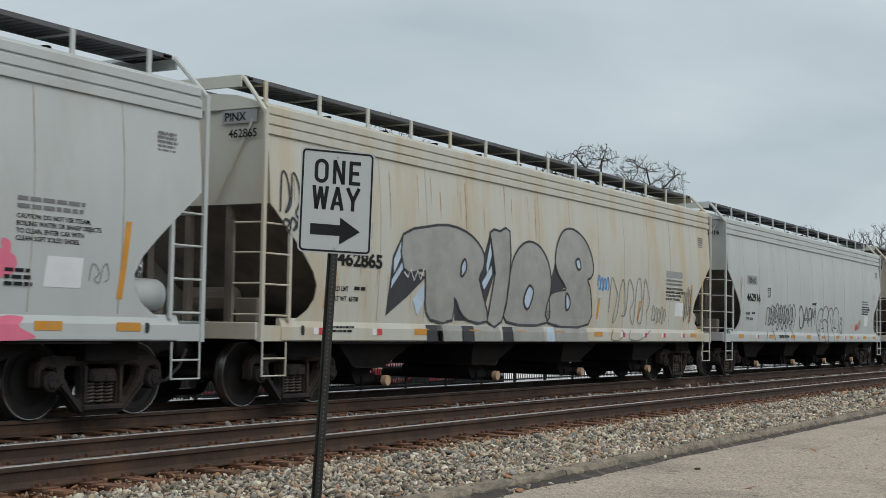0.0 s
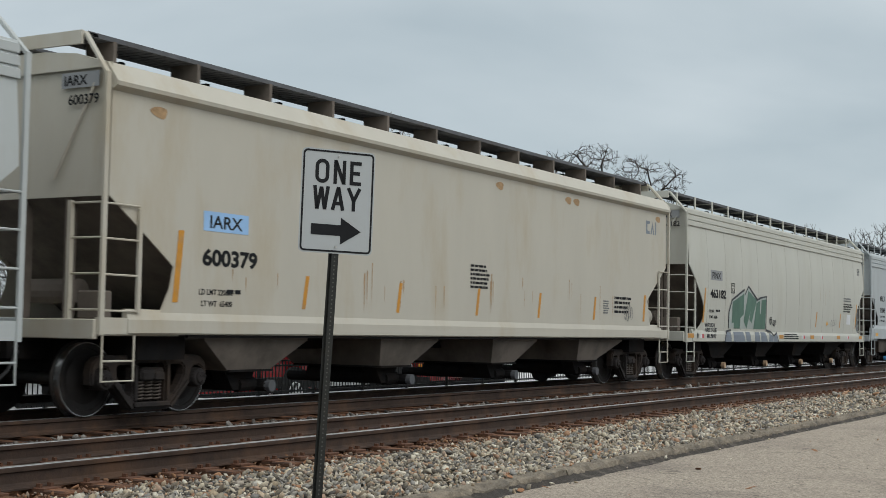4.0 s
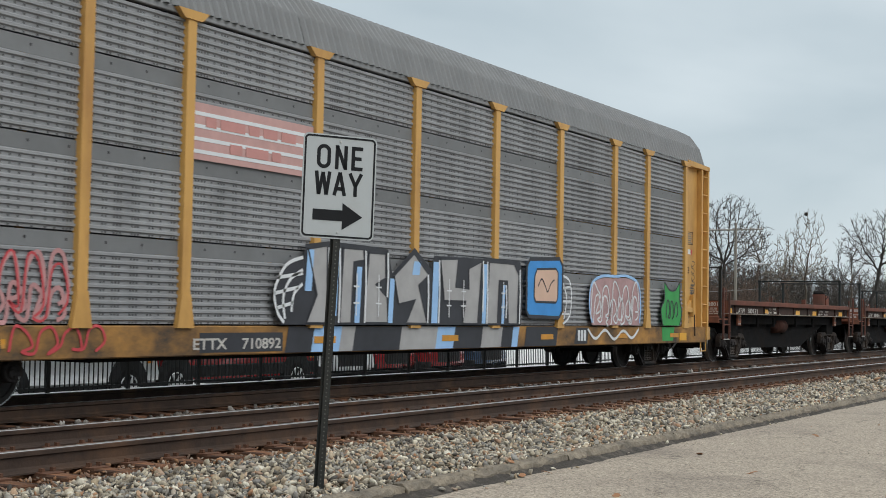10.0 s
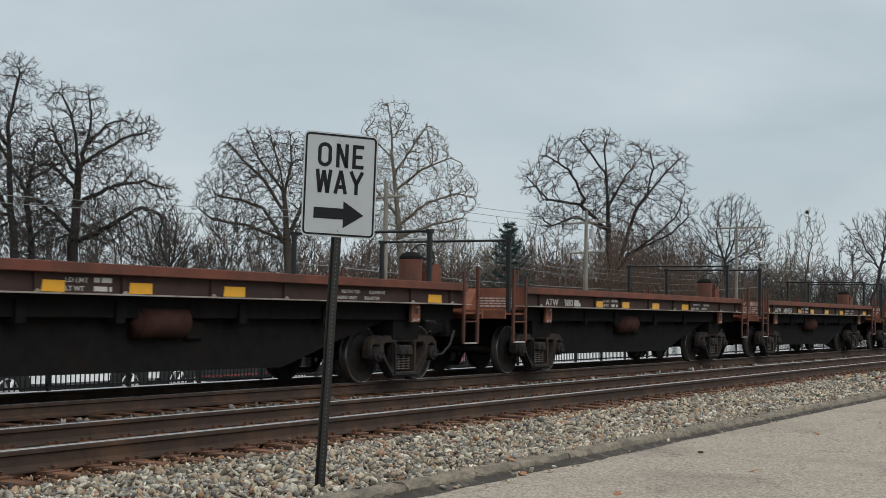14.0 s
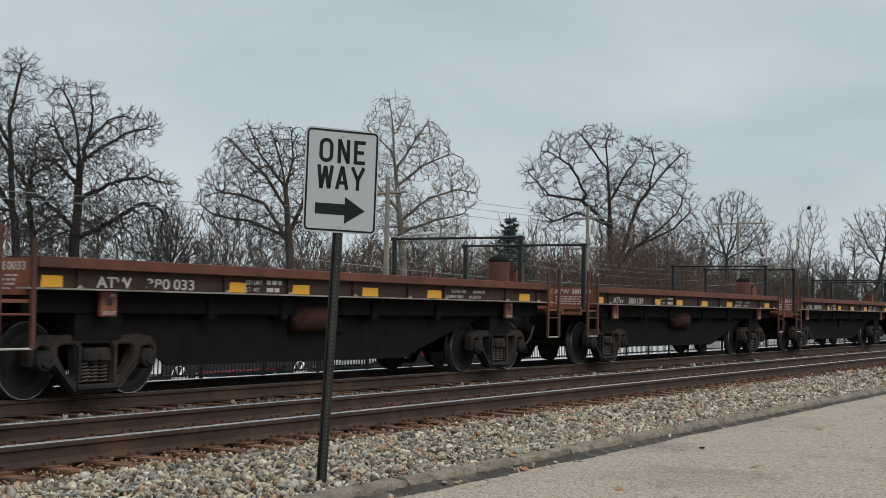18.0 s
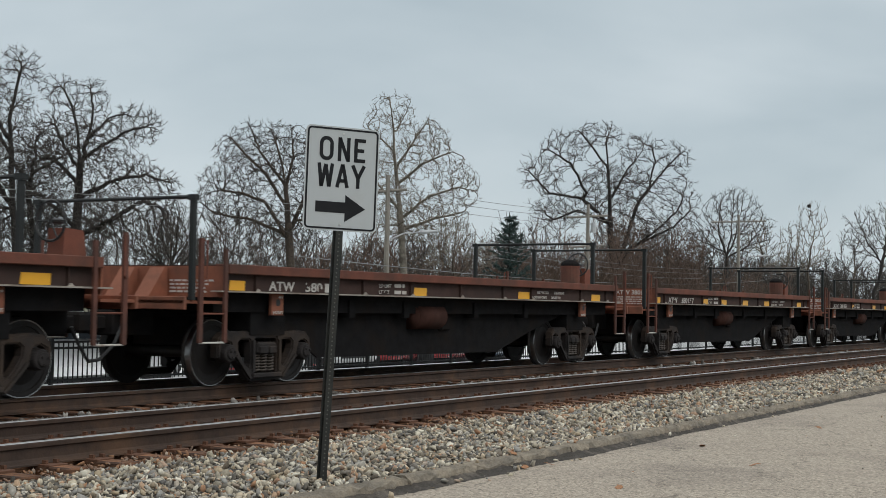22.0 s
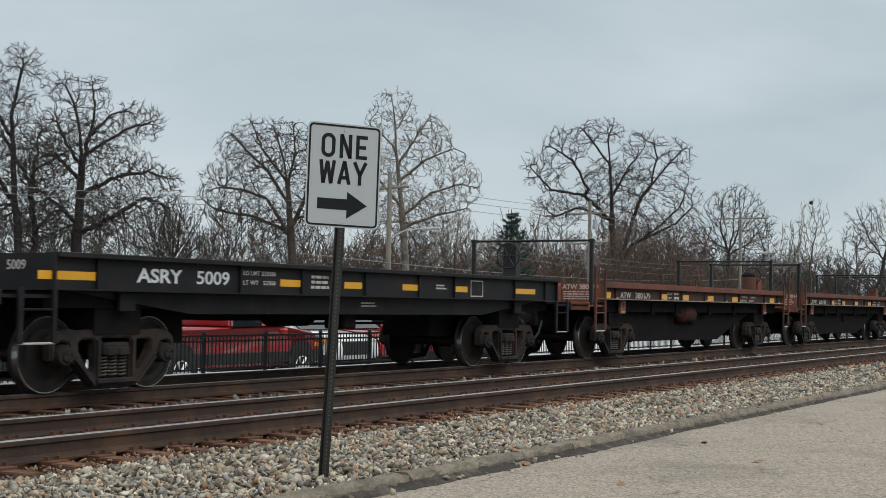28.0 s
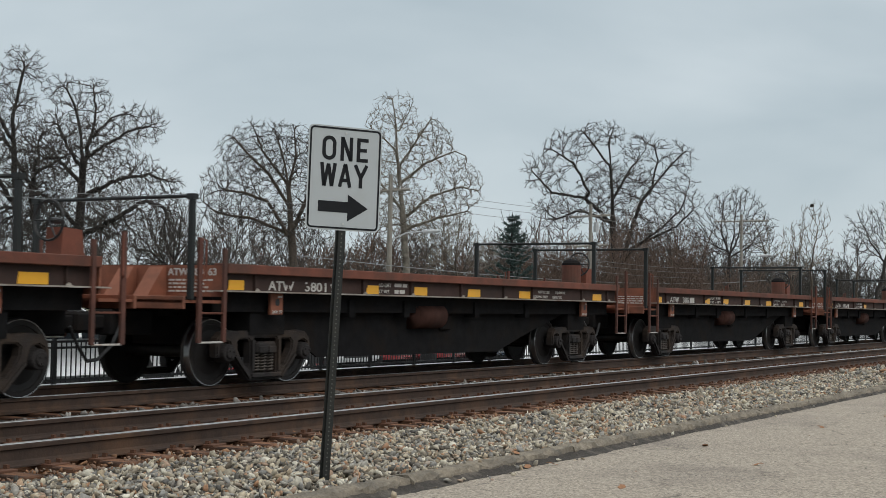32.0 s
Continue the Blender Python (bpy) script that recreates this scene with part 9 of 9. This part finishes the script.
def paint_flat(i, car):
    skin = lambda z: -1.342
    edge = lambda z: -1.352
    if i == 11:
        flat_text(car, "ASRY", 2.64, 1.345, 0.24, skin, M_SPRAYWHITE, 0.84, 0.006)
        flat_text(car, "5009", 3.76, 1.345, 0.24, skin, M_SPRAYWHITE, 0.66, 0.003)
        flat_text(car, "LD LMT 232500", 4.72, 1.485, 0.085, skin, M_LETTERW, 0.72, 0.001)
        flat_text(car, "LT WT   53500", 4.72, 1.355, 0.085, skin, M_LETTERW, 0.72, 0.001)
        for x in (1.04, 5.55, 7.15, 8.82, 10.5, 12.75):
            boxpart("reflector", (x, x + (0.9 if x in (1.04, 12.75) else 0.48), -1.347, -1.341, 1.345, 1.445), M_REFL, car, "yellow reflective strip")
        bars("small_lettering", 6.3, 1.52, 0.5, 3, 0.075, -1.342, M_LETTERW, car, 65)
        bars("small_lettering", 9.9, 1.46, 0.35, 2, 0.05, -1.342, M_LETTERW, car, 66)
        bm = B()
        frame_plate(bm, [(11.1, 1.27), (11.55, 1.27), (11.55, 1.56), (11.1, 1.56)], [(11.12, 1.29), (11.53, 1.29), (11.53, 1.54), (11.12, 1.54)], -1.346, -1.341)
        part("stencil_frame", bm, M_LETTERW, car)
        bars("small_lettering", 7.8, 1.14, 0.5, 2, 0.045, -1.225, M_LETTERW, car, 67)
        text("lettering", "5009", 0.16, M_LETTERW, car, (1.235, -0.62, 1.46), "stencilled lettering", face="-x", bold=0.002)
    else:
        no = FLAT_NO.get(i)
        flat_text(car, "ATW", 2.28, 1.328, 0.185, skin, M_LETTERW, 0.60, 0.003)
        flat_text(car, "380", 3.15, 1.328, 0.185, skin, M_LETTERW, 0.42, 0.003)
        if no:
            flat_text(car, no, 3.64, 1.328, 0.185, skin, M_LETTERW, 0.40, 0.003)
            text("lettering", "ATW 380" + no, 0.135, M_LETTERW, car, (1.245, -0.42, 1.505), "stencilled lettering", face="-x", width=0.85, bold=0.003)
        else:
            bars("small_lettering", 3.64, 1.455, 0.40, 1, 0.24, -1.342, M_LETTERW, car, 70 + i)
        bm = B()
        rnd = random.Random(i)
        for k in range(4):
            x, z = rnd.uniform(2.3, 5.9), rnd.choice((1.325, 1.41, 1.42))
            w, h = rnd.uniform(0.07, 0.16), rnd.uniform(0.04, 0.08)
            fill("worn_patch", car, smooth([(x, z), (x + w * 0.5, z - 0.02), (x + w, z + 0.01), (x + w * 0.9, z + h), (x + w * 0.3, z + h * 1.2)], True, 3), M_FLATSOOTSHADE, skin, 2.2, "soot over worn lettering")
        for r in range(4):
            y = -0.44
            while y > -1.2 + rnd.uniform(0, 0.2):
                w = rnd.uniform(0.04, 0.12)
                box(bm, 1.244, 1.248, y - w, y, 1.43 - r * 0.05, 1.455 - r * 0.05)
                y -= w + 0.025
        part("small_lettering", bm, M_LETTERW, car, "unreadable small lettering")
        for x, w in ((1.40, 0.34), (4.75, 0.36), (6.17, 0.42), (7.98, 0.46), (9.95, 0.48), (13.34, 0.46)):
            if (i * 7 + int(x * 3)) % 9:
                fill("reflector", car, [(x, 1.315), (x + w, 1.315), (x + w, 1.45), (x + 0.02, 1.45)], M_REFL, skin, 1, "worn yellow reflective strip")
        flat_text(car, "LD LMT", 5.12, 1.43, 0.085, skin, M_LETTERW, 0.36, 0.001)
        flat_text(car, "LT WT", 5.12, 1.332, 0.08, skin, M_LETTERW, 0.30, 0.001)
        bars("small_lettering", 5.58, 1.495, 0.38, 2, 0.105, -1.342, M_LETTERW, car, 90 + i)
        for row, x, z, w in (("RESTRICTED", 10.78, 1.425, 0.50), ("EQUIPMENT", 11.55, 1.425, 0.45), ("LOADING ONLY", 10.58, 1.332, 0.62), ("REGISTER", 11.42, 1.332, 0.42)):
            flat_text(car, row, x, z, 0.07, skin, M_LETTERW, w, 0.001)
        for x in (2.55, FLAT_L - 2.55):
            flat_text(car, "JACK LIFT", x - 0.115, 1.005, 0.055, lambda z: -1.302, M_LETTERW, 0.23, 0.001)
            bars("small_lettering", x + 0.02, 1.25, 0.10, 1, 0.05, -1.302, M_LETTERW, car, 7)
            fill("jack_hole", car, smooth([(x - 0.04, 1.12), (x + 0.04, 1.12), (x + 0.04, 1.20), (x - 0.04, 1.20)], True), M_BLACK, lambda z: -1.302, 1)


paint_hoppers()
paint_rack()
for i, car in enumerate(flats):
    paint_flat(i, car)

# ---- how it moves ----
SPEED = [10.691, 10.798, 10.809, 10.847, 10.870, 10.859, 10.845, 11.017, 10.883]      # metres a second, every four seconds


def travelled(t):
    """How far the train has come at t seconds."""
    d, k = 0.0, 0
    while t > 4 * (k + 1) and k < 7:
        d += 2 * (SPEED[k] + SPEED[k + 1])
        k += 1
    u = t - 4 * k
    return d + SPEED[k] * u + (SPEED[k + 1] - SPEED[k]) * u * u / 8


def motions():
    """The train rolls towards the road's near end; its wheels turn while they are in sight."""
    for car, x in TRAIN:
        walk(car, [(2.0 * i, Matrix.Translation((x - travelled(2.0 * i), TRAIN_Y, 0))) for i in range(17)])
    for w, home, r, start in WHEELS:
        seen = [i for i in range(961) if 6.0 < start + home.x - travelled(i / 30) < 50.0] or [0, 960]
        rows = []
        for i in sorted({0, 960, *seen}):
            a = (travelled(min(max(i, seen[0]), seen[-1]) / 30) / r) % (2 * math.pi)
            rows.append((i / 30, Matrix.Translation(home) @ Matrix.Rotation(-a, 4, "Y")))
        walk(w, rows)


motions()
